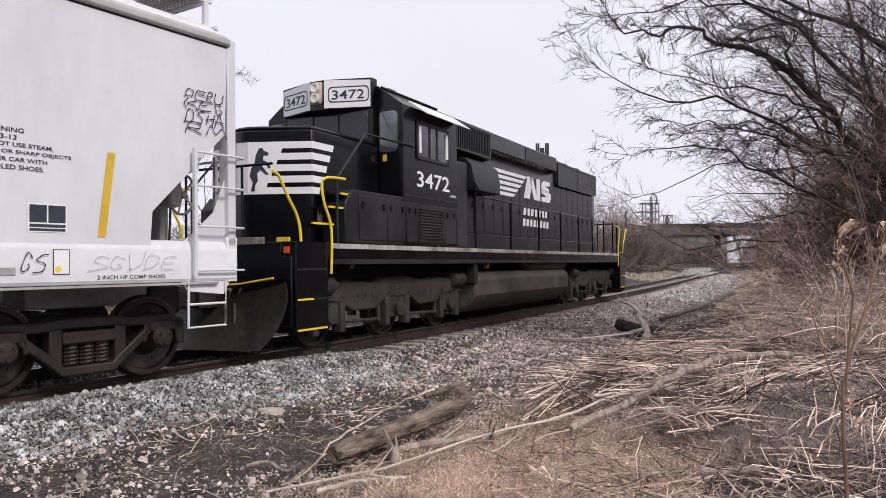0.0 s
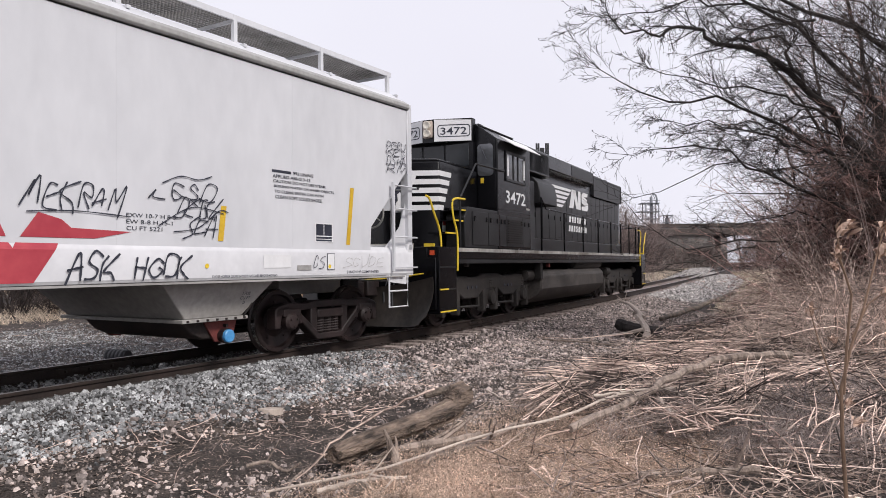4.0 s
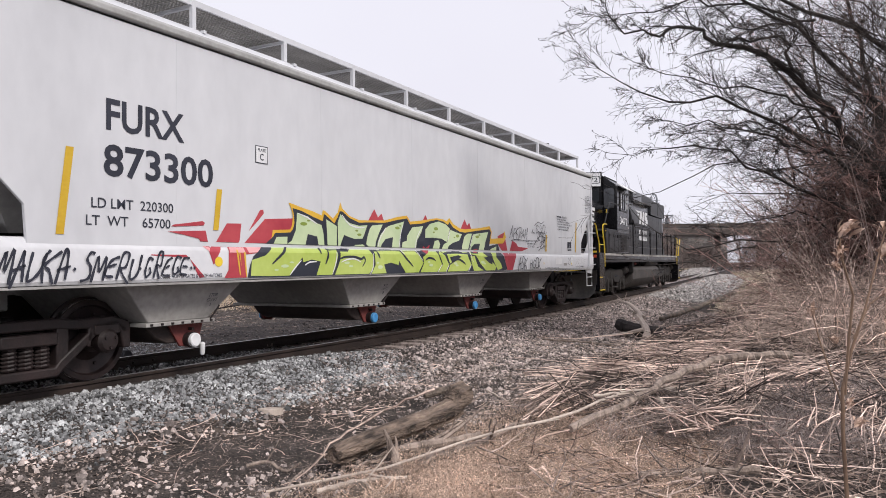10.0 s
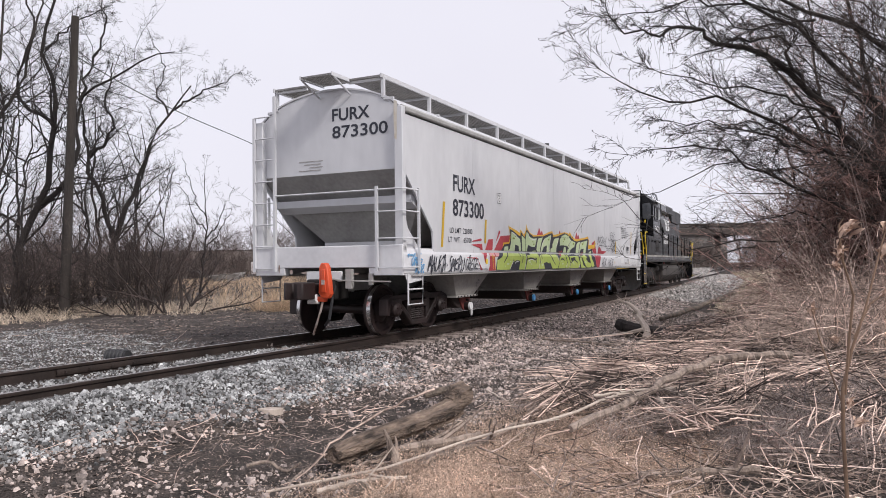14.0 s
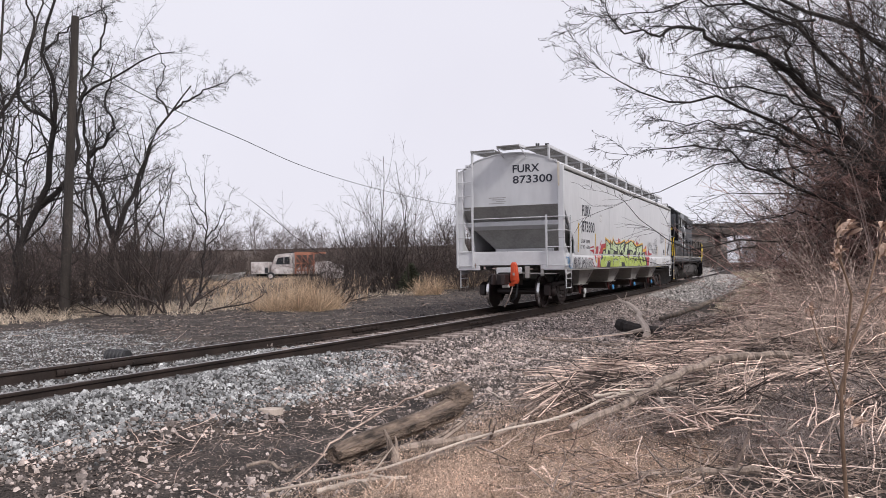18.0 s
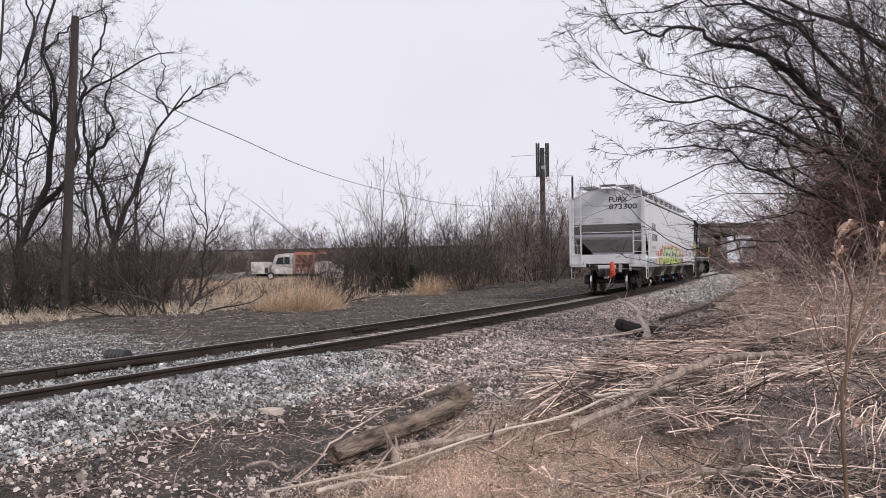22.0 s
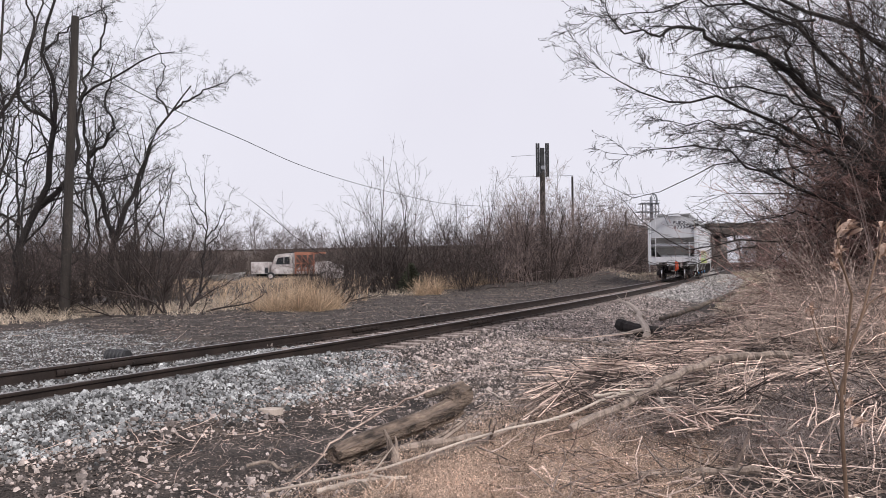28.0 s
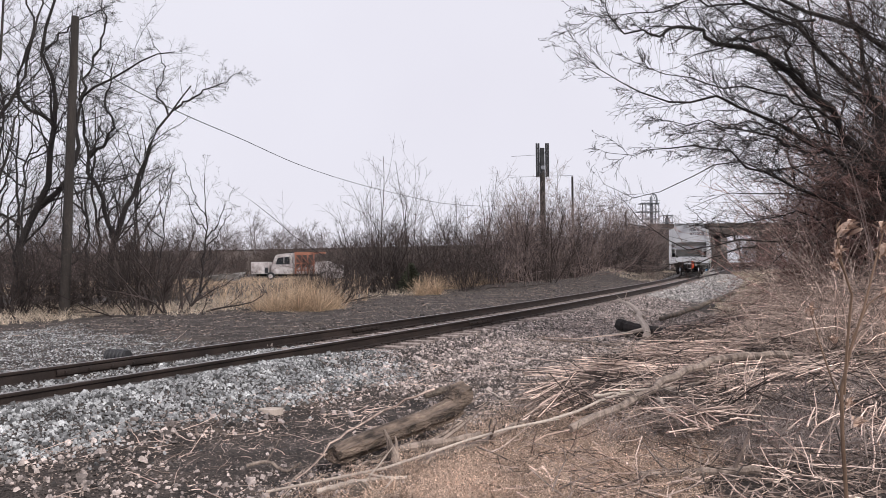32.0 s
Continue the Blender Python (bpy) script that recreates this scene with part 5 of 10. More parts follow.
olive_dots = [(3.17, 1.85, 0.077, 0.025), (3.28, 1.9, 0.039, 0.013), (4.46, 1.8, 0.042, 0.014), (4.53, 1.74, 0.06, 0.02), (5.66, 1.89, 0.075, 0.025), (5.75, 1.93, 0.032, 0.011), (7.03, 1.93, 0.081, 0.031), (6.94, 1.86, 0.04, 0.015), (7.91, 1.82, 0.078, 0.03), (7.77, 1.79, 0.03, 0.012), (8.81, 1.83, 0.089, 0.029), (8.92, 1.87, 0.054, 0.018)]
pale_dots = [(2.74, 1.26, 0.081, 0.022), (2.88, 1.31, 0.048, 0.013), (2.57, 1.21, 0.044, 0.012), (4.16, 1.3, 0.072, 0.02), (4.26, 1.25, 0.057, 0.016), (5.08, 1.23, 0.077, 0.03), (5.01, 1.3, 0.038, 0.015), (6.78, 1.25, 0.078, 0.026), (6.7, 1.31, 0.051, 0.017), (7.76, 1.28, 0.076, 0.025), (7.83, 1.24, 0.062, 0.02), (9.02, 1.3, 0.092, 0.03), (9.13, 1.27, 0.055, 0.018)]
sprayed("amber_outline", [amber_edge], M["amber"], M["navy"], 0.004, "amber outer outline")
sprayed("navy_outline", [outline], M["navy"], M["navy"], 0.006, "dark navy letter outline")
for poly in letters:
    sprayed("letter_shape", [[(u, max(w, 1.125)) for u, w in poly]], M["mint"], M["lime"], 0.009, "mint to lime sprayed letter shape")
for poly in inner:
    sprayed("navy_shadow", [poly], M["navy"], M["navy"], 0.012)
for poly in eyes:
    sprayed("red_eye", [poly], M["crimson"], M["crimson"], 0.014)


def ribbon(pts, width):
    """A tapering brush stroke through (u, w) points, as quads."""
    p = resample_line(pts, 4 * len(pts))
    out = []
    for i in range(len(p) - 1):
        (a, b), (c, d) = p[i], p[i + 1]
        k = math.hypot(c - a, d - b) or 1
        nx, ny = -(d - b) / k, (c - a) / k
        wa, wb = (width * (0.25 + 0.75 * math.sin(math.pi * (0.12 + 0.80 * q / (len(p) - 1)))) / 2 for q in (i, i + 1))
        out.append([(a + nx * wa, b + ny * wa), (c + nx * wb, d + ny * wb), (c - nx * wb, d - ny * wb), (a - nx * wa, b - ny * wa)])
    return out


for pts in seams:
    sprayed("navy_stroke", ribbon(pts, 0.040), M["navy"], M["navy"], 0.0125, "dark navy stroke between letters")
for pts in glints:
    sprayed("white_shine", ribbon(pts, 0.022), M["white"], M["white"], 0.015)
for u, w, a, b in olive_dots:
    sprayed("olive_dot", [blob(u, w, a, b)], M["olive"], M["olive"], 0.012)
for u, w, a, b in pale_dots:
    sprayed("pale_dot", [blob(u, w, a, b)], M["mint"], M["mint"], 0.012)


# ---- diesel locomotive, nose towards the hopper car: x = 0 over the truck under its cab, near side y < 0 ----
locomotive = thing("diesel_locomotive", Matrix(), "black six-axle diesel locomotive with white nose stripes", "locomotive")
LF, LR = -3.42, 15.75
DECK = 1.60


def slab(plan, z0, z1, top=None):
    """A plan outline extruded upwards, with another outline on top if given."""
    n = len(plan)
    top = top or plan
    return Geo().add([(x, y, z0) for x, y in plan] + [(x, y, z1) for x, y in top], [tuple(range(n)), tuple(range(2 * n - 1, n - 1, -1))] + [(i, (i + 1) % n, n + (i + 1) % n, n + i) for i in range(n)])


part("underframe", slab([(LF, -1.30), (LF + 0.76, -1.30), (LF + 0.76, -1.50), (LR - 0.76, -1.50), (LR - 0.76, -1.30), (LR, -1.30), (LR, 1.30), (LR - 0.76, 1.30), (LR - 0.76, 1.50), (LF + 0.76, 1.50), (LF + 0.76, 1.30), (LF, 1.30)], 1.36, DECK), M["black"], locomotive, "black frame and walkway deck", 0.02)
part("draft_sill", Geo().box(LF, LR, -0.5, 0.5, 0.95, 1.355), M["frame"], locomotive)
for s in (-1, 1):
    part("sill_stripe", Geo().box(LF + 0.92, LR - 0.62, *sorted((s * 1.502, s * 1.512)), 1.515, 1.59), M["dustywhite"], locomotive, "dusty white sill stripe")
    part("sill_channel", Geo().box(LF + 0.9, LR - 0.6, *sorted((s * 1.40, s * 1.50)), 1.28, 1.36), M["dusty"], locomotive)
# nose: tapering low short hood with bevelled front corners
nose_plan = [(-0.45, -1.02), (-2.33, -1.02), (-2.74, -0.11), (-2.74, 0.11), (-2.33, 1.02), (-0.45, 1.02)]


nose = part("nose", slab(nose_plan, DECK, 3.36), M["black"], locomotive, "black low nose with clipped corners", 0.03)
part("nose_top", slab([(x, y) for x, y in nose_plan], 3.36, 3.42, [(x * 0.99 - 0.01, y * 0.96) for x, y in nose_plan]), M["black"], nose, bevel=0.03)


def nose_skin(v, lift):
    """The point v metres along the nose's skin from its middle towards the near side, in plan."""
    side_ = 1 if v >= 0 else -1
    a = abs(v)
    for lo, hi, p, q, n in ((0.0, 0.11, (-2.74, 0.0), (-2.74, -0.11), (-1.0, 0.0)), (0.11, 1.108, (-2.74, -0.11), (-2.33, -1.02), (-0.912, -0.411)), (1.108, 3.0, (-2.33, -1.02), (-0.438, -1.02), (0.0, -1.0))):
        if lo <= a <= hi:
            k = (a - lo) / (hi - lo)
            return p[0] + (q[0] - p[0]) * k + n[0] * lift, side_ * (p[1] + (q[1] - p[1]) * k + n[1] * lift)


def wrap(name, v0, v1, z0, z1, material, lift=0.006, skew=0.0, label=""):
    """A band painted round the nose from v0 to v1, its near end slanting by skew."""
    cuts = [v0] + [c for c in (-1.108, -0.11, 0.11, 1.108) if v0 < c < v1] + [v1]
    g = Geo()
    for a, b in zip(cuts, cuts[1:]):
        sa, sb = (-skew if a == v0 else 0.0), (skew if b == v1 else 0.0)
        g.add([(*nose_skin(a, lift), z0), (*nose_skin(a + sa, lift), z1), (*nose_skin(b + sb, lift), z1), (*nose_skin(b, lift), z0)], [(0, 1, 2, 3)])
    return part(name, g, material, nose, label, smooth=0)


for i in range(5):
    z = 3.065 - i * 0.175
    end = 1.62 - 0.09 * i
    wrap("nose_stripe", -end, end, z, z + 0.105, M["white"], 0.006, 0.035, "white speed stripe round the nose")
    if i < 4:
        wrap("nose_field", -0.62 + 0.075 * i, 0.62 - 0.075 * i, z - 0.070, z, M["white"], 0.006, 0.02, "white emblem field on the nose")
# the emblem: one plain dark upright shape
shape = [(0.02, 2.36), (0.05, 2.50), (0.00, 2.60), (0.03, 2.72), (0.08, 2.80), (0.10, 2.92), (0.15, 3.02), (0.20, 3.03), (0.22, 2.99), (0.30, 2.95), (0.29, 2.91), (0.22, 2.91), (0.21, 2.84),
         (0.30, 2.80), (0.33, 2.72), (0.29, 2.71), (0.27, 2.76), (0.19, 2.76), (0.25, 2.68), (0.30, 2.62), (0.26, 2.61), (0.17, 2.69), (0.12, 2.64), (0.13, 2.52), (0.09, 2.46), (0.08, 2.36)]
part("emblem", Geo().add([(*nose_skin(v + 0.13, 0.010), z + 0.05) for v, z in shape], [tuple(range(len(shape)))]), M["ink"], nose, "dark plain emblem", smooth=0)
part("roof_hatch", Geo().box(-2.2, -1.9, -0.3, 0.1, 3.42, 3.47).box(-1.7, -1.4, -0.5, -0.1, 3.42, 3.46), M["black"], nose, bevel=0.015)
# cab
cab_sec = [(-1.50, DECK), (-1.50, 4.06), (-0.98, 4.44), (-0.42, 4.58), (0.42, 4.58), (0.98, 4.44), (1.50, 4.06), (1.50, DECK)]
cab = part("cab", Geo().prism(cab_sec, "x", -0.40, 1.74), M["black"], locomotive, "black locomotive cab", 0.02)
part("cab_front", Geo().prism([(-0.98, 3.30), (-0.98, 4.44), (-0.42, 4.575), (0.42, 4.575), (0.98, 4.44), (0.98, 3.30)], "x", -0.56, -0.40), M["black"], cab, bevel=0.01)
brow_plan = [(-0.41, -0.98), (-0.58, -0.98), (-0.84, -0.15), (-0.84, 0.15), (-0.58, 0.98), (-0.41, 0.98)]
part("cab_brow", slab(brow_plan, 4.02, 4.55), M["black"], cab, bevel=0.006)


def brow_point(s, t, z, lift):
    """A point t metres out along one of the two slanting faces above the windshield."""
    k = t / 0.866
    return (-0.84 + 0.26 * k - 0.947 * lift, s * (0.15 + 0.82 * k + 0.323 * lift), z)


for s in (-1, 1):
    face = Geo().add([brow_point(s, t, z, l) for l in (0.002, 0.012) for t, z in ((0.0, 4.04), (0.85, 4.04), (0.85, 4.51), (0.0, 4.54))], [(0, 1, 2, 3), (4, 7, 6, 5), (0, 4, 5, 1), (1, 5, 6, 2), (2, 6, 7, 3), (3, 7, 4, 0)])
    panel = part("number_board_panel", face, M["white"], cab, "white number board panel")
    w_, h_, t0, z0 = 0.75, 0.28, 0.075, 4.135
    out = [(t0 + w_ / 2 + (w_ / 2 - 0.07) * cx + 0.07 * math.cos(a), z0 + h_ / 2 + (h_ / 2 - 0.07) * cz + 0.07 * math.sin(a)) for cx, cz, a0 in ((1, 1, 0), (-1, 1, 1.571), (-1, -1, 3.142), (1, -1, 4.712)) for a in np.linspace(a0, a0 + 1.571, 5)]
    inn = [(t0 + w_ / 2 + (p - t0 - w_ / 2) * 0.95, z0 + h_ / 2 + (q - z0 - h_ / 2) * 0.86) for p, q in out]
    n = len(out)
    board = part("number_board", Geo().add([brow_point(s, p, q, 0.016) for p, q in out + inn], [(i, (i + 1) % n, n + (i + 1) % n, n + i) for i in range(n)]), M["ink"], panel, smooth=0)
    vs, fs, wd = words("3472", 0.165, 0.008)
    k = 0.60 / wd
    part("lettering", Geo().add([brow_point(s, t0 + 0.07 + (x * k if s < 0 else 0.60 - x * k), z0 + 0.052 + y, 0.018) for x, y in vs], fs), M["ink"], panel, "dark road number", smooth=0)
part("headlight_housing", Geo().prism([(-0.12, 4.12), (-0.12, 4.52), (0.12, 4.52), (0.12, 4.12)], "x", -0.90, -0.82), M["palewood"], cab, "tan headlight housing", 0.05)
for z in (4.225, 4.41):
    part("headlight", Geo().lathe([(-0.89, 0.09), (-0.94, 0.09), (-0.945, 0.075), (-0.925, 0.02)], "x", (0, 0, z), 20), M["lamp"], cab, "round sealed headlight")
for y0, y1 in ((-0.88, -0.30), (-0.26, 0.26), (0.30, 0.88)):
    part("windshield", Geo().box(-0.575, -0.563, y0, y1, 3.48, 3.99), M["glass"], cab, "dark windshield pane", 0.008)
for s in (-1, 1):
    # door in the front wall beside the nose
    part("front_door", Geo().box(-0.425, -0.40, *sorted((s * 0.98, s * 1.46)), 2.50, 4.05), M["black"], cab, bevel=0.008)
    ring = [(s * 1.22 + 0.19 * (1 if abs(c) > .1 else 0) * np.sign(c), z) for c, z in ((-1, 3.25), (1, 3.25), (1, 3.92), (-1, 3.92))]
    dw = [(s * 1.22 + s * (0.19 - 0.08) * cx + 0.08 * math.cos(a), 3.60 + (0.36 - 0.08) * cz + 0.08 * math.sin(a)) for cx, cz, a0 in ((s, 1, 0), (-s, 1, 1.571), (-s, -1, 3.142), (s, -1, 4.712)) for a in np.linspace(a0, a0 + 1.571, 5)]
    part("door_window", Geo().prism(dw, "x", -0.437, -0.426), M["mirrorglass"], cab, "rounded door window")
    part("wiper", Geo().tube([(-0.445, s * 1.10, 3.95), (-0.450, s * 1.25, 3.62)], 0.008, 5), M["ink"], cab)
    part("door_notice", Geo().box(-0.430, -0.426, *sorted((s * 1.10, s * 1.18)), 3.08, 3.20), M["yellow"], cab)
    # side window with frame, sliding panes and awning
    win = part("side_window", Geo().box(0.10, 1.30, *sorted((s * 1.500, s * 1.512)), 3.22, 3.80), M["mirrorglass"], cab, "sliding cab side window")
    fr = Geo()
    for x0, x1, z0, z1 in ((0.06, 1.34, 3.16, 3.22), (0.06, 1.34, 3.80, 3.86), (0.06, 0.11, 3.16, 3.86), (1.29, 1.34, 3.16, 3.86), (0.52, 0.57, 3.22, 3.80), (0.82, 0.87, 3.22, 3.80)):
        fr.box(x0, x1, *sorted((s * 1.50, s * 1.53)), z0, z1)
    part("window_frame", fr, M["dusty"], win, bevel=0.004)
    for x0, x1 in ((0.125, 0.20), (1.19, 1.27)):
        part("wind_deflector", Geo().box(x0, x1, *sorted((s * 1.513, s * 1.535)), 3.28, 3.76), M["white"], win)
    part("awning", Geo().prism([(s * 1.40, 4.18), (s * 1.78, 3.93), (s * 1.785, 3.945), (s * 1.41, 4.20)], "x", -0.05, 1.74), M["white"], cab, "light metal awning over the window")
    part("cab_number_panel", Geo().box(-0.36, 1.70, *sorted((s * 1.500, s * 1.504)), 2.47, 2.50), M["dusty"], cab)
    # battery boxes beside the cab and nose
    box_ = part("battery_box", Geo().prism([(-2.15, DECK), (-2.15, 2.22), (-1.95, 2.44), (1.72, 2.44), (1.72, DECK)], "y", *sorted((s * 1.06, s * 1.49))), M["dusty"], locomotive, "dusty black battery box with vented doors", 0.02)
    for x0, x1 in ((-1.78, -0.98), (-0.94, -0.36), (-0.30, 0.10), (0.13, 1.15), (1.18, 1.66)):
        door = part("box_door", Geo().box(x0, x1, *sorted((s * 1.49, s * 1.505)), 1.66, 2.36), M["dusty"], box_, bevel=0.008)
        part("latch", Geo().box(x1 - 0.12, x1 - 0.07, *sorted((s * 1.505, s * 1.525)), 2.16, 2.26), M["black"], door)
        part("latch", Geo().box(x0 + 0.07, x0 + 0.12, *sorted((s * 1.505, s * 1.525)), 2.16, 2.26), M["black"], door)
    for c in (0.64,):
        lv = Geo()
        for k in range(11):
            lv.box(c - 0.48, c + 0.48, *sorted((s * 1.506, s * 1.53)), 1.74 + k * 0.052, 1.762 + k * 0.052)
        part("louvre", lv, M["gear"], box_, "wide dusty louvre")
    part("hood_base", Geo().box(1.74, 13.75, *sorted((s * 0.80, s * 1.02)), DECK, 1.95), M["dusty"], locomotive, "dusty hood base", 0.015)
vs, fs, wd = words("3472", 0.29, 0.012)
part("lettering", Geo().add([(0.07 + x * 1.30 / wd, -1.5045, 2.66 + y) for x, y in vs], fs), M["white"], cab, "white road number", smooth=0)
part("model_bar", Geo().add([(1.40, -1.5045, 2.57), (1.66, -1.5045, 2.57), (1.66, -1.5045, 2.62), (1.40, -1.5045, 2.62)], [(0, 1, 2, 3)]), M["dustywhite"], cab, smooth=0)
# cab roof clutter and the horn
for x, y in ((0.1, -0.2), (0.7, -0.5), (1.2, -0.3)):
    part("roof_vent", Geo().box(x - 0.15, x + 0.15, y - 0.15, y + 0.15, 4.56, 4.65), M["black"], cab, bevel=0.03)
part("rain_gutter", Geo().tube([(-0.38, -1.05, 4.41), (1.74, -1.05, 4.41)], 0.02, 6), M["dusty"], cab)

# long hood with its doors, handles and roofline
hood = part("long_hood", Geo().prism([(-0.93, DECK), (-0.93, 3.95), (-0.80, 4.28), (-0.55, 4.36), (0.55, 4.36), (0.80, 4.28), (0.93, 3.95), (0.93, DECK)], "x", 1.74, 13.85), M["black"], locomotive, "long black hood with access doors", 0.01)
for s in (-1, 1):
    y0, y1 = sorted((s * 0.93, s * 0.945))
    xs = [2.55 + 0.58 * k for k in range(20)]
    for a, b in zip(xs, xs[1:]):
        door = part("hood_door", Geo().box(a + 0.015, b - 0.015, y0, y1, 1.98, 3.55), M["dusty"], hood, bevel=0.006)
        part("door_handle", Geo().box(b - 0.09, b - 0.06, *sorted((s * 0.945, s * 0.965)), 2.55, 2.68), M["black"], door)
    # flared inertial filter housing behind the cab, brake grid, radiator
    part("filter_housing", Geo().prism([(s * 0.90, 3.60), (s * 1.22, 3.66), (s * 1.22, 4.30), (s * 0.92, 4.44), (s * 0.5, 4.46)], "x", 1.80, 4.12), M["black"], hood, "black inertial filter housing", 0.02)
    sl = Geo()
    for k in range(24):
        sl.box(1.95 + k * 0.089, 1.97 + k * 0.089, *sorted((s * 1.22, s * 1.235)), 3.72, 4.24)
    part("filter_slats", sl, M["dusty"], hood)
    part("brake_grid", Geo().prism([(s * 0.90, 3.84), (s * 1.16, 3.93), (s * 1.16, 4.32), (s * 0.80, 4.48), (s * 0.4, 4.50)], "x", 4.16, 9.05), M["black"], hood, "flared dynamic brake hatch", 0.02)
    part("grid_screen", Geo().box(6.5, 8.95, *sorted((s * 1.16, s * 1.17)), 3.97, 4.28), M["plastic"], hood)
    part("hood_edge", Geo().tube([(4.6, s * 0.78, 4.46), (13.85, s * 0.78, 4.34)], 0.03, 6), M["dusty"], hood, "dusty roof edge")
    rad = part("radiator", Geo().prism([(s * 0.90, 3.62), (s * 1.00, 3.62), (s * 1.00, 4.26), (s * 0.82, 4.36), (s * 0.5, 4.36)], "x", 9.65, 13.80), M["plastic"], hood, "black radiator intake screen", 0.015)
    fr = Geo()
    for x0, x1, z0, z1 in ((9.63, 13.84, 3.58, 3.64), (9.63, 13.84, 4.24, 4.29), (9.63, 9.70, 3.58, 4.29), (11.70, 11.76, 3.62, 4.26), (13.77, 13.84, 3.58, 4.29)):
        fr.box(x0, x1, *sorted((s * 1.00, s * 1.015)), z0, z1)
    part("screen_frame", fr, M["dusty"], rad)
# blower housing bulging out behind the cab on the near side
bulge = [(-0.93, 3.58), (-1.20, 3.55), (-1.36, 3.40), (-1.42, 3.12), (-1.42, 2.84), (-0.93, 2.84)]
part("blower_housing", Geo().prism(bulge, "x", 2.72, 4.15), M["dusty"], locomotive, "rounded blower housing", 0.02)
# no real duct: a black box imitates the shade of the recess here
part("blower_duct", Geo().box(2.0, 2.62, -1.30, -0.93, 1.62, 3.40), M["plastic"], locomotive, "black box standing in for the shaded recess behind the cab", 0.02)
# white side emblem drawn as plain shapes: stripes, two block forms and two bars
def hood_decal(name, polys, material=None):
    g = Geo()
    for p in polys:
        g.add([(x, -0.9475, z) for x, z in p], [tuple(range(len(p)))])
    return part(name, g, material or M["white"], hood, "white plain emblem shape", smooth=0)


for i in range(5):
    z = 3.60 - i * 0.135
    hood_decal("side_stripe", [[(4.74 + 0.03 * i, z - 0.085), (7.02 - 0.22 * i, z - 0.085), (7.20 - 0.22 * i, z), (4.72 + 0.03 * i, z)]])
hood_decal("side_emblem", [[(6.9, 3.02), (7.35, 3.02), (7.62, 3.62), (7.2, 3.62)], [(7.3, 3.62), (7.62, 3.62), (8.0, 3.02), (7.7, 3.02)], [(7.9, 3.02), (8.2, 3.02), (8.2, 3.62), (7.9, 3.62)]])
hood_decal("side_emblem", [[(8.32, 3.02), (9.0, 3.02), (9.12, 3.14), (9.12, 3.28), (8.62, 3.38), (8.32, 3.38), (8.32, 3.26), (8.8, 3.18), (8.32, 3.14)],
                           [(8.32, 3.30), (8.9, 3.28), (9.0, 3.40), (8.62, 3.48), (9.02, 3.50), (9.08, 3.62), (8.5, 3.62), (8.32, 3.54)]])
for x0, x1, z in ((6.85, 8.85, 2.56), (6.80, 8.95, 2.27)):
    n = 7 if z > 2.5 else 8
    for k in range(n):
        a = x0 + (x1 - x0) * k / n
        hood_decal("side_bar", [[(a, z), (a + (x1 - x0) / n * 0.72, z), (a + (x1 - x0) / n * 0.78, z + 0.19), (a + 0.05, z + 0.19)]])
# roof: exhaust, fans
for x in (10.3, 11.7, 13.1):
    part("radiator_fan", Geo().lathe([(4.36, 0.62), (4.50, 0.62), (4.52, 0.58), (4.50, 0.1)], "z", (x, 0, 0), 24), M["black"], hood, "roof radiator fan")
for x in (5.4, 6.9):
    part("brake_fan", Geo().lathe([(4.40, 0.60), (4.56, 0.60), (4.58, 0.55), (4.56, 0.1)], "z", (x, 0, 0), 24), M["black"], hood)
part("hatch_roof", Geo().box(4.16, 9.05, -0.72, 0.72, 4.36, 4.50), M["dusty"], hood, bevel=0.04)
part("exhaust_stack", Geo().box(8.0, 8.7, -0.2, 0.2, 4.45, 4.66), M["frame"], hood, bevel=0.03)
for i in range(3):
    z = 3.35 - i * 0.16
    part("rear_stripe", Geo().box(13.855, 13.865, -0.85, 0.85, z, z + 0.09), M["white"], hood, "white end stripe")

# fuel tank and reservoirs
tank = [(-1.30, 0.42), (-1.42, 0.60), (-1.42, 0.96), (-1.28, 1.10), (1.28, 1.10), (1.42, 0.96), (1.42, 0.60), (1.30, 0.42), (0.95, 0.22), (-0.95, 0.22)]
part("fuel_tank", Geo().prism(tank, "x", 2.75, 9.20), M["tank"], locomotive, "long dusty fuel tank", 0.05)
for s in (-1, 1):
    part("air_reservoir", Geo().lathe([(6.0, 0.03), (6.05, 0.16), (6.15, 0.185), (9.05, 0.185), (9.15, 0.16), (9.2, 0.03)], "x", (0, s * 1.22, 1.26), 18), M["gear"], locomotive, "dusty air reservoir")
    part("filler_bracket", Geo().box(2.62, 2.80, *sorted((s * 1.25, s * 1.45)), 0.85, 1.36), M["frame"], locomotive, bevel=0.02)
    part("red_valve", Geo().lathe([(s * 1.36, 0.06), (s * 1.44, 0.06), (s * 1.45, 0.02)], "y", (3.35, 0, 1.22), 12), M["red"], locomotive, "small red valve")


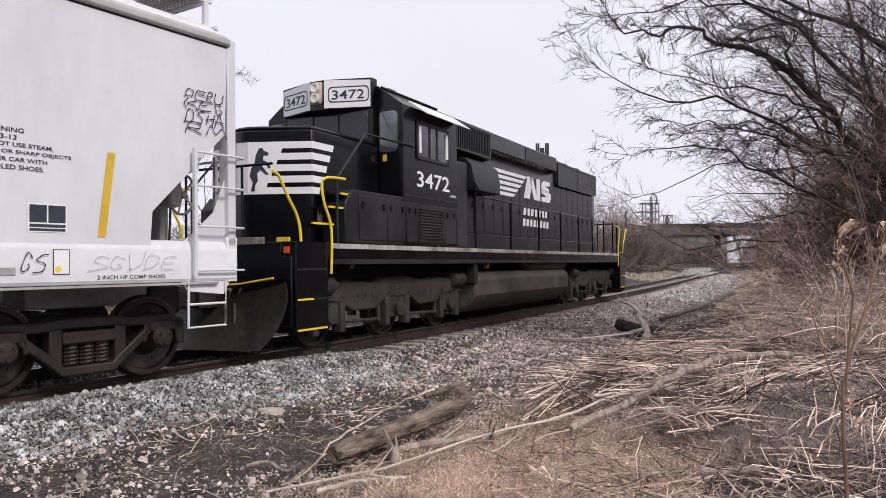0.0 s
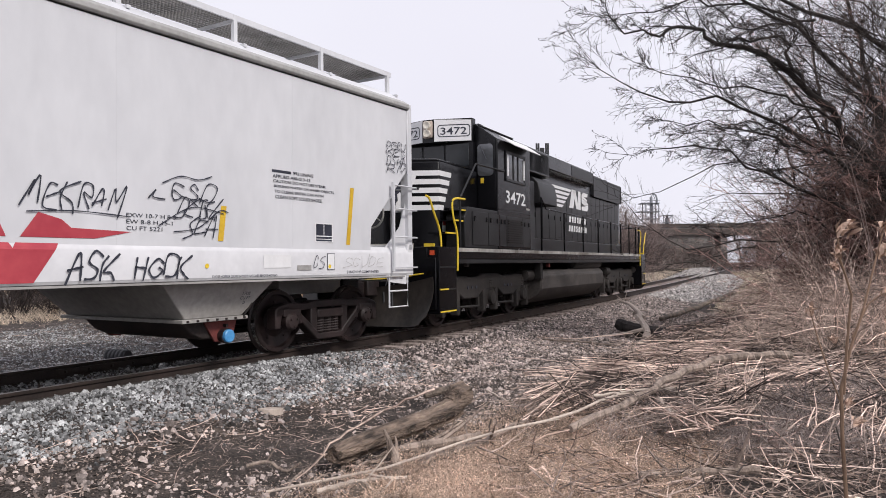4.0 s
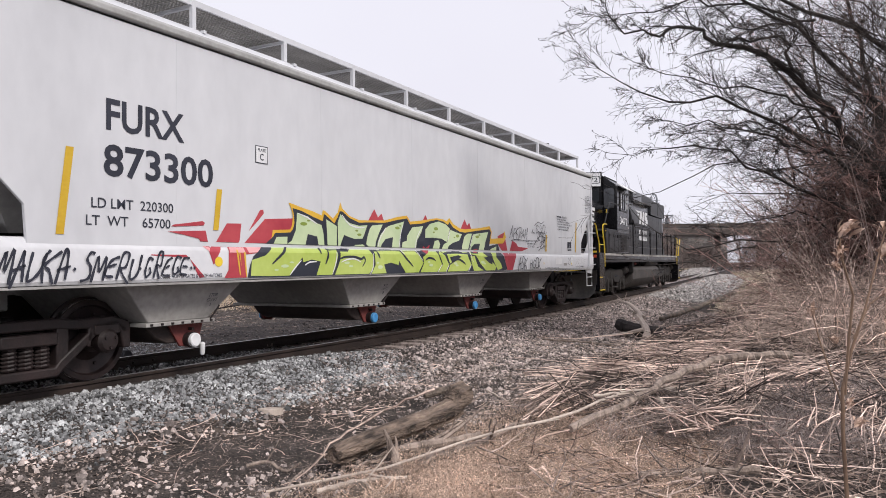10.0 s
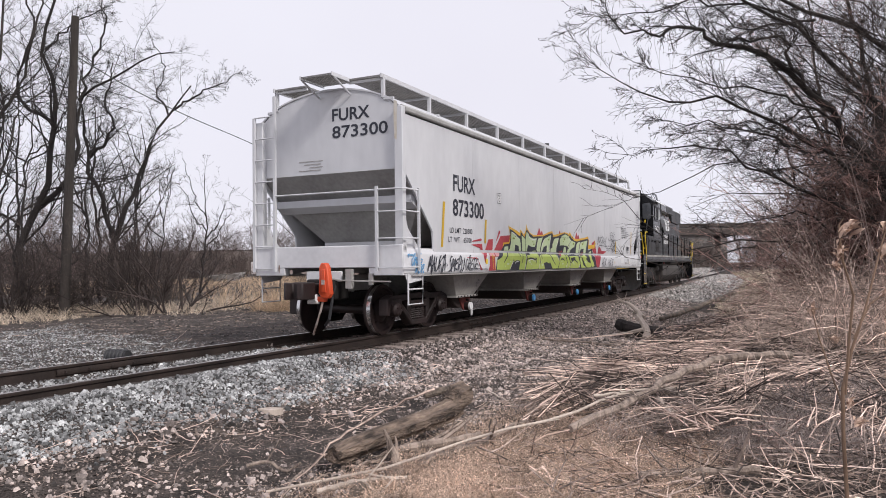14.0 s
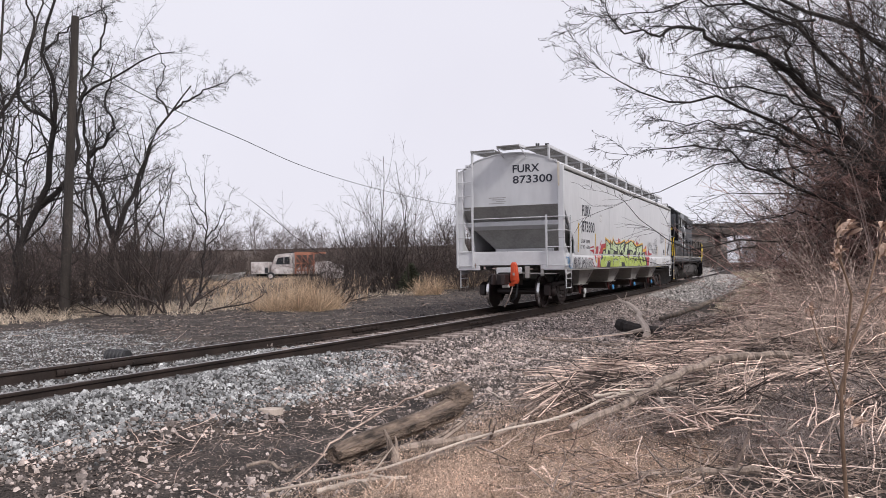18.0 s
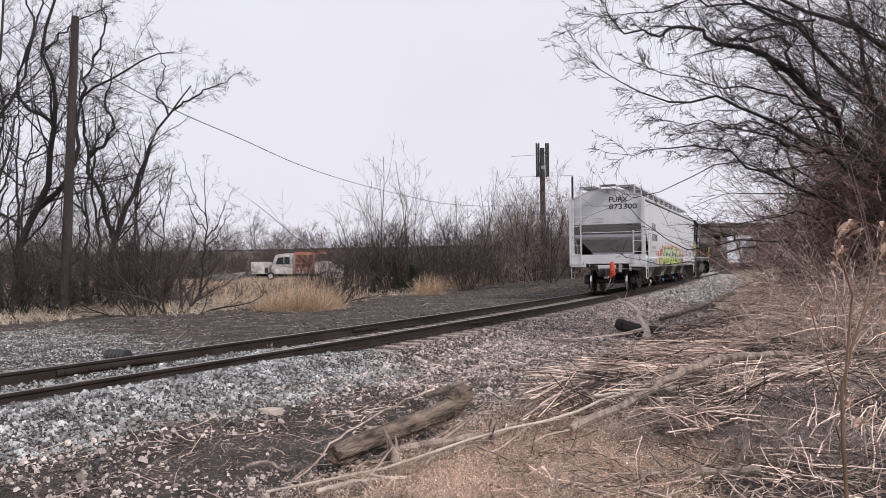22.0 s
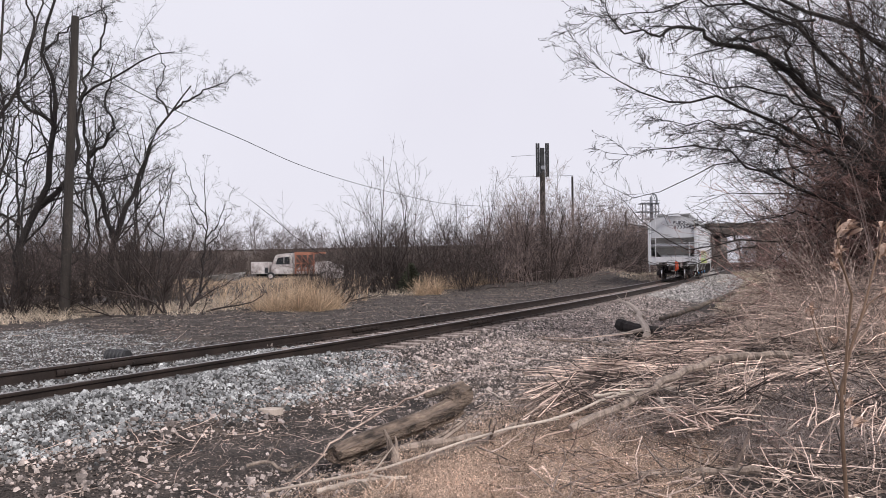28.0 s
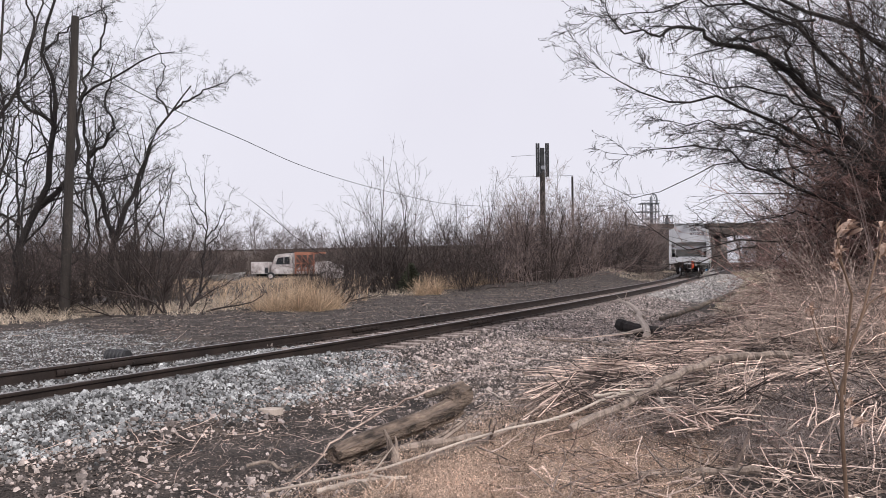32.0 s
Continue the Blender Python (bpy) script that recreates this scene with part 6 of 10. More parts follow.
def loco_truck(x0, flip):
    tr = part("truck", Geo().box(-2.6, 2.6, -0.5, 0.5, 0.50, 0.80), M["frame"], locomotive, "six-wheel locomotive truck", 0.03)
    tr.location = (x0, 0, 0)
    for s in (-1, 1):
        ya, yb = sorted((s * 0.96, s * 1.14))
        g = Geo()
        g.prism([(-2.62, 0.66), (-2.62, 0.86), (-2.30, 0.98), (-1.62, 1.02), (-0.85, 0.98), (-0.45, 1.05), (0.45, 1.05), (0.85, 0.98), (1.62, 1.02), (2.30, 0.98), (2.62, 0.86), (2.62, 0.66),
                 (2.35, 0.72), (1.75, 0.66), (1.45, 0.52), (0.75, 0.52), (0.42, 0.70), (-0.42, 0.70), (-0.75, 0.52), (-1.45, 0.52), (-1.75, 0.66), (-2.35, 0.72)], "y", ya, yb)
        frame_ = part("side_frame", g, M["gear"], tr, "dust-grey cast side frame", 0.03)
        for c in (-2.07, 0.0, 2.07):
            j = Geo().box(c - 0.26, c + 0.26, ya + 0.02, yb - 0.02, 0.34, 0.74)
            j.box(c - 0.42, c - 0.28, ya, yb, 0.20, 0.80).box(c + 0.28, c + 0.42, ya, yb, 0.20, 0.80)
            part("journal_box", j, M["gear"], frame_, bevel=0.02)
            part("journal_cap", Geo().lathe([(s * 1.10, 0.16), (s * 1.20, 0.15), (s * 1.22, 0.05)], "y", (c, 0, 0.508), 18), M["gear"], frame_)
            coil = Geo().tube([(c + 0.11 * math.cos(a * 0.7), s * 1.07 + 0.085 * math.sin(a * 0.7), 0.70 + a * 0.0046) for a in range(50)], 0.022, 6)
            part("coil_spring", coil, M["gear"], frame_)
        for c in (-1.62, 1.62):
            part("brake_cylinder", Geo().lathe([(-0.26, 0.05), (-0.24, 0.14), (0.20, 0.15), (0.26, 0.10), (0.42, 0.05)], "x", (c * 1.44, s * 1.16, 0.96), 16), M["gear"], frame_, "brake cylinder")
        for c in (-1.05, 1.05):
            # the casting is not pierced; dark discs imitate the shade inside its holes
            for q in (-0.22, 0.0, 0.22):
                part("frame_hole", Geo().lathe([(s * 1.132, 0.038), (s * 1.152, 0.038), (s * 1.152, 0.008)], "y", (c + q, 0, 0.76), 10), M["ink"], frame_)
            part("brake_rigging", Geo().tube([(c - 0.6, s * 1.05, 0.36), (c + 0.55, s * 1.05, 0.33)], 0.03, 6).tube([(c + 0.5, s * 1.04, 0.86), (c + 0.52, s * 1.04, 0.30)], 0.045, 6).box(c + 0.52, c + 0.60, *sorted((s * 0.66, s * 0.84)), 0.34, 0.66), M["gear"], frame_)
        part("sand_pipe", Geo().tube([(-2.5, s * 1.0, 1.2), (-2.62, s * 0.9, 0.6), (-2.55, s * 0.78, 0.14)], 0.022, 6), M["frame"], frame_)
    return [wheelset(tr, c, 0.508, M["wheel"]) for c in (-2.07, 0.0, 2.07)]


loco_wheels = loco_truck(0.0, False) + loco_truck(12.85, True)

# steps, plough, pilot and couplers
for d, xe in ((-1, LF), (1, LR)):
    def ex(q):
        return xe - d * q
    part("pilot", Geo().box(*sorted((ex(0.0), ex(0.08))), -1.48, 1.48, 0.42, 1.40), M["black"], locomotive, "black pilot sheet", 0.02)
    coupler(locomotive, ex(-0.02), d)
    bl = Geo()
    rows_ = [-1.47 + 2.94 * k / 16 for k in range(17)]
    for y in rows_:
        q = abs(y) / 1.47
        fwd, top, low_ = 0.20 * (1 - q), 0.84 + 0.20 * q ** 2, 0.13 + 0.20 * max(0.0, q - 0.86) / 0.14
        face = [(-0.13, 1.0), (-0.09, 0.82), (-0.10, 0.62), (-0.17, 0.38), (-0.29, 0.16), (-0.40, 0.0)]
        ring = [(p - fwd, low_ + (top - low_) * h) for p, h in face]
        bl.v += [(ex(p), y, z) for p, z in ring] + [(ex(p + 0.025), y, z) for p, z in reversed(ring)]
    n = 12
    bl.f = [(i * n + j, i * n + (j + 1) % n, (i + 1) * n + (j + 1) % n, (i + 1) * n + j) for i in range(16) for j in range(n)] + [tuple(range(n)), tuple(range(16 * n, 17 * n))]
    part("end_platform_edge", Geo().box(*sorted((ex(-0.03), ex(-0.004))), -1.02, 1.02, 1.57, 1.67), M["dustywhite"], locomotive, "pale edge of the end platform", 0.006)
    part("cut_lever", Geo().tube([(ex(-0.16), -1.30, 1.10), (ex(-0.20), -0.75, 1.02), (ex(-0.22), 0.0, 0.98)], 0.016, 6), M["yellow"], locomotive, "yellow uncoupling lever")
    part("snow_plough", bl, M["plough"], locomotive, "dusty curved snow plough")
    for s in (-1, 1):
        a, b = sorted((s * 1.06, s * 1.54))
        well = Geo().box(*sorted((ex(0.02), ex(0.05))), a, b, 0.34, 1.60).box(*sorted((ex(0.72), ex(0.76))), a, b, 0.34, 1.60).box(*sorted((ex(0.02), ex(0.76))), *sorted((s * 1.06, s * 1.09)), 0.34, 1.60)
        part("step_well", well, M["black"], locomotive, "black corner step well", 0.008)
        for k, z in enumerate((0.36, 0.78, 1.20)):
            part("step", Geo().box(*sorted((ex(0.05), ex(0.72))), *sorted((s * 1.10, s * 1.54)), z, z + 0.03), M["dusty"], locomotive)
            if k < 2:
                part("step_edge", Geo().box(*sorted((ex(0.05), ex(0.72 if k == 0 else 0.40))), *sorted((s * 1.54, s * 1.552)), z + 0.004, z + 0.03), M["yellow"], locomotive, "yellow step edge")
            part("step_riser", Geo().box(*sorted((ex(0.05), ex(0.72))), *sorted((s * (1.14 + 0.10 * (2 - k)), s * (1.15 + 0.10 * (2 - k)))), z + 0.03, z + 0.42), M["black"], locomotive)
        part("step_panel", Geo().box(*sorted((ex(0.05), ex(0.72))), *sorted((s * 1.528, s * 1.538)), 0.40, 1.60), M["black"], locomotive, "smooth black side sheet of the steps")
        rail_y = s * 1.50
        for pts in (((0.17, 1.11), (0.14, 1.82), (-0.12, 2.22), (-0.29, 2.46), (-0.42, 2.51)), ((0.87, 1.14), (0.88, 1.81), (0.71, 2.17), (0.66, 2.45), (0.80, 2.55), (1.24, 2.57))):
            part("grab_iron", Geo().tube([(ex(q), rail_y + s * 0.01, z) for q, z in resample_line(pts, 22)], 0.021, 8), M["yellow"], locomotive, "bright yellow grab iron")
        part("step_light", Geo().box(*sorted((ex(-0.02), ex(0.0))), *sorted((s * 1.24, s * 1.46)), 1.60, 1.66), M["yellow"], locomotive)
        part("corner_reflector", Geo().box(*sorted((ex(-0.02), ex(0.0))), *sorted((s * 1.36, s * 1.45)), 1.44, 1.53), M["orange"], locomotive)
    part("end_handrail", Geo().tube([(ex(0.06), -1.10, 2.70), (ex(0.06), 1.10, 2.70)], 0.02, 8).tube([(ex(0.06), -0.55, 1.6), (ex(0.06), -0.55, 2.70)], 0.02, 8).tube([(ex(0.06), 0.55, 1.6), (ex(0.06), 0.55, 2.70)], 0.02, 8), M["black"], locomotive, "black end handrail")
    for y in (-0.62, -0.45, 0.45, 0.62):
        part("brake_hose", Geo().tube([(ex(-0.04), y, 0.95), (ex(-0.22), y * 1.05, 0.75), (ex(-0.24), y * 1.1, 0.45), (ex(-0.1), y * 1.1, 0.34)], 0.022, 6), M["plastic"], locomotive)
# yellow treads up the nose side walk
for k, (z, x) in enumerate(((1.86, -2.9), (2.12, -2.5), (2.34, -2.2))):
    part("walk_step", Geo().box(x, x + 0.5, -1.46, -1.42, z, z + 0.03), M["yellow"], locomotive, "yellow step edge")
    part("walk_tread", Geo().box(x, x + 0.5, -1.42, -1.04, z, z + 0.025), M["black"], locomotive)
sign = part("warning_label", Geo().box(-2.22, -2.08, -1.030, -1.022, 1.93, 2.13), M["white"], locomotive, "small white and red warning label")
part("label_band", Geo().box(-2.22, -2.08, -1.033, -1.0305, 2.06, 2.13), M["crimson"], sign)
# side handrails
for s in (-1, 1):
    rail_ = Geo().tube([(2.60, s * 1.48, 2.98), (3.0, s * 1.48, 2.70), (14.2, s * 1.48, 2.62), (14.8, s * 1.48, 2.58)], 0.017, 6)
    rl = part("side_handrail", rail_, M["black"], locomotive, "thin black handrail along the walkway")
    for x in (2.62, 4.6, 6.55, 8.35, 10.1, 11.6, 13.0, 14.2, 14.8):
        part("stanchion", Geo().tube([(x, s * 1.48, 1.42), (x, s * 1.48, 2.70 if x > 2.7 else 2.96)], 0.024, 6), M["black"], rl)
    up = Geo().tube([(-2.35, s * 1.48, 1.60), (-2.35, s * 1.48, 2.62), (-2.28, s * 1.48, 2.64)], 0.024, 6).tube([(-2.28, s * 1.48, 2.64), (-1.55, s * 1.48, 3.36), (-0.05, s * 1.52, 3.36)], 0.020, 6)
    part("cab_handrail", up, M["dusty"], locomotive, "raised handrail beside the nose")
    part("truck_light", Geo().lathe([(s * 1.36, 0.07), (s * 1.44, 0.07), (s * 1.45, 0.04)], "y", (-1.9, 0, 1.28), 12), M["gear"], locomotive)


# ---- bare wood: branch systems grown level by level ----
def resample(pts, k):
    """k points along a smooth line through a few given ones."""
    p = np.array(pts, float)
    d = np.concatenate([[0], np.cumsum(np.linalg.norm(np.diff(p, axis=0), axis=1))])
    q = np.linspace(0, d[-1], k)
    m = np.gradient(p, d, axis=0) if len(p) > 2 else np.repeat((p[1:] - p[:1]) / d[-1], len(p), 0)
    i = np.clip(np.searchsorted(d, q, side="right") - 1, 0, len(p) - 2)
    h = (d[i + 1] - d[i])[:, None]
    t = ((q - d[i]) / (d[i + 1] - d[i]))[:, None]
    return (2 * t ** 3 - 3 * t ** 2 + 1) * p[i] + (t ** 3 - 2 * t ** 2 + t) * h * m[i] + (3 * t ** 2 - 2 * t ** 3) * p[i + 1] + (t ** 3 - t ** 2) * h * m[i + 1]


def unit(a):
    return a / np.maximum(np.linalg.norm(a, axis=-1, keepdims=True), 1e-9)


def shoots(rng, start, way, length, r0, k=5, wander=0.25, lift=0.0, taper=0.35):
    """Curved lines of k points from many starts at once, with their radii."""
    n = len(start)
    P = np.empty((n, k, 3))
    P[:, 0] = start
    d = unit(way)
    step = (length / (k - 1))[:, None]
    for j in range(1, k):
        d = unit(d + rng.normal(0, wander, (n, 3)) + np.array([0, 0, lift]))
        P[:, j] = P[:, j - 1] + d * step
    R = r0[:, None] * np.linspace(1, taper, k)[None]
    return P, R


def sprout(rng, P, R, each, share, spread=0.9, k=5, wander=0.22, lift=0.05, thin=0.55, first=0.2, floor=0.0):
    """Side shoots on every line of P."""
    n, kk = P.shape[:2]
    idx = np.repeat(np.arange(n), each)
    t = rng.uniform(first, 1.0, len(idx)) * (kk - 1)
    i = np.minimum(t.astype(int), kk - 2)
    f = (t - i)[:, None]
    start = P[idx, i] * (1 - f) + P[idx, i + 1] * f
    tang = unit(P[idx, i + 1] - P[idx, i])
    perp = unit(np.cross(tang, rng.normal(0, 1, (len(idx), 3))))
    a = rng.normal(spread, 0.25, len(idx))[:, None]
    way = tang * np.cos(a) + perp * np.sin(a)
    length = np.linalg.norm(np.diff(P, axis=1), axis=2).sum(1)[idx] * share * rng.uniform(0.45, 1.15, len(idx)) * (1.2 - 0.55 * t / (kk - 1))
    r = np.maximum((R[idx, i] * (1 - f[:, 0]) + R[idx, i + 1] * f[:, 0]) * thin, floor)
    return shoots(rng, start, way, length, r, k, wander, lift)


def tubes(levels, sides=(6, 5, 4, 3, 3)):
    """Vertices and quads for lists of (P, R)."""
    V, F, base = [], [], 0
    for (P, R), m in zip(levels, sides):
        n, k = P.shape[:2]
        T = unit(np.gradient(P, axis=1))
        ref = np.where(np.abs(T[..., 2:3]) < 0.9, np.array([0, 0, 1.0]), np.array([1.0, 0, 0]))
        A = unit(np.cross(T, ref))
        B = np.cross(A, T)
        ang = np.arange(m) * 2 * np.pi / m
        ring = P[:, :, None] + R[:, :, None, None] * (A[:, :, None] * np.cos(ang)[:, None] + B[:, :, None] * np.sin(ang)[:, None])
        V.append(ring.reshape(-1, 3))
        i, j, q = np.meshgrid(np.arange(n), np.arange(k - 1), np.arange(m), indexing="ij")
        i, j, q = i.ravel(), j.ravel(), q.ravel()
        b = base + (i * k + j) * m
        qn = (q + 1) % m
        F.append(np.stack([b + q, b + qn, b + m + qn, b + m + q], 1))
        base += n * k * m
    return np.concatenate(V), np.concatenate(F)


def limb_set(limbs, k=14):
    """(points, first radius, last radius) to one level."""
    P = np.stack([resample(p, k) for p, _, _ in limbs])
    R = np.stack([np.linspace(a, b, k) for _, a, b in limbs])
    return P, R


def tree(name, limbs, seed, label, material, twig, origin, plan=((9, 0.33), (8, 0.42), (6, 0.45), (4, 0.5)), floor=0.006, lift=0.06, spread=0.72, wander=0.15, kink=0.03, stout=1.0):
    """A bare tree: trunk and limbs as one part, boughs and twigs as a crown."""
    rng = np.random.RandomState(seed)
    P, R = limb_set(limbs)
    R = R * stout
    P[:, 1:-1] += rng.normal(0, kink, P[:, 1:-1].shape)
    o = np.array(origin)
    ob = thing(name, Matrix.Translation(origin), label, "tree")
    levels, cur = [], (P, R)
    for each, share in plan:
        cur = sprout(rng, *cur, each, share, spread, (5, 5, 4, 3)[len(levels)], wander, lift, 0.33 if not levels else 0.5, 0.12, floor)
        levels.append(cur)
    v, f = tubes([(P, R)], (8,))
    t = new("trunk", fast_mesh("trunk", v - o, f, material, True))
    t.parent = ob
    v, f = tubes([levels[0]] + levels[1:], (5, 4, 3, 3, 3))
    c = new("crown", fast_mesh("crown", v - o, f, twig, False))
    c.parent = ob
    tagged(c, "fine leafless twigs")
    return ob, levels


def shrub_mesh(name, seed, stems, height, material, spread=0.42, levels_=((8, 0.40), (6, 0.42)), r0=0.018, floor=0.005, lift=0.10, arch=0.0, wander=0.14, angle=0.75):
    rng = np.random.RandomState(seed)
    a = rng.uniform(0, 6.283, stems)
    lean = np.abs(rng.normal(0, spread, stems))
    way = np.stack([np.cos(a) * np.sin(lean), np.sin(a) * np.sin(lean), np.cos(lean)], 1)
    start = np.stack([np.cos(a), np.sin(a), np.zeros(stems)], 1) * rng.uniform(0, 0.10 * height, stems)[:, None] * np.array([1, 1, 0]) - np.array([0, 0, 0.12])
    cur = shoots(rng, start, way, height * rng.uniform(0.55, 1.08, stems), r0 * rng.uniform(0.5, 1.2, stems), 7, wander, lift - arch)
    out = [cur]
    for each, share in levels_:
        cur = sprout(rng, *cur, each, share, angle, 4 if len(out) == 1 else 3, 0.2 if angle > 0.6 else 0.10, 0.08 - arch, 0.6, 0.2, floor)
        out.append(cur)
    v, f = tubes(out, (4, 3, 3, 3))
    return fast_mesh(name, v, f, material, False)


def place_shrubs(meshes, spots, label, group, name="shrub"):
    for k, (x, y, h, ref) in enumerate(spots):
        me = meshes[k % len(meshes)]
        ob = new(name, me)
        sc = h / ref
        ob.matrix_world = Matrix.LocRotScale((x, y, stand(x, y)), Euler((0, 0, k * 2.39)), (sc, sc, sc))
        tagged(ob, label, "shrub", group)


# ---- big bare trees across the line ----
t1 = [([(-19.44, 33.00, -0.49), (-18.89, 33.00, 2.88), (-18.15, 33.00, 4.36), (-17.82, 33.00, 6.03), (-17.62, 33.00, 9.43), (-18.17, 33.00, 11.38), (-17.73, 33.00, 13.01), (-17.27, 33.00, 14.56)], 0.26, 0.06),
      ([(-18.23, 33.00, 4.18), (-17.31, 33.00, 5.12), (-16.74, 33.50, 6.61), (-16.94, 34.00, 9.13), (-15.40, 34.00, 10.21), (-14.07, 34.00, 11.08), (-12.48, 34.00, 11.38)], 0.17, 0.03),
      ([(-17.77, 33.00, 7.96), (-18.70, 32.60, 8.53), (-18.59, 32.00, 9.90), (-17.99, 32.00, 11.65), (-18.50, 32.00, 13.93)], 0.12, 0.04),
      ([(-16.94, 34.00, 9.19), (-16.52, 34.40, 11.05), (-16.26, 35.00, 12.87), (-16.54, 35.00, 14.80)], 0.10, 0.03),
      ([(-18.09, 33.00, 10.94), (-17.27, 33.00, 11.96), (-16.24, 33.00, 12.73), (-14.95, 33.00, 13.24)], 0.07, 0.02)]
tree("bare_tree", t1, 11, "tall leafless tree with a dark leaning trunk", M["bark"], M["bark"], (-19.44, 33.00, -0.57), ((20, 0.36), (8, 0.46), (5, 0.50), (2, 0.5)), 0.0042, 0.03, 0.80, 0.17, 0.07, 0.74)
t2 = [([(-16.39, 36.00, 0.00), (-16.31, 36.00, 2.23), (-16.17, 36.00, 3.21), (-15.33, 36.00, 4.88), (-14.79, 36.00, 6.36), (-14.21, 36.00, 7.65), (-13.28, 36.00, 9.10), (-12.43, 36.00, 10.28)], 0.24, 0.04),
      ([(-16.25, 36.00, 2.85), (-16.71, 35.60, 4.69), (-17.14, 35.40, 6.08), (-17.41, 35.40, 7.74), (-17.51, 35.20, 9.08), (-17.33, 35.00, 10.96)], 0.17, 0.03),
      ([(-17.14, 35.40, 6.69), (-15.96, 35.00, 7.74), (-15.82, 34.80, 8.57), (-16.13, 34.60, 9.13), (-15.78, 34.60, 10.02), (-15.67, 34.60, 11.10)], 0.12, 0.03),
      ([(-13.33, 36.00, 9.05), (-12.24, 36.00, 9.82), (-11.26, 36.00, 10.26), (-9.88, 36.00, 10.90)], 0.08, 0.015),
      ([(-13.56, 36.00, 8.79), (-14.06, 36.00, 10.07), (-13.93, 36.40, 11.30), (-14.74, 37.00, 12.93)], 0.07, 0.015)]
tree("bare_tree", t2, 12, "leafless tree with a forked dark trunk", M["bark"], M["bark"], (-16.39, 36.00, -0.11), ((20, 0.30), (8, 0.46), (5, 0.50), (2, 0.5)), 0.0042, 0.03, 0.80, 0.17, 0.07, 0.74)
t3 = [([(-18.93, 30.00, -0.20), (-18.71, 30.00, 3.52), (-18.16, 30.00, 5.38), (-17.28, 30.00, 8.21), (-16.21, 30.00, 8.97), (-15.70, 30.00, 10.28)], 0.13, 0.02),
      ([(-19.19, 30.00, 5.39), (-18.26, 30.00, 7.53), (-17.49, 30.00, 8.80), (-17.33, 30.00, 9.57), (-16.82, 30.00, 11.00), (-16.52, 30.00, 12.89)], 0.13, 0.04),
      ([(-18.72, 30.00, 4.68), (-18.62, 30.00, 8.90), (-18.16, 30.00, 11.02), (-18.05, 30.00, 13.38)], 0.12, 0.05)]
tree("bare_tree", t3, 13, "slender leafless tree leaning across the clearing", M["barkgrey"], M["bark"], (-18.93, 30.00, -0.32), ((16, 0.32), (8, 0.46), (5, 0.50), (2, 0.5)), 0.0042, 0.03, 0.80, 0.17, 0.07, 0.74)
t4 = [([(-17.72, 42.00, -0.22), (-17.56, 42.00, 2.71), (-17.72, 42.00, 5.32), (-17.06, 42.00, 7.60), (-17.39, 42.00, 9.57)], 0.10, 0.02), ([(-17.62, 42.00, 2.71), (-16.25, 42.00, 4.98), (-15.43, 42.00, 6.93)], 0.06, 0.012)]
tree("bare_tree", t4, 14, "thin young leafless tree", M["bark"], M["twig"], (-17.72, 42.00, -0.29), ((8, 0.3), (7, 0.4), (5, 0.45)), 0.007)



def slim_tree(x, y, h, r, seed, lean, forks=5, plan=((7, 0.34), (6, 0.44), (4, 0.5))):
    """A slender tree of the wood's edge: one leaning stem and a few rising limbs."""
    q = random.Random(seed)
    z0 = stand(x, y) - 0.1
    stem = [(x + lean * h * k + q.uniform(-0.12, 0.12), y + q.uniform(-0.2, 0.2), z0 + h * k) for k in (0, 0.18, 0.36, 0.54, 0.72, 0.88, 1.0)]
    limbs = [(stem, r, r * 0.16)]
    for k in range(forks):
        f = q.uniform(0.22, 0.8)
        i = min(int(f * 6), 5)
        a = Vector(stem[i]).lerp(Vector(stem[i + 1]), f * 6 - i)
        L, t = h * q.uniform(0.22, 0.42), q.uniform(0, 6.283)
        out = Vector((math.cos(t), 0.5 * math.sin(t), 0)) * L
        limbs.append(([tuple(a), tuple(a + out * 0.30 + Vector((0, 0, L * 0.22))), tuple(a + out * 0.52 + Vector((0, 0, L * 0.62))), tuple(a + out * 0.78 + Vector((0, 0, L * q.uniform(0.8, 1.1))))], r * (1 - f) * 0.75 + 0.012, 0.012))
    tree("bare_tree", limbs, seed, "slender leafless tree at the edge of the wood", M["bark"], M["bark"], (x, y, z0), plan, 0.0046, 0.05, 0.7, 0.18, 0.06)


for x, y, h, r, lean in ((-17.9, 29.5, 11.5, 0.085, -0.02), (-16.6, 28.6, 9.5, 0.07, 0.05), (-14.6, 33.5, 8.0, 0.06, 0.10), (-12.9, 32.0, 6.0, 0.05, 0.16), (-15.9, 31.0, 7.0, 0.05, -0.08), (-13.2, 40.0, 7.5, 0.07, 0.04), (-20.6, 35.0, 10.5, 0.10, 0.02), (-18.2, 38.5, 11.0, 0.11, -0.03), (-16.0, 32.6, 9.0, 0.075, 0.02), (-19.4, 31.4, 10.0, 0.08, 0.04)):
    slim_tree(x, y, h, r, int(100 - x * 10), lean)

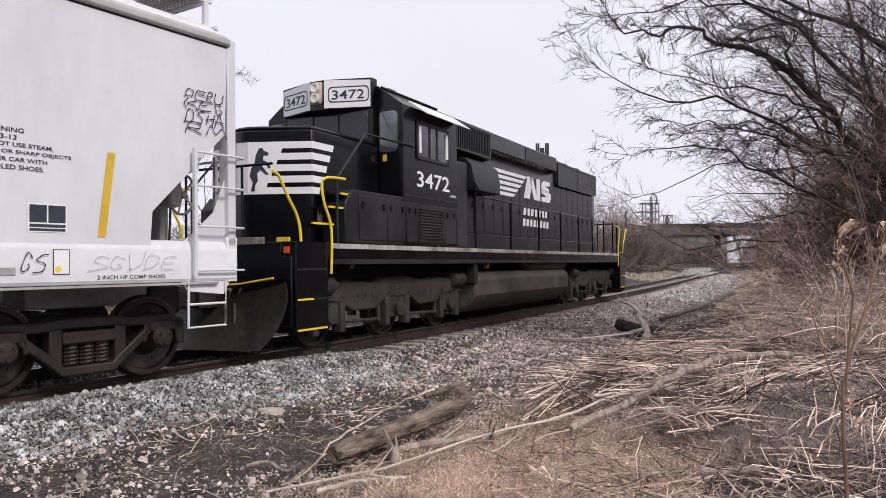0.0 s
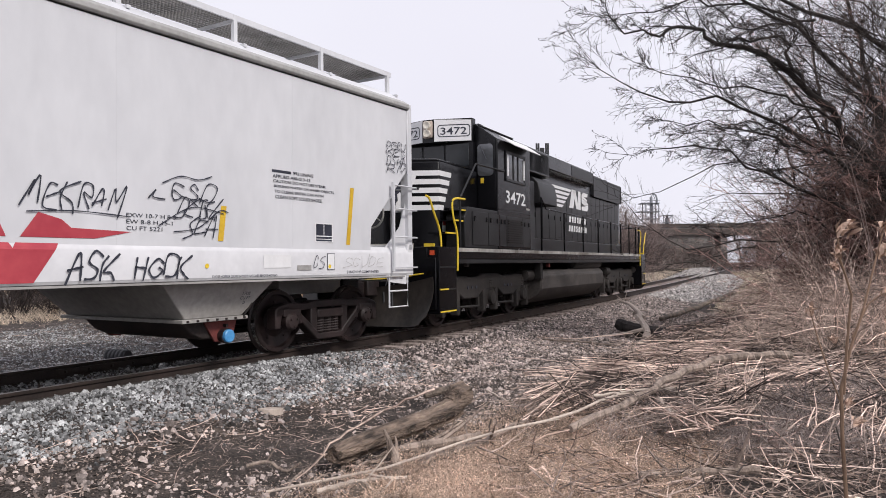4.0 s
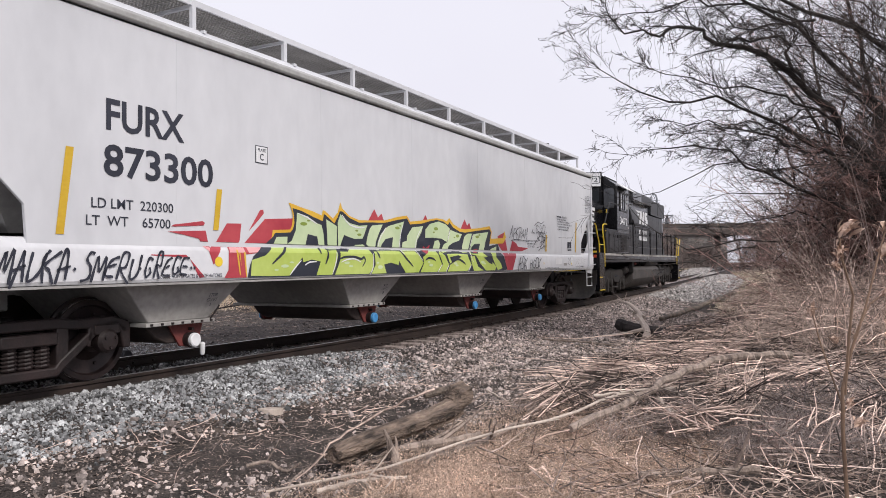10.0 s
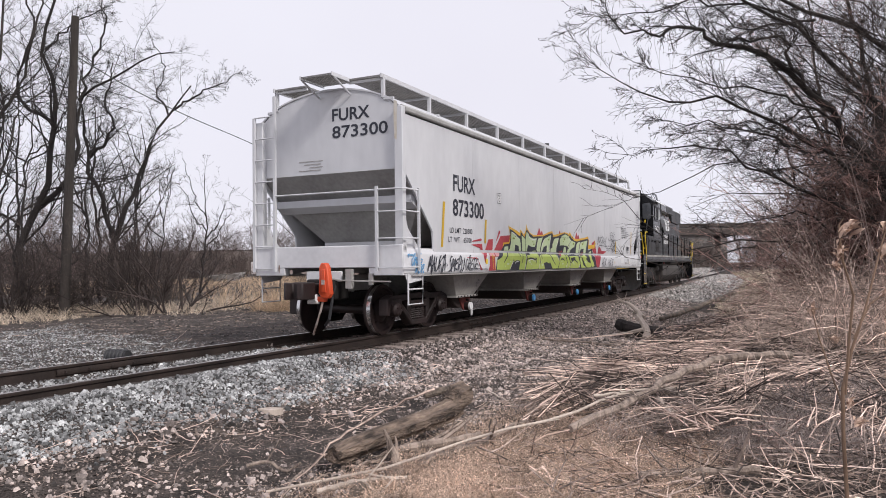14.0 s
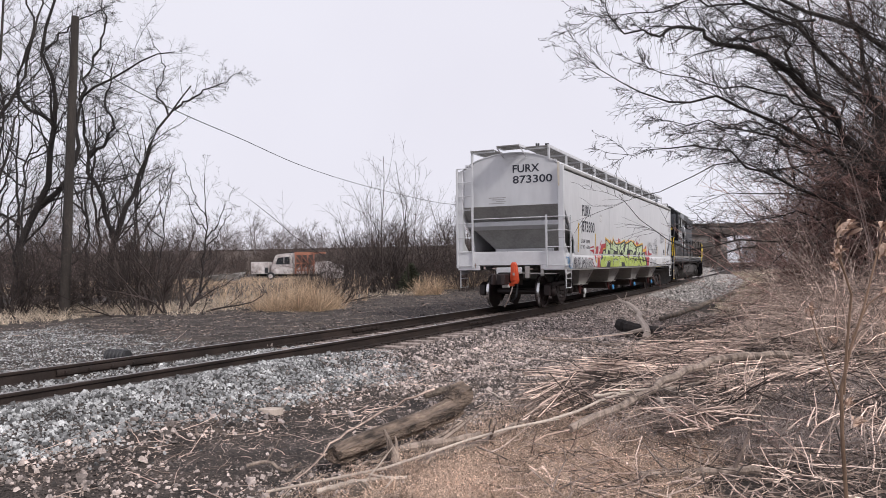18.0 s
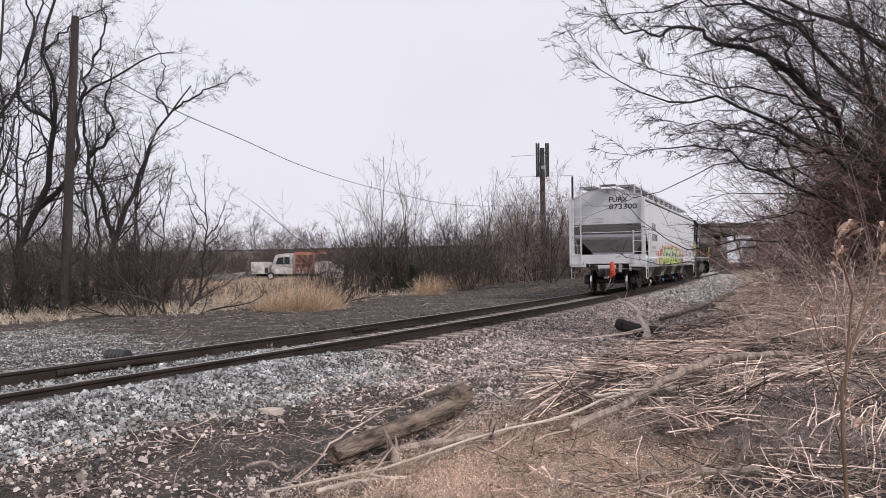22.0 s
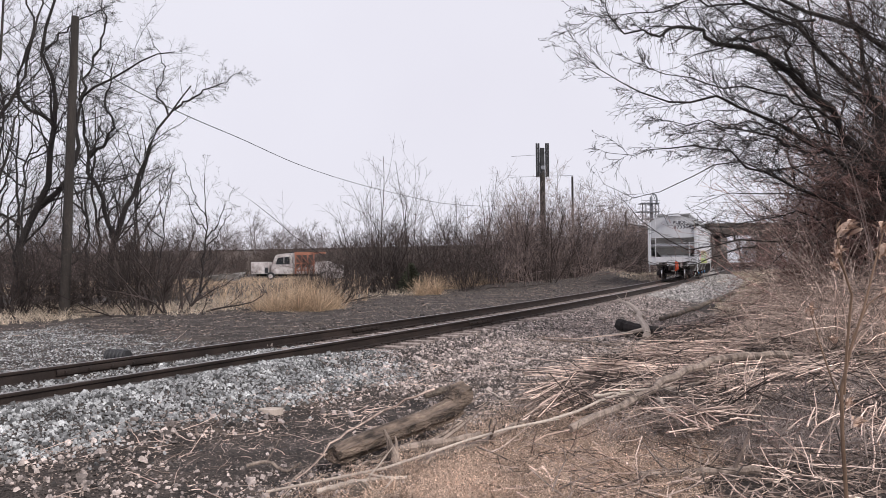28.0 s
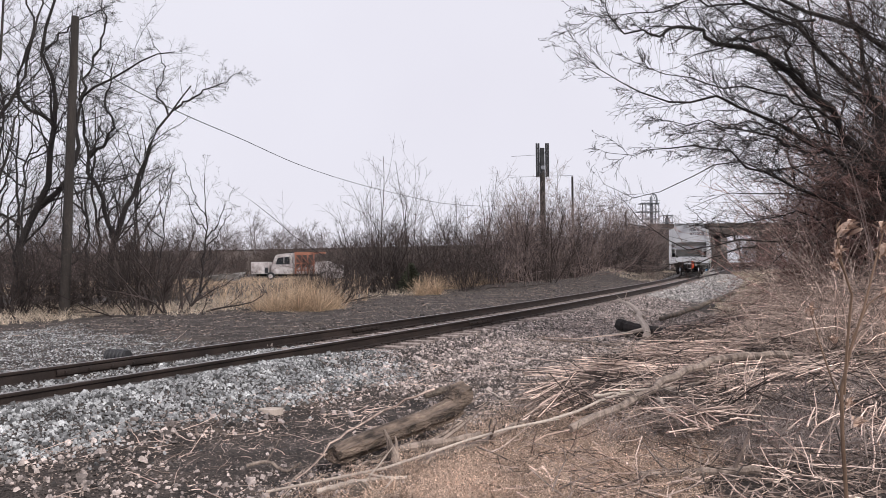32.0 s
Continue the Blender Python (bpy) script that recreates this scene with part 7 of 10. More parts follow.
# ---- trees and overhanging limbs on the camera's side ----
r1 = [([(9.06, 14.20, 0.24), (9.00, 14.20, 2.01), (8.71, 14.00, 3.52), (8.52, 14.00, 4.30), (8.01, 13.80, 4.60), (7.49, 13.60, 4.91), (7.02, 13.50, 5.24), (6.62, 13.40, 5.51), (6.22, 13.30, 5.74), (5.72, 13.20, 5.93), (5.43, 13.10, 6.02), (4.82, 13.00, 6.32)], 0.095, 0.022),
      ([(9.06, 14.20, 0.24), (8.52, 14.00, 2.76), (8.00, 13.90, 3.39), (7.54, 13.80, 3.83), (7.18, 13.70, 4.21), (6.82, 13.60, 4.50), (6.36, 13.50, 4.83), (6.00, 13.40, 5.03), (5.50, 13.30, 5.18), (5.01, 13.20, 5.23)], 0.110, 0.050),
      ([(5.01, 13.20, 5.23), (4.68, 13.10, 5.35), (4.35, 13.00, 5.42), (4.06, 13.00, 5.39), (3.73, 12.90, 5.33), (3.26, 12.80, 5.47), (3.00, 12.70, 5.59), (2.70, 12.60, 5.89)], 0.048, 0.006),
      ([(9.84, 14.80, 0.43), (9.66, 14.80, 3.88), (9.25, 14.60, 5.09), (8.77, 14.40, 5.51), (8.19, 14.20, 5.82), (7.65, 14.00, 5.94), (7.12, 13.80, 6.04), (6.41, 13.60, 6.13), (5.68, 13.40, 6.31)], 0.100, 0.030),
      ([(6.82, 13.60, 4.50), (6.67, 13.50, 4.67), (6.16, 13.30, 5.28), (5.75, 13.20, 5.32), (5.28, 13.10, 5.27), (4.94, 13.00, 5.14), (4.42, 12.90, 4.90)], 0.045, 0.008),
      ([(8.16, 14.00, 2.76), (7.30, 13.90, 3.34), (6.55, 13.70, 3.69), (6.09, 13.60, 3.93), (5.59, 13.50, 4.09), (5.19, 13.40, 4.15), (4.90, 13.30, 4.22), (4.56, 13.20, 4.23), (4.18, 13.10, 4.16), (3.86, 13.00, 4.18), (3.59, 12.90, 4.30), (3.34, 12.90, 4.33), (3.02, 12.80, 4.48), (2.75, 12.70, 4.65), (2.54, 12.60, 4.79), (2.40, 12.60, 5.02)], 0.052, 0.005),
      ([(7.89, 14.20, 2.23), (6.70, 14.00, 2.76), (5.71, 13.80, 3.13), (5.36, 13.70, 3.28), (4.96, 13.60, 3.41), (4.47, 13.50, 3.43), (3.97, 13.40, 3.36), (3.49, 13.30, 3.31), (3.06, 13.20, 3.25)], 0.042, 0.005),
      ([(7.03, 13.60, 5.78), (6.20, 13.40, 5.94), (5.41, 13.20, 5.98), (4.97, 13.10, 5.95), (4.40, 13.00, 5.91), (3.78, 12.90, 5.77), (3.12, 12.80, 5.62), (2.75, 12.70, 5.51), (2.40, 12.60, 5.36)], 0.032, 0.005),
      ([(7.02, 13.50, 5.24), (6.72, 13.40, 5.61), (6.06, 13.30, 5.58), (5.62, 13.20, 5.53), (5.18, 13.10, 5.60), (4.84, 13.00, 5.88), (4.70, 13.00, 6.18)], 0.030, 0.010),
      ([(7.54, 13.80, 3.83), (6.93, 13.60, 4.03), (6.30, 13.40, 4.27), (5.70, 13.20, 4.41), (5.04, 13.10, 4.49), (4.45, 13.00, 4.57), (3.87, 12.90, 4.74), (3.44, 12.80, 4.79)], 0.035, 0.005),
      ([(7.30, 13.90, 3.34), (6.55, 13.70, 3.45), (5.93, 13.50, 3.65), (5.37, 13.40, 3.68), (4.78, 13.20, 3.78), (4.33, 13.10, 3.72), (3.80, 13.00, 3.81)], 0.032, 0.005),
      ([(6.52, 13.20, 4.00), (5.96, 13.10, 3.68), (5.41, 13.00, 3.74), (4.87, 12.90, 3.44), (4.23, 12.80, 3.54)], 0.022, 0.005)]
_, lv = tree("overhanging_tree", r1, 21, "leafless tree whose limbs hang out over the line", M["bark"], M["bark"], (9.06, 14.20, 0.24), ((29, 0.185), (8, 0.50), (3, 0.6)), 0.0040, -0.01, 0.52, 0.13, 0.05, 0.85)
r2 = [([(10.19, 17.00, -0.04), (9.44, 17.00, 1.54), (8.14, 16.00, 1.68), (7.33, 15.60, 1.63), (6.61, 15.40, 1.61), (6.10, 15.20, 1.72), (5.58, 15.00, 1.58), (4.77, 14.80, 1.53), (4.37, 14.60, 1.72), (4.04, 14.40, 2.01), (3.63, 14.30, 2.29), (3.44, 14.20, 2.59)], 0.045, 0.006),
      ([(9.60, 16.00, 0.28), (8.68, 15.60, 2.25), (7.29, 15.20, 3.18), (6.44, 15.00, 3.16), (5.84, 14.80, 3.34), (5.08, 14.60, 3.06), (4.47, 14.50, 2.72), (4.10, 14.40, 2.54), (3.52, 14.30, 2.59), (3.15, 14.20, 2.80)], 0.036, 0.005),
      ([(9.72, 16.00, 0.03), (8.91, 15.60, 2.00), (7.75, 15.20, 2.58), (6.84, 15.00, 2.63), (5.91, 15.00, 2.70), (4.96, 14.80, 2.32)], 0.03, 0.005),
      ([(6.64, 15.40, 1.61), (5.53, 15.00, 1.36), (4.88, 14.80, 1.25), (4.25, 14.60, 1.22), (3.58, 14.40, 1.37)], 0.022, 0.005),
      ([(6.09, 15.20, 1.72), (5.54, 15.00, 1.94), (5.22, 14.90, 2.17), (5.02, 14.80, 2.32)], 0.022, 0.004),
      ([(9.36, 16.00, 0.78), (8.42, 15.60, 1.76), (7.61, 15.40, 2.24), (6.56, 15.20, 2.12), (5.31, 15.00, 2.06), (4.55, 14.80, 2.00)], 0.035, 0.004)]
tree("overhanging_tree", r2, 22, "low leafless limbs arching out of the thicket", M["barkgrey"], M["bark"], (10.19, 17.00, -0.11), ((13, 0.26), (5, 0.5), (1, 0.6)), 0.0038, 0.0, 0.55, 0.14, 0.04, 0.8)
rx = random.Random(17)
more = []
for i in range(52):
    a = Vector((10.2 + rx.uniform(-0.4, 2.0), 15.0 + rx.uniform(-1.5, 2.5), rx.uniform(0.2, 4.6)))
    b = Vector((rx.uniform(5.9, 9.8), 13.2 + rx.uniform(-1.5, 3.0), max(a.z, 2.2) + rx.uniform(0.3, 4.0)))
    m = a.lerp(b, 0.5) + Vector((rx.uniform(0, 0.8), 0, rx.uniform(0.2, 1.0)))
    more.append(([tuple(a), tuple(a.lerp(m, 0.5) + Vector((0.15, 0, 0.2))), tuple(m), tuple(m.lerp(b, 0.5) + Vector((0, 0, 0.12))), tuple(b)], rx.uniform(0.016, 0.034), 0.006))
tree("bare_tree", more, 24, "sheaf of thin dark limbs leaning out of the thicket", M["bark"], M["darktwig"], (10.6, 15.0, -0.3), ((14, 0.38), (8, 0.5), (2, 0.6)), 0.0042, 0.0, 0.55, 0.14, 0.06)
low = []
for i in range(18):
    a = Vector((9.6 + rx.uniform(-0.6, 1.6), 15.5 + rx.uniform(-1.5, 2.0), rx.uniform(0.4, 2.4)))
    b = Vector((rx.uniform(6.5, 8.2), 14.0 + rx.uniform(-1.2, 2.2), rx.uniform(2.4, 4.0)))
    m = a.lerp(b, 0.5) + Vector((rx.uniform(0, 0.6), 0, rx.uniform(0.1, 0.7)))
    low.append(([tuple(a), tuple(a.lerp(m, 0.5) + Vector((0.1, 0, 0.12))), tuple(m), tuple(m.lerp(b, 0.5)), tuple(b)], rx.uniform(0.012, 0.026), 0.005))
tree("bare_tree", low, 26, "sheaf of reddish stems reaching out of the thicket", M["redtwig"], M["redtwig"], (9.8, 15.5, -0.3), ((10, 0.36), (6, 0.48), (3, 0.5)), 0.0044, 0.02, 0.65, 0.14, 0.04)
r3 = [([(11.39, 20.00, 0.35), (10.97, 20.00, 2.53), (10.70, 20.00, 4.56), (10.28, 20.00, 6.59), (10.16, 20.00, 8.48)], 0.06, 0.022),
      ([(10.77, 20.00, 4.09), (9.75, 19.60, 5.57), (8.76, 19.40, 6.60), (7.86, 19.00, 7.69)], 0.048, 0.012),
      ([(10.83, 20.00, 3.31), (9.32, 19.40, 4.32), (8.10, 19.00, 4.71), (6.92, 18.60, 4.86)], 0.036, 0.010),
      ([(10.65, 21.00, -0.00), (10.53, 21.00, 2.28), (10.08, 21.00, 3.91), (9.95, 21.00, 5.55)], 0.054, 0.012),
      ([(10.60, 16.00, 0.76), (9.67, 16.00, 3.26), (9.46, 16.00, 5.14), (9.00, 16.00, 7.03)], 0.078, 0.030)]
tree("bare_tree", r3, 23, "leafless tree in the roadside thicket", M["bark"], M["redtwig"], (11.39, 20.00, 0.32), ((17, 0.34), (7, 0.46), (5, 0.5)), 0.0044, 0.02, 0.6)


# seed clusters and dangling strands on the outer twigs
def hanging_bits():
    rng = np.random.RandomState(31)
    tips = lv[2][0][:, -1]
    tips = tips[(tips[:, 0] < 5.2) & (tips[:, 2] > 2.6)]
    pick = tips[rng.choice(len(tips), min(420, len(tips)), False)]
    n = len(pick)
    c = pick + rng.normal(0, 0.02, (n, 3)) - np.array([0, 0, 0.02])
    L = rng.uniform(0.02, 0.05, n)
    P, R = shoots(rng, c, np.tile([0.2, 0, -1.0], (n, 1)), L, np.full(n, 0.007), 3, 0.2, 0, 0.4)
    a = tips[rng.choice(len(tips), 26, False)]
    Q, S = shoots(rng, a, np.tile([0.0, 0, -1.0], (26, 1)), rng.uniform(0.3, 1.3, 26), np.full(26, 0.0022), 8, 0.12, -0.2, 0.8)
    v, f = tubes([(P, R), (Q, S)], (4, 3))
    tagged(new("seed_cluster", fast_mesh("seed_cluster", v, f, M["twig"])), "shrivelled seed clusters and strands hanging from twigs", "seeds", kind="stuff")


hanging_bits()

# ---- shrubs ----
SH = [shrub_mesh("shrub", 40 + k, 14, 4.0, M["darktwig"], 0.62, ((9, 0.46), (5, 0.5)), 0.024, 0.0062, 0.06, 0.03) for k in range(4)]
FH = [shrub_mesh("shrub", 45 + k, 12, 4.0, M["twig"], 0.45, ((7, 0.48), (2, 0.5)), 0.022, 0.012) for k in range(3)]
RS = [shrub_mesh("shrub", 50 + k, (20, 20, 12, 20)[k], 4.0, M[("redtwig", "stickmix", "hedgetwig", "redtwig")[k]], 0.38, ((7, 0.42), (2, 0.5)), 0.015, 0.0055, 0.03, 0.06) for k in range(4)]
TS = [shrub_mesh("shrub", 60 + k, 7, 9.0, M["darktwig"], 0.55, ((10, 0.42), (6, 0.42)), 0.046, 0.0080, 0.03, 0.0, 0.07, 0.66) for k in range(3)]
rr = random.Random(5)


def spot(x, y, h, ref=4.0):
    return (x, y, h, ref)


# clearing edge across the line
near_spots = []
for (x, y), h in (((-11.66, 28.81), 3.6), ((-10.62, 28.99), 3.2), ((-14.05, 31.02), 2.6), ((-16.69, 28.55), 3.0), ((-14.63, 27.00), 2.4), ((-14.36, 29.22), 2.4), ((-17.50, 27.40), 3.4), ((-11.20, 34.03), 2.2), ((-14.85, 34.68), 3.4), ((-14.26, 37.21), 3.8), ((-18.53, 33.01), 3.2), ((-19.95, 33.25), 3.4), ((-18.17, 35.28), 3.0)):
    near_spots.append(spot(x, y, h))
for i in range(14):
    q = rr.uniform(-16, 8)
    sx, sy, _, _ = track(4 + q, -17.5 - rr.uniform(0, 9) + 0.25 * min(q, 0))
    near_spots.append(spot(float(sx), float(sy), rr.uniform(2.0, 3.8)))
for i in range(14):
    bx, d = rr.uniform(-30, 400), rr.uniform(27, 36)
    if bx > 330 and d < 30:
        continue
    near_spots.append(spot((bx - 784) / 1288 * d, d, rr.uniform(1.2, 2.8)))
place_shrubs(SH, near_spots[::3], "leafless many-stemmed brown shrub", "shrubs by the clearing")
VS = [shrub_mesh("shrub", 170 + k, 13, 4.0, M["darktwig"], 0.72, ((8, 0.5), (6, 0.45), (3, 0.5)), 0.035, 0.006, 0.05, 0.02, 0.2) for k in range(2)]
place_shrubs(VS, [spot(x, y, h) for (x, y), h in (((-11.51, 27.79), 4.6), ((-10.10, 27.58), 4.2), ((-13.20, 29.39), 3.4), ((-14.69, 30.36), 3.6), ((-15.88, 27.17), 3.8), ((-15.13, 28.32), 3.4), ((-4.53, 47.69), 4.2), ((-3.34, 45.51), 5.0), ((-2.51, 47.16), 4.4), ((-1.69, 51.16), 4.6), ((-5.61, 50.04), 3.4), ((-0.12, 55.72), 4.2))], "wide dark leafless shrub with arching stems", "shrubs by the clearing", "wide_shrub")
# the tall thin clumps in the middle distance
place_shrubs(TS, [spot(x, y, h, 9.0) for (x, y), h in (((-3.30, 44.40), 8.6), ((-3.9, 45.2), 7.0), ((-2.3, 44.8), 7.6), ((-5.3, 46.5), 5.6), ((-0.4, 47.5), 5.6), ((1.45, 50.5), 7.8), ((0.8, 52.0), 6.4), ((3.2, 53.0), 5.4), ((4.6, 57.0), 5.8), ((6.3, 60.0), 6.4))], "tall slender leafless clump with many stems", "clumps along the line", "tall_shrub")
# the hedge running along the far side
hedge = []
for i in range(95):
    px_x = rr.uniform(0, 1)
    sx, sy, _, _ = track(27 + px_x * 85, -13.0 + rr.uniform(-11, 1.5) + 3.5 * px_x)
    hedge.append(spot(float(sx), float(sy), rr.uniform(2.8, 5.0)))
place_shrubs(FH, hedge, "leafless brown hedge shrub", "hedge along the line")
place_shrubs(TS, [spot(float(track(q, -w)[0]), float(track(q, -w)[1]), h, 9.0) for q, w, h in ((50, 20, 8.0), (56, 17, 9.5), (60, 22, 10), (64, 18, 9.5), (68, 16, 9), (72, 20, 10), (78, 15, 8.5), (84, 17, 8), (90, 14, 8))], "tall slender leafless clump with many stems", "clumps along the line", "tall_shrub")
DH = [shrub_mesh("shrub", 160 + k, 9, 7.0, M["darktwig"], 0.40, ((9, 0.40), (4, 0.46)), 0.040, 0.0095, 0.06, 0.0, 0.06, 0.58) for k in range(2)]
HR = [shrub_mesh("shrub", 150 + k, 11, 7.0, M["hedgetwig"], 0.42, ((10, 0.40), (7, 0.44)), 0.026, 0.0085, 0.04, 0.0, 0.13, 0.8) for k in range(3)]
tops = ((770, 445), (800, 425), (850, 405), (880, 380), (905, 330), (950, 300), (1000, 305), (1050, 330), (1085, 360), (1120, 405), (1160, 425), (1215, 435))
hr = []
for i in range(110):
    bx = 760 + 440 * (i + rr.random()) / 110
    d = rr.uniform(48, 70) + 0.08 * max(bx - 900, 0)
    up = np.interp(bx, [a for a, _ in tops], [b for _, b in tops])
    if float(on_track([(bx - 784) / 1288 * d], [d])[1][0]) > -7.5 - 0.02 * d or i % 3 == 2 or 700 < bx < 870 and i % 4:
        continue
    hr.append(spot((bx - 784) / 1288 * d, d, max(2.4, (469 - up) / 1288 * d * rr.uniform(0.62, 1.0) + 1.6), 7.0))
place_shrubs(DH, hr[1::3], "tall dark leafless hedge shrub", "tall hedge", "hedge_shrub")
hr = [h for i, h in enumerate(hr) if i % 3 != 1]
place_shrubs(HR, hr, "tall pinkish-brown leafless hedge shrub", "tall hedge", "hedge_shrub")
row = []
for i in range(34):
    q = 24 + 70 * (i + rr.random()) / 34
    sx, sy, _, _ = track(q, -10.8 - 0.012 * q - rr.uniform(0, 2.4))
    row.append(spot(float(sx), float(sy), rr.uniform(2.0, 4.4)))
place_shrubs(SH, row, "dark leafless shrub in front of the hedge", "front of the hedge")
back = []
for i in range(120):
    a, d = rr.uniform(-0.62, 0.30), rr.uniform(112, 150)
    back.append(spot(d * math.tan(a), d, rr.uniform(4.2, 7.2)))
for i in range(70):
    a, d = rr.uniform(-0.56, -0.08), rr.uniform(118, 165)
    back.append(spot(d * math.tan(a), d, rr.uniform(5.0, 7.6)))
place_shrubs(FH, back, "leafless brown hedge shrub", "far hedge")
low_hedge = []
for i in range(40):
    bx, d = 1080 + 120 * (i + rr.random()) / 40, rr.uniform(84, 128)
    if float(on_track([(bx - 784) / 1288 * d], [d])[1][0]) > -6.5:
        continue
    low_hedge.append(spot((bx - 784) / 1288 * d, d, (469 - rr.uniform(400, 440)) / 1288 * d + 1.7))
place_shrubs(SH, low_hedge, "dark leafless shrub at the end of the hedge", "end of the hedge")
end_row = []
for i in range(26):
    bx, d = 1070 + 110 * (i + rr.random()) / 26, rr.uniform(86, 126)
    if float(on_track([(bx - 784) / 1288 * d], [d])[1][0]) < -6.5:
        end_row.append(spot((bx - 784) / 1288 * d, d, (469 - np.interp(bx, (1070, 1130, 1180), (375, 388, 405)) - rr.uniform(-25, 8)) / 1288 * d + 1.7, 7.0))
place_shrubs(HR, end_row, "tall pinkish-brown leafless hedge shrub", "end of the hedge", "hedge_shrub")
# the reddish thicket on the camera's side
thick = []
for i in range(56):
    q = 6 + 46 * rr.random() ** 1.3
    w = np.interp(q, (6, 25, 52), (9.8, 12.6, 15.5)) + rr.uniform(0, 5.0)
    sx, sy, _, _ = track(q, w)
    thick.append(spot(float(sx), float(sy), rr.uniform(3.4, 6.0)))
for i in range(36):
    bx, d = rr.uniform(1475, 1720), rr.uniform(14.0, 19)
    up = np.interp(bx, (1475, 1520, 1690), (270, 235, 180)) + rr.uniform(-25, 110)
    thick.append(spot((bx - 784) / 1288 * d, d, (469 - up) / 1288 * d + 1.7))
for i in range(10):
    bx, d = rr.uniform(1420, 1520), rr.uniform(28, 44)
    thick.append(spot((bx - 784) / 1288 * d, d, (469 - np.interp(bx, (1420, 1470, 1520), (300, 230, 190)) - rr.uniform(-20, 60)) / 1288 * d + 1.7))
BK = [shrub_mesh("shrub", 55 + k, 16, 7.0, M["darktwig"], 0.34, ((9, 0.40), (5, 0.5)), 0.030, 0.0048, 0.04) for k in range(2)]
place_shrubs(BK, [spot(float(track(q, w)[0]), float(track(q, w)[1]), h, 7.0) for q, w, h in ((10, 12.6, 6.4), (12, 12.8, 7.0), (15, 12.4, 7.2), (18, 12.9, 7.4), (22, 14.0, 7.8), (27, 14.5, 8.0))], "tall dark leafless shrub rising from the thicket", "tall shrubs in the thicket", "tall_shrub")
PS = [shrub_mesh("shrub", 65 + k, 11, 2.0, M[("stick", "cane", "stick", "stickmix")[k]], 1.0, ((5, 0.5), (2, 0.5)), 0.0085, 0.0040, 0.0, 0.16, 0.26, 0.9) for k in range(4)]
canes = []
for i in range(150):
    q = -2 + 45 * rr.random() ** 1.6
    sx, sy, _, _ = track(q, np.interp(q, (-2, 6, 20, 45), (6.6, 7.4, 8.8, 9.8)) + rr.uniform(0, 3.0))
    canes.append(spot(float(sx), float(sy), rr.uniform(0.6, 1.5), 2.0))
for i in range(140):
    bx, d = rr.uniform(1330, 1660), rr.uniform(9.5, 15.5)
    if bx < 1330 + (15 - d) * 22:
        continue
    canes.append(spot((bx - 784) / 1288 * d, d, rr.uniform(0.5, 1.1) + 1.3 * np.clip((bx - 1370) / 100, 0, 1), 2.0))
place_shrubs(PS, canes, "arching tangle of dead canes", "canes beside the line", "dead_cane_clump")
place_shrubs(BK, [spot(x, y, h, 7.0) for (x, y), h in (((-24.48, 42.43), 6.0), ((-28.49, 47.17), 8.0), ((-25.06, 50.97), 6.4), ((-20.34, 45.30), 5.4))], "dark leafless undergrowth below the trees", "undergrowth", "tall_shrub")
place_shrubs(VS, [spot((bx - 784) / 1288 * d, d, h) for bx, d, h in ((560, 34.5, 2.6), (586, 34.0, 3.0), (606, 35.0, 2.8))], "wide dark leafless shrub with arching stems", "shrubs by the clearing", "wide_shrub")
place_shrubs(HR, [spot(x, y, h, 7.0) for (x, y), h in (((-20.2, 35.5), 6.0), ((-19.1, 36.8), 5.6), ((-18.4, 34.2), 5.0), ((-21.6, 38.0), 6.4), ((-17.0, 38.4), 5.4), ((-15.4, 36.6), 4.6))], "pinkish-brown leafless undergrowth below the trees", "undergrowth", "tall_shrub")
place_shrubs(RS, thick, "tangled reddish-brown bramble shrub", "thicket beside the line", "bramble")


def far_wood():
    """Distant trees with broad, many-twigged crowns."""
    rng = np.random.RandomState(71)
    n = 230
    a, d = rng.uniform(-0.66, 0.60, n), rng.uniform(190, 380, n)
    x, y = d * np.tan(a), d
    h = rng.uniform(6.0, 10.5, n) * (0.55 + d / 420) + 3.0 * (np.abs(a + 0.27) < 0.03) + 2.0 * (np.abs(a + 0.19) < 0.04)
    start = np.stack([x, y, np.full(n, 1.0)], 1)
    cur = shoots(rng, start, np.tile([0, 0, 1.0], (n, 1)), h, np.full(n, 0.22), 6, 0.10, 0.1)
    out = [cur]
    for each, share, wide in ((10, 0.62, 0.75), (8, 0.55, 0.7), (5, 0.5, 0.7)):
        cur = sprout(rng, *cur, each, share, wide, 3, 0.18, 0.10, 0.55, 0.22, 0.028)
        out.append(cur)
    v, f = tubes(out, (5, 3, 3, 3))
    tagged(new("far_wood", fast_mesh("far_wood", v, f, M["haze"])), "distant line of bare woods, paled grey-brown for haze", "woods", kind="stuff")


# air haze is mixed into this bark colour, so the far woods look pale
M["haze"] = mat("haze_pale_wood", (0.17, 0.150, 0.152), (0.30, 0.270, 0.274), 0.9, 0, 0.05, 1, 0.0, island=0.2)
far_wood()


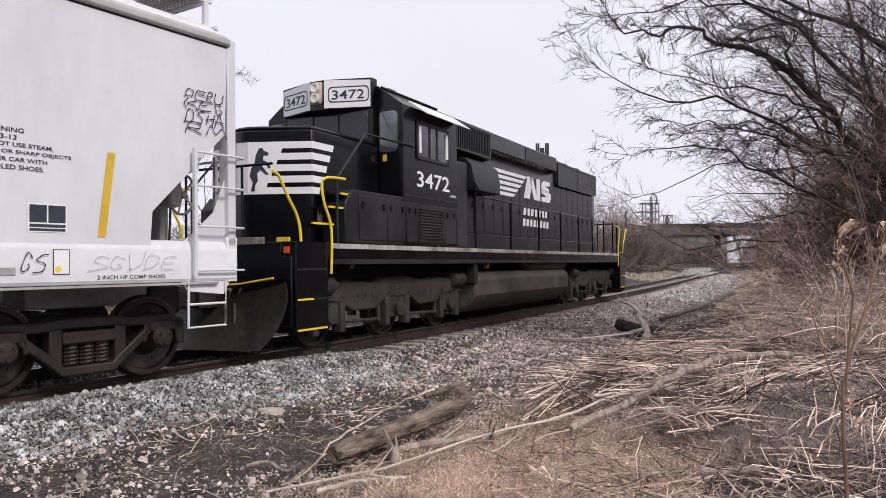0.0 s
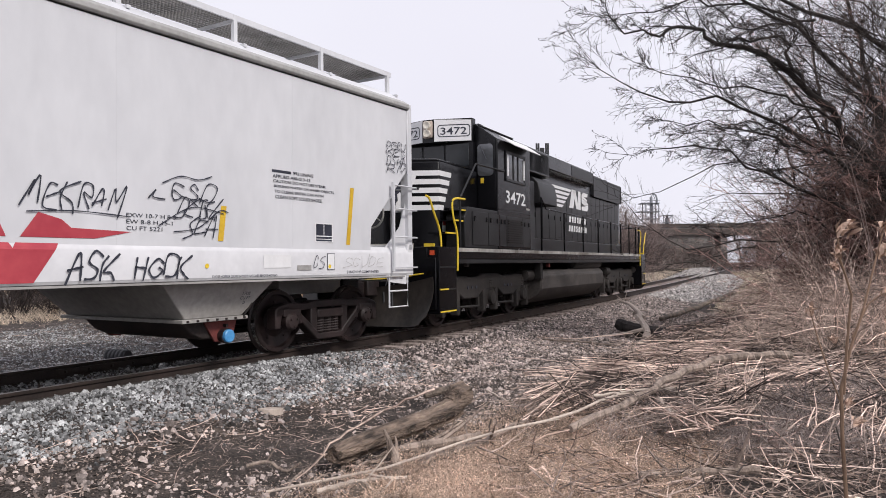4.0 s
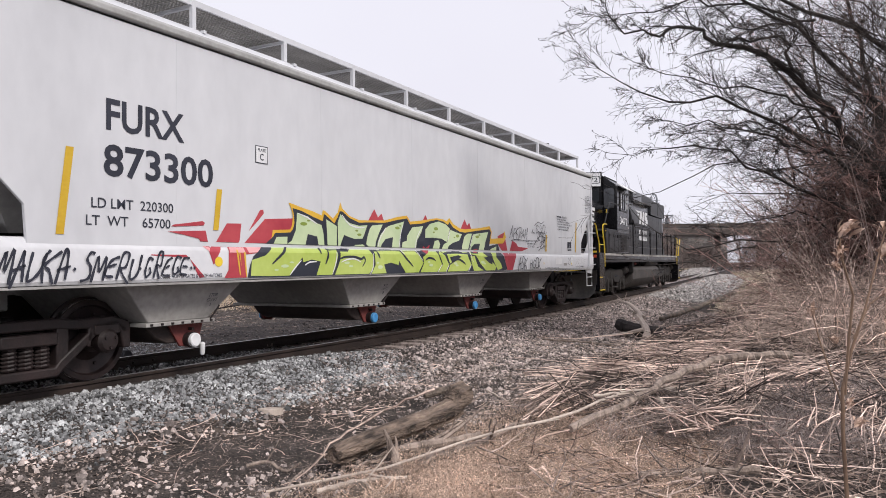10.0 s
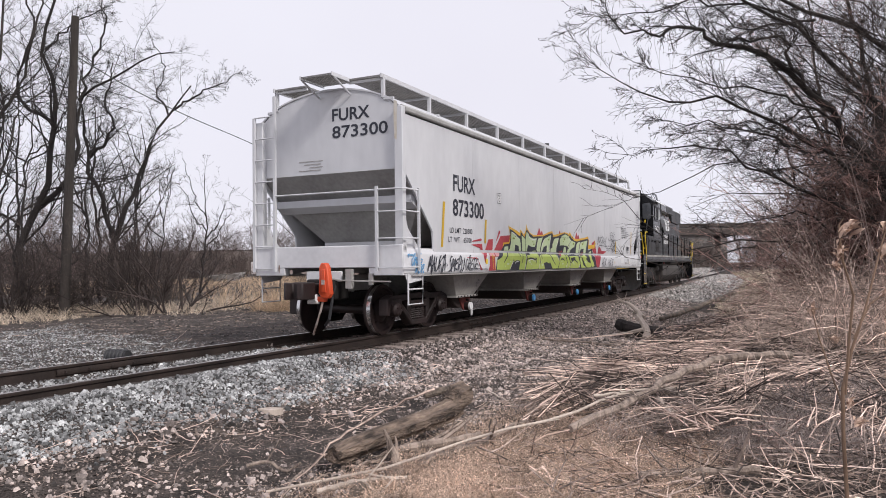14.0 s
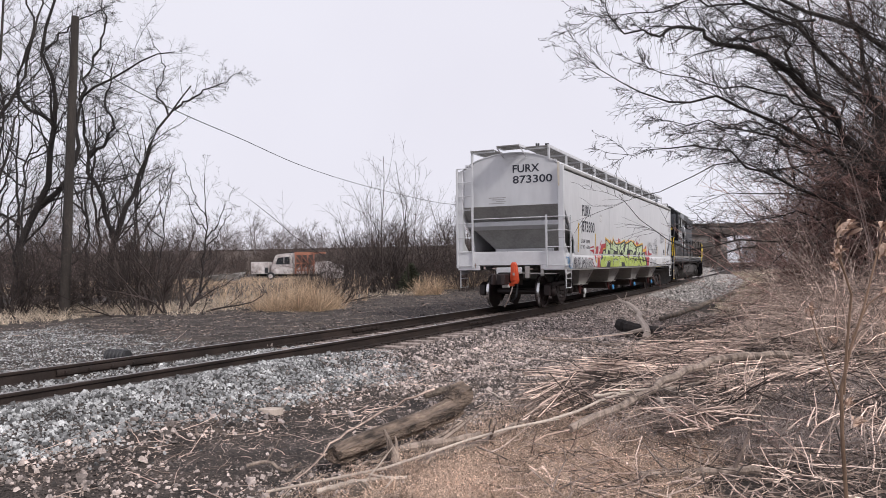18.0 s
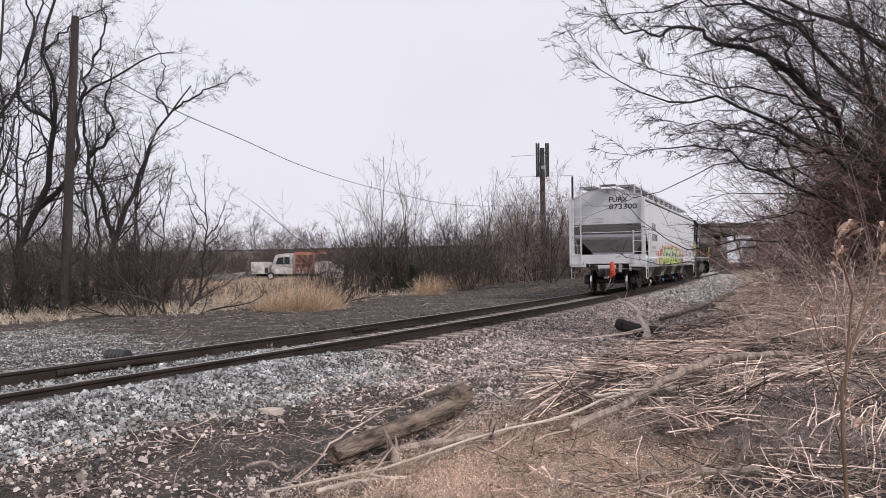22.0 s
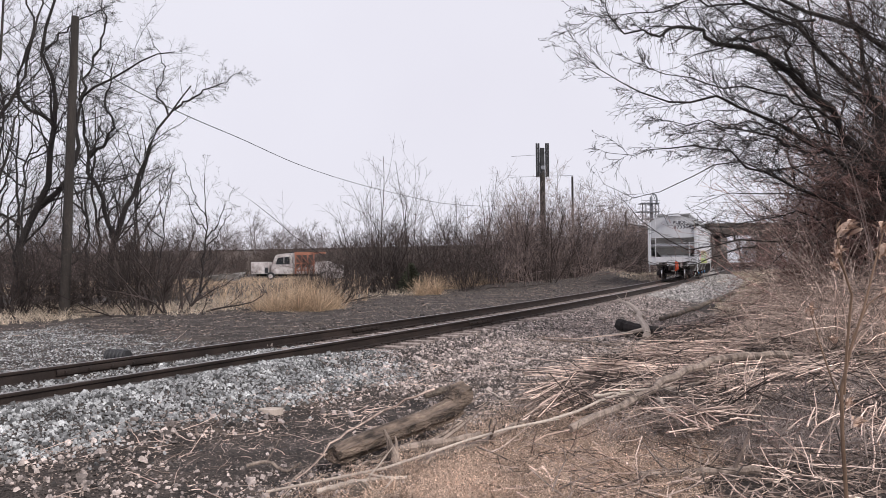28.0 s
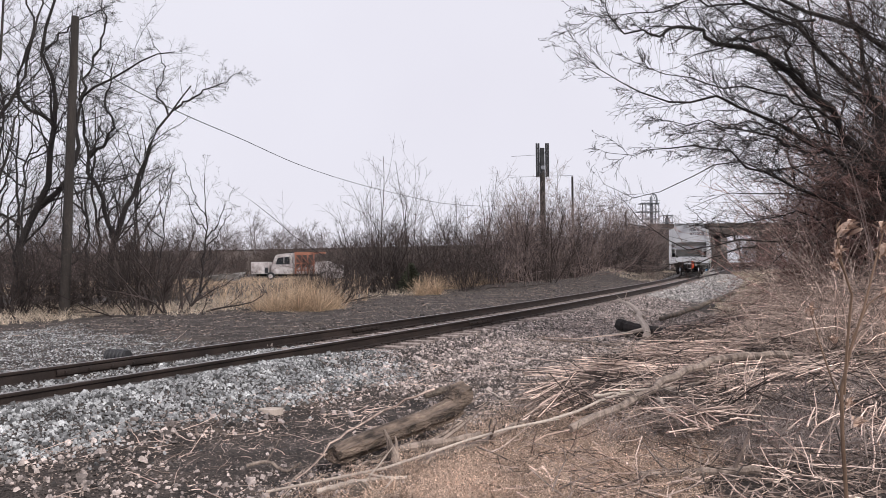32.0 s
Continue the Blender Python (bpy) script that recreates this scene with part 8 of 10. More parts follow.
# ---- dry grass ----
def blades(name, spots, height, width, material, label, seed, per=1, lean=0.35, droop=-0.10, kind="stuff", category="grass", curl=0.22):
    rng = np.random.RandomState(seed)
    p = np.repeat(np.asarray(spots, float), per, 0)
    n = len(p)
    p = p + np.concatenate([rng.normal(0, 0.06, (n, 2)), np.zeros((n, 1))], 1)
    a, l = rng.uniform(0, 6.283, n), np.abs(rng.normal(0, lean, n))
    way = np.stack([np.cos(a) * np.sin(l), np.sin(a) * np.sin(l), np.cos(l)], 1)
    P, R = shoots(rng, p, way, height * rng.uniform(0.4, 1.15, n), np.full(n, width) * rng.uniform(0.6, 1.3, n), 4 if curl > 0.4 else 3, curl, droop, 0.3)
    v, f = tubes([(P, R)], (3,))
    return tagged(new(name, fast_mesh(name, v, f, material)), label, category, kind=kind)


def scatter(n, box, seed, keep=None):
    """Points of the plan in a box of (s, v), standing on the ground."""
    rng = np.random.RandomState(seed)
    s, v = rng.uniform(box[0], box[1], n), rng.uniform(box[2], box[3], n)
    if keep is not None:
        k = keep(s, v, rng)
        s, v = s[k], v[k]
    x, y, _, _ = track(s, v)
    return np.stack([x, y, ground_height(x, y, (s, v))], 1)


reed = scatter(3000, (2, 23, -21, -12.2), 81, lambda s, v, r: waves(s, v, 5, 3) + 0.9 * waves(s, v, 1.3, 33) + r.normal(0, 0.2, len(s)) > 0.25)
blades("dry_reeds", reed, 0.50, 0.008, M["palestraw"], "tall dry straw-coloured grass", 82, 3, 0.55, -0.12, curl=0.45)
pale_edge = scatter(3600, (-7, 7, -25, -14.6), 191, lambda s, v, r: waves(s, v, 2.6, 63) + r.normal(0, 0.25, len(s)) > 0.0)
blades("dry_reeds", pale_edge, 0.42, 0.008, M["palestraw"], "pale dead grass at the foot of the trees", 192, 4, 0.6, -0.1, curl=0.4)
GC = [shrub_mesh("grass_clump", 95 + k, 190, 1.3, M["straw"], 0.62, (), 0.0062, 0.003, 0.0, 0.05, 0.09) for k in range(2)]
place_shrubs(GC, [spot((bx - 784) / 1288 * d, d, h, 1.3) for bx, d, h in ((474, 28.4, 1.1), (492, 27.6, 1.3), (512, 28.2, 1.2), (530, 27.4, 1.45), (548, 27.9, 1.5), (563, 27.3, 1.35), (580, 28.0, 1.2), (596, 28.6, 1.0), (455, 29.0, 0.9), (742, 41, 1.3), (757, 42, 1.5), (773, 41.5, 1.3))], "fountain-like clump of dry straw-coloured reeds", "reed clumps", "reed_clump")
reed3 = scatter(220, (5.5, 14, -15.6, -11.4), 89, lambda s, v, r: waves(s, v, 2.4, 51) + r.normal(0, 0.2, len(s)) > 0.15)
blades("dry_reeds", reed3, 1.45, 0.0085, M["straw"], "upright clump of tall straw-coloured reeds", 90, 4, 0.22, -0.02, curl=0.16)
reed2 = scatter(700, (28, 40, -17, -12.6), 83)
blades("dry_reeds", reed2, 1.3, 0.010, M["straw"], "tall dry straw-coloured grass", 84, 2, 0.3)
field = scatter(6000, (14, 80, -70, -18), 85)
blades("field_grass", field, 0.55, 0.014, M["straw"], "short dry grass of the field beyond", 86, 2, 0.5)
bank = scatter(12000, (10, 95, 4.4, 10.5), 87, lambda s, v, r: r.uniform(0, 1, len(s)) < 0.2 + 0.8 * (v - 4.2) / 3.3)
near_bank = scatter(5200, (7, 40, 4.8, 11.0), 187, lambda s, v, r: waves(s, v, 2.2, 61) + r.normal(0, 0.3, len(s)) > -0.2 - 0.1 * (v - 6))
blades("bank_grass", near_bank, 0.30, 0.006, M["palestraw"], "dry tan grass on the bank under the canes", 188, 5, 0.7, -0.08, curl=0.4)
verge = scatter(9000, (46, 150, -22, -2.6), 189, lambda s, v, r: (waves(s, v, 7, 62) + r.normal(0, 0.3, len(s)) > -0.3) & (v > -4 - (s - 46) * 0.35))
blades("verge_grass", verge, 0.30, 0.016, M["palestraw"], "pale dry grass between the tracks", 190, 3, 0.7, -0.05)
blades("bank_grass", bank, 0.34, 0.010, M["palestraw"], "tufts of dry grass along the bank", 88, 3, 0.6)


# ---- crushed stone, litter and brush on the ground ----
WEDGE = np.array([(1.0, 0.1, -0.7), (-0.1, 1.0, -0.7), (-1.0, -0.1, -0.7), (0.1, -1.0, -0.7), (0.6, 0.4, 0.6), (-0.6, 0.35, 0.55), (0.0, -0.6, 0.65)])
WEDGE_F = np.array([(0, 1, 4), (1, 5, 4), (1, 2, 5), (2, 6, 5), (2, 3, 6), (3, 0, 6), (0, 4, 6), (4, 5, 6)])


def turns(rng, n):
    q = unit(rng.normal(0, 1, (n, 4)))
    w, x, y, z = q.T
    return np.stack([np.stack([1 - 2 * (y * y + z * z), 2 * (x * y - z * w), 2 * (x * z + y * w)], 1),
                     np.stack([2 * (x * y + z * w), 1 - 2 * (x * x + z * z), 2 * (y * z - x * w)], 1),
                     np.stack([2 * (x * z - y * w), 2 * (y * z + x * w), 1 - 2 * (x * x + y * y)], 1)], 1)


def stones(name, pts, size, material, label, seed, flat=0.75, sink=0.2):
    """Broken stones of uneven shape, one piece each."""
    rng = np.random.RandomState(seed)
    n = len(pts)
    sz = size * np.exp(rng.normal(0, 0.38, n)) * 0.5
    c = WEDGE[None] + rng.normal(0, 0.14, (n, 7, 3))
    a = rng.uniform(0, 6.283, n)
    q = np.stack([np.stack([np.cos(a), -np.sin(a), 0 * a], 1), np.stack([np.sin(a), np.cos(a), 0 * a], 1), np.stack([rng.normal(0, 0.35, n), rng.normal(0, 0.35, n), 0 * a + 1], 1)], 1)
    c = np.einsum("nij,nkj->nki", q, c * np.stack([np.ones(n), rng.uniform(0.55, 0.95, n), rng.uniform(0.7, 1.1, n)], 1)[:, None]) * sz[:, None, None]
    c[:, :, 2] *= flat
    v = c + (pts + np.stack([np.zeros(n), np.zeros(n), sz * flat * (1 - sink) * rng.uniform(0.2, 1.1, n)], 1))[:, None]
    f = (WEDGE_F[None] + (np.arange(n) * 7)[:, None, None]).reshape(-1, 3)
    return tagged(new(name, fast_mesh(name, v.reshape(-1, 3), f, material)), label, "gravel", kind="stuff")


def fade(edge0, edge1, soft, seed, size=1.6):
    """Keeps points between two uneven edges in v."""
    def keep(s, v, r):
        wob = 0.35 * waves(s, v * 2, size, seed)
        return (v > edge0 + wob * 0.5 + r.normal(0, soft, len(s))) & (v < edge1 + wob + r.normal(0, soft, len(s)))
    return keep


def edge_of(line, soft):
    """Keeps points nearer the rail than an edge given as (s, v) pairs."""
    def keep(s, v, r):
        return v < np.interp(s, [a for a, _ in line], [b for _, b in line]) + 0.25 * waves(s, v * 2, 1.6, 5) + r.normal(0, soft, len(s))
    return keep


stones("ballast", scatter(52000, (-15, -2.5, 1.05, 3.2), 101, lambda s, v, r: edge_of(((-15, 2.05), (-10, 2.35), (-6, 2.7), (0, 3.0)), 0.2)(s, v, r) & (r.uniform(0, 1, len(s)) < np.interp(s + 0.8 * waves(s, v, 2, 8), (-8.6, -5.8), (1, 0.0)))), 0.031, M["stone"], "pale grey crushed stone ballast beside the rail", 102)
stones("ballast", scatter(38000, (-8, 24, 1.05, 4.2), 103, lambda s, v, r: fade(1.27, 3.4, 0.06, 6)(s, v, r) & (r.uniform(0, 1, len(s)) < np.interp(s, (-8, -6.5, 4, 24), (0.4, 1, 1, 0.7)))), 0.034, M["stonedark"], "grey-brown crushed stone ballast beside the rail", 104)
stones("ballast", scatter(34000, (16, 78, 1.25, 5.0), 105, fade(1.2, 4.5, 0.3, 7)), 0.085, M["stonepale"], "pale crushed stone ballast down the line", 106)
stones("ballast", scatter(9000, (50, 112, -2.4, 2.2), 205), 0.085, M["stonepale"], "pale crushed stone over the line past the turnout", 206)
stones("ballast", scatter(22000, (-14, 16, -0.72, 0.72), 107, lambda s, v, r: r.uniform(0, 1, len(s)) < np.interp(s, (-20, -7.5, -4.5, 16), (1, 1, 0.30, 0.12))), 0.032, M["stone"], "crushed stone between the rails", 108)
stones("ballast", scatter(5000, (-14, 20, -2.2, -0.78), 109), 0.060, M["stonebrown"], "crushed stone on the far shoulder", 110)
stones("gravel_patch", scatter(52000, (-12, 3, -12.5, -2.6), 111, lambda s, v, r: waves(s, v, 5, 9) * 0.25 - (s + 4.6 + 0.42 * (v + 6.9)) * 0.5 + r.normal(0, 0.35, len(s)) > 0.0), 0.027, M["stone"], "patch of bluish grey gravel across the line", 112)
stones("pebbles", scatter(52000, (-13, 10, 2.0, 5.2), 113, lambda s, v, r: r.uniform(0, 1, len(s)) < np.interp(s, (-13, -9, -6, 10), (0.45, 0.5, 1, 1)) * np.clip(0.75 + 0.5 * waves(s, v, 2.6, 4) - 0.8 * np.exp(-((s + 11) / 2.2) ** 2 - ((v - 3.4) / 0.7) ** 2), 0, 1)), 0.034, M["stonebrown"], "loose pebbles scattered on the dark soil", 114)
stones("pebbles", scatter(9000, (-10, 40, -14, -2.0), 115), 0.036, M["cinder"], "loose pebbles scattered on the dark soil", 116)
stones("clods", scatter(180, (-13, 6, 2.4, 4.4), 117), 0.05, M["stonedark"], "larger lumps of stone on the soil", 118)


def chips(name, pts, size, material, label, seed):
    """Curled flakes: dead leaves, bark and wood chips."""
    rng = np.random.RandomState(seed)
    n = len(pts)
    L, Wd = size * rng.uniform(0.5, 1.7, n), size * rng.uniform(0.12, 0.5, n)
    base = np.array([(-1, -1, 0.25), (-1, 1, 0.25), (0, -1, 0), (0, 1, 0), (1, -1, 0.3), (1, 1, 0.3)], float)
    c = base[None] * np.stack([L / 2, Wd / 2, L / 2 * rng.uniform(0.1, 0.9, n)], 1)[:, None]
    a = rng.uniform(0, 6.283, n)
    ca, sa = np.cos(a)[:, None], np.sin(a)[:, None]
    tilt = rng.normal(0, 0.3, n)[:, None]
    x, y, z = c[..., 0] * ca - c[..., 1] * sa, c[..., 0] * sa + c[..., 1] * ca, c[..., 2] + c[..., 0] * tilt
    v = np.stack([x, y, z], 2) + pts[:, None] + np.array([0, 0, 0.006])
    f = (np.array([(0, 2, 3, 1), (2, 4, 5, 3)])[None] + (np.arange(n) * 6)[:, None, None]).reshape(-1, 4)
    return tagged(new(name, fast_mesh(name, v.reshape(-1, 3), f, material)), label, "leaf litter", kind="stuff")


chips("leaf_litter", scatter(30000, (-13, 6, 2.0, 5.4), 127), 0.022, M["chip"], "dead leaves, bark and wood chips", 128)
chips("leaf_litter", scatter(16000, (-14, 14, 2.4, 9.5), 121), 0.030, M["chipdark"], "dead leaves, bark and wood chips", 122)
stones("cinders", scatter(7000, (-4, 48, -14, -1.8), 223), 0.055, M["cinder"], "dark cinders and clinker across the line", 224)
chips("leaf_litter", scatter(26000, (-10, 48, -14, -1.6), 123), 0.050, M["chipdark"], "dead leaves and chips on the dark soil", 124)
chips("leaf_litter", scatter(5000, (-20, 10, 1.6, 3.2), 125), 0.05, M["chip"], "dead leaves among the ballast", 126)


def sticks(name, pts, lo, hi, r, material, label, seed, raise_=0.3, flatness=0.14, aim=None, k=5, wander=0.13):
    rng = np.random.RandomState(seed)
    n = len(pts)
    a = rng.uniform(0, 6.283, n) if aim is None else aim + 1.1 * waves(pts[:, 0], pts[:, 1], 2.4, seed) + rng.normal(0, 0.35, n)
    way = np.stack([np.cos(a), np.sin(a), rng.normal(0, flatness, n)], 1)
    L = np.exp(rng.uniform(np.log(lo), np.log(hi), n))
    p = pts + np.stack([np.zeros(n), np.zeros(n), rng.uniform(0.01, 1, n) ** 2.0 * raise_], 1) - way * L[:, None] / 2
    P, R = shoots(rng, p, way, L, r * rng.uniform(0.5, 1.5, n), k, wander, 0, 0.45)
    g = ground_height(P[..., 0], P[..., 1]).reshape(P.shape[:2])
    P[..., 2] = np.maximum(P[..., 2], g + 0.006)
    v, f = tubes([(P, R)], (3,))
    return tagged(new(name, fast_mesh(name, v, f, material)), label, "brushwood", kind="stuff")


def heap(v0, v1, soft):
    def keep(s, v, r):
        edge = np.interp(s, (-13, -10, -6, -3, 1, 6), (6.8, 5.2, 4.6, 4.9, 5.2, 5.2))
        return (v > edge + r.normal(0, soft, len(s)) + v0) & (v < v1)
    return keep


sticks("brushwood", scatter(12500, (-11.5, 3, 4.2, 10.0), 130, heap(0.1, 10.5, 0.25)), 0.12, 0.7, 0.0052, M["stickmix"], "tangle of small weathered twigs, toned dark for the heap's shaded gaps", 130, 0.20, 0.3, None, 4, 0.16)
sticks("brushwood", scatter(4600, (-12, 8, 4.2, 10.5), 131, heap(0.2, 10.5, 0.25)), 0.16, 0.9, 0.0060, M["stick"], "heap of cut weathered sticks and canes", 132, 0.26, 0.25, None, 5, 0.16)
sticks("brushwood", scatter(800, (-9, 3, 4.4, 10.5), 133, heap(0.5, 10.5, 0.3)), 0.5, 1.7, 0.0055, M["cane"], "heap of long cut tan canes", 134, 0.42, 0.14, 0.75, 7, 0.10)
sticks("brushwood", scatter(800, (-9, 3, 4.4, 10.5), 233, heap(0.5, 10.5, 0.3)), 0.4, 1.5, 0.0055, M["cane"], "heap of long cut tan canes", 234, 0.42, 0.18, 2.3, 7, 0.12)
sticks("brushwood", scatter(7600, (-9, 10, 4.8, 10.5), 135, heap(0.4, 10.5, 0.3)), 0.2, 1.1, 0.0058, M["darktwig"], "dark twigs in the brush heap", 136, 0.40, 0.3)
sticks("brushwood", scatter(2200, (6, 40, 5.0, 9.0), 137), 0.3, 1.4, 0.008, M["stick"], "dead canes along the bank", 138, 0.5, 0.3)
sticks("brushwood", scatter(1500, (-13, 8, 2.2, 5.2), 139), 0.08, 0.55, 0.0035, M["stick"], "stray sticks on the soil", 140, 0.03, 0.05)
sticks("brushwood", scatter(2600, (-6, 45, -14, -2.2), 141), 0.10, 0.6, 0.006, M["stickmix"], "stray sticks on the soil across the line", 142, 0.03, 0.05)
def sheaves(name, count, per, box, material, label, seed, lo, hi, r, raise_):
    """Bundles of canes thrown down side by side, each bundle with its own lie."""
    rng = np.random.RandomState(seed)
    c = scatter(count, box, seed, heap(0.35, 10.5, 0.2))
    m = len(c)
    far = np.clip((c[:, 1] - 7.6) / 1.6, 0, 1)
    a = (1 - far) * rng.choice([0.95, 0.75, 1.25, 2.4], m) + far * rng.choice([0.05, 0.2, -0.12], m) + rng.normal(0, 0.14, m)
    pitch = rng.normal(0.10, 0.10, m) * (1 - 0.7 * far)
    lift, span = rng.uniform(0.05, raise_, m), rng.uniform(0.06, 0.22, m)
    i = np.repeat(np.arange(m), per)
    n = len(i)
    a_, t_ = a[i] + rng.normal(0, 0.10, n), pitch[i] + rng.normal(0, 0.06, n)
    way = np.stack([np.cos(a_), np.sin(a_), t_], 1)
    across = np.stack([-np.sin(a[i]), np.cos(a[i]), 0 * a[i]], 1)
    L = np.exp(rng.uniform(np.log(lo), np.log(hi), n))
    p = c[i] + across * (rng.normal(0, 1, n) * span[i])[:, None] + np.stack([0 * L, 0 * L, lift[i] + rng.normal(0, 0.05, n)], 1) - way * (L * rng.uniform(0.3, 0.7, n))[:, None]
    P, R = shoots(rng, p, way, L, r * rng.uniform(0.55, 1.5, n), 5, 0.05, -0.02, 0.5)
    g = ground_height(P[..., 0], P[..., 1]).reshape(P.shape[:2])
    P[..., 2] = np.maximum(P[..., 2], g + 0.006)
    v, f = tubes([(P, R)], (4,))
    return tagged(new(name, fast_mesh(name, v, f, material)), label, "brushwood", kind="stuff")


sheaves("cane_sheaf", 150, 26, (-9.5, 2.5, 4.5, 10.2), M["stick"], "sheaves of cut pale canes lying side by side", 331, 0.5, 1.5, 0.0054, 0.36)
sheaves("cane_sheaf", 90, 20, (-9.5, 2.5, 4.5, 10.2), M["stickmix"], "sheaves of cut brown canes lying side by side", 333, 0.5, 1.6, 0.0064, 0.32)
sheaves("cane_sheaf", 120, 20, (-9.0, 2.5, 4.5, 10.2), M["darktwig"], "sheaves of dark cut stems in the heap", 335, 0.5, 1.4, 0.0072, 0.26)
CB = [shrub_mesh("cut_brush", 90 + k, 3, 1.6, M[("stickmix", "stick", "darktwig", "redtwig")[k]], 0.25, ((8, 0.4), (3, 0.5)), (0.016, 0.012, 0.014, 0.012)[k], 0.0034, 0.0, 0.0, 0.07, 0.5) for k in range(4)]
for k, (x, y, z) in enumerate(scatter(60, (-9, 3, 4.7, 10.2), 337, heap(0.45, 10.0, 0.2))[:34]):
    ob = new("cut_brush", CB[k % 4])
    sc = rr.uniform(0.5, 0.9)
    ob.matrix_world = Matrix.LocRotScale((x, y, z + rr.uniform(0.08, 0.22)), Euler((rr.uniform(1.3, 1.6), 0, rr.gauss(0.6, 1.3))), (sc, sc, sc))
    tagged(ob, "cut leafless brush lying in the heap", "brushwood", "cut brush")
# fine grey-brown tangle of dead weeds
tangle = scatter(4600, (-9.8, -5.0, 6.2, 8.8), 143, lambda s, v, r: waves(s, v, 1.7, 44) + r.normal(0, 0.25, len(s)) > -0.35)
blades("dead_weeds", tangle, 0.36, 0.0028, M["fog"], "fine grey tangle of dead weeds", 144, 7, 0.9, -0.05, category="weeds", curl=0.5)


def seed_bits(name, pts, top, size, material, label, seed, per):
    """Crumbs of dry flowers and seeds among the stems."""
    rng = np.random.RandomState(seed)
    p = np.repeat(pts, per, 0)
    n = len(p)
    p = p + np.stack([rng.normal(0, 0.07, n), rng.normal(0, 0.07, n), rng.uniform(0.02, 1, n) ** 0.7 * top], 1)
    c = unit(rng.normal(0, 1, (n, 4, 3))) * (size * rng.uniform(0.5, 1.4, n))[:, None, None]
    f = (np.array([(0, 1, 2), (0, 3, 1), (1, 3, 2), (2, 3, 0)])[None] + (np.arange(n) * 4)[:, None, None]).reshape(-1, 3)
    return tagged(new(name, fast_mesh(name, (c + p[:, None]).reshape(-1, 3), f, material)), label, "weeds", kind="stuff")


seed_bits("seed_heads", tangle, 0.28, 0.0062, M["fog"], "dry grey seed heads in the dead weeds", 150, 14)
fl = scatter(9000, (-12.4, -8.4, 4.7, 7.2), 145, lambda s, v, r: 0.5 * waves(s, v, 2.2, 12) + waves(s, v, 0.33, 19) + 0.5 * np.exp(-((s + 10.6) / 1.1) ** 2 - ((v - 5.9) / 0.7) ** 2) > 0.25)
fl[:, 2] += 0.09 * np.clip(waves(fl[:, 0], fl[:, 1], 0.20, 71) + 0.2, 0, 1)
blades("matted_grass", fl, 0.17, 0.0024, M["fluff"], "matted tan dead grass", 146, 7, 1.0, -0.12, curl=0.7)
seed_bits("seed_heads", fl, 0.17, 0.0062, M["fluff"], "tan feathery seed heads in the matted grass", 152, 12)
fl2 = scatter(3600, (-11.2, -1, 5.2, 9.5), 147, lambda s, v, r: waves(s, v, 1.6, 13) + r.normal(0, 0.3, len(s)) > 0.3)
blades("matted_grass", fl2, 0.22, 0.0030, M["fluff"], "matted tan dead grass", 148, 9, 0.9, -0.12, curl=0.6)
green = scatter(2200, (14, 90, 4.4, 8.4), 149, lambda s, v, r: waves(s, v, 5, 41) + r.normal(0, 0.3, len(s)) > 0.1)
blades("thin_grass", green, 0.20, 0.010, M["moss"], "sparse pale green-yellow grass", 150, 5, 0.6)


def branch(name, pts, r0, r1, material, label, category="branch", n=9, k=16, rough=0.012, seed=0, side=0):
    """One fallen branch or log lying along a few points, with stubs."""
    rng = np.random.RandomState(seed)
    P = resample(pts, k)
    seg = np.linalg.norm(P[-1] - P[0]) / k
    P[1:-1] += rng.normal(0, min(rough, seg * 0.10), (k - 2, 3))
    R = np.linspace(r0, r1, k) * rng.uniform(0.9, 1.1, k)
    g = Geo().tube([tuple(p) for p in P], [float(r) for r in R], n)
    if rough > 0.015:
        g.v = [tuple(Vector(p) + Vector(rng.normal(0, r0 * 0.05, 3))) for p in g.v]
    ob = solid(name, g, material, label, category)
    for q in range(side):
        i = rng.randint(3, k - 2)
        way = unit((P[i + 1] - P[i]) + rng.normal(0, 0.02, 3) + unit(rng.normal(0, 1, 3)) * 0.25)
        a = P[i]
        stub = part("side_twig", Geo().tube([tuple(a), tuple(a + way * r0 * 6), tuple(a + way * r0 * 14 + np.array([0, 0, r0]))], [float(R[i]) * 0.6, float(R[i]) * 0.4, float(R[i]) * 0.15], 5), material, ob)
    return ob


# the broken log in front of the camera, with its torn end
LOG_FROM, LOG_TO = Vector((-0.93, 6.12, -0.335)), Vector((0.13, 7.72, -0.30))
log_dir = (LOG_TO - LOG_FROM).normalized()
log_side = log_dir.cross(Vector((0, 0, 1))).normalized()
log_pose = Matrix((log_dir, log_side, log_side.cross(log_dir))).transposed().to_4x4()
log_pose.translation = LOG_FROM
log_len = (LOG_TO - LOG_FROM).length
rng_ = np.random.RandomState(9)
ridge = [0.10 * math.sin(2 * a + 1) + 0.07 * math.sin(5 * a) + 0.05 * math.sin(11 * a + 2) + rng_.normal(0, 0.045) for a in np.linspace(0, 6.2, 36)]
g = Geo()
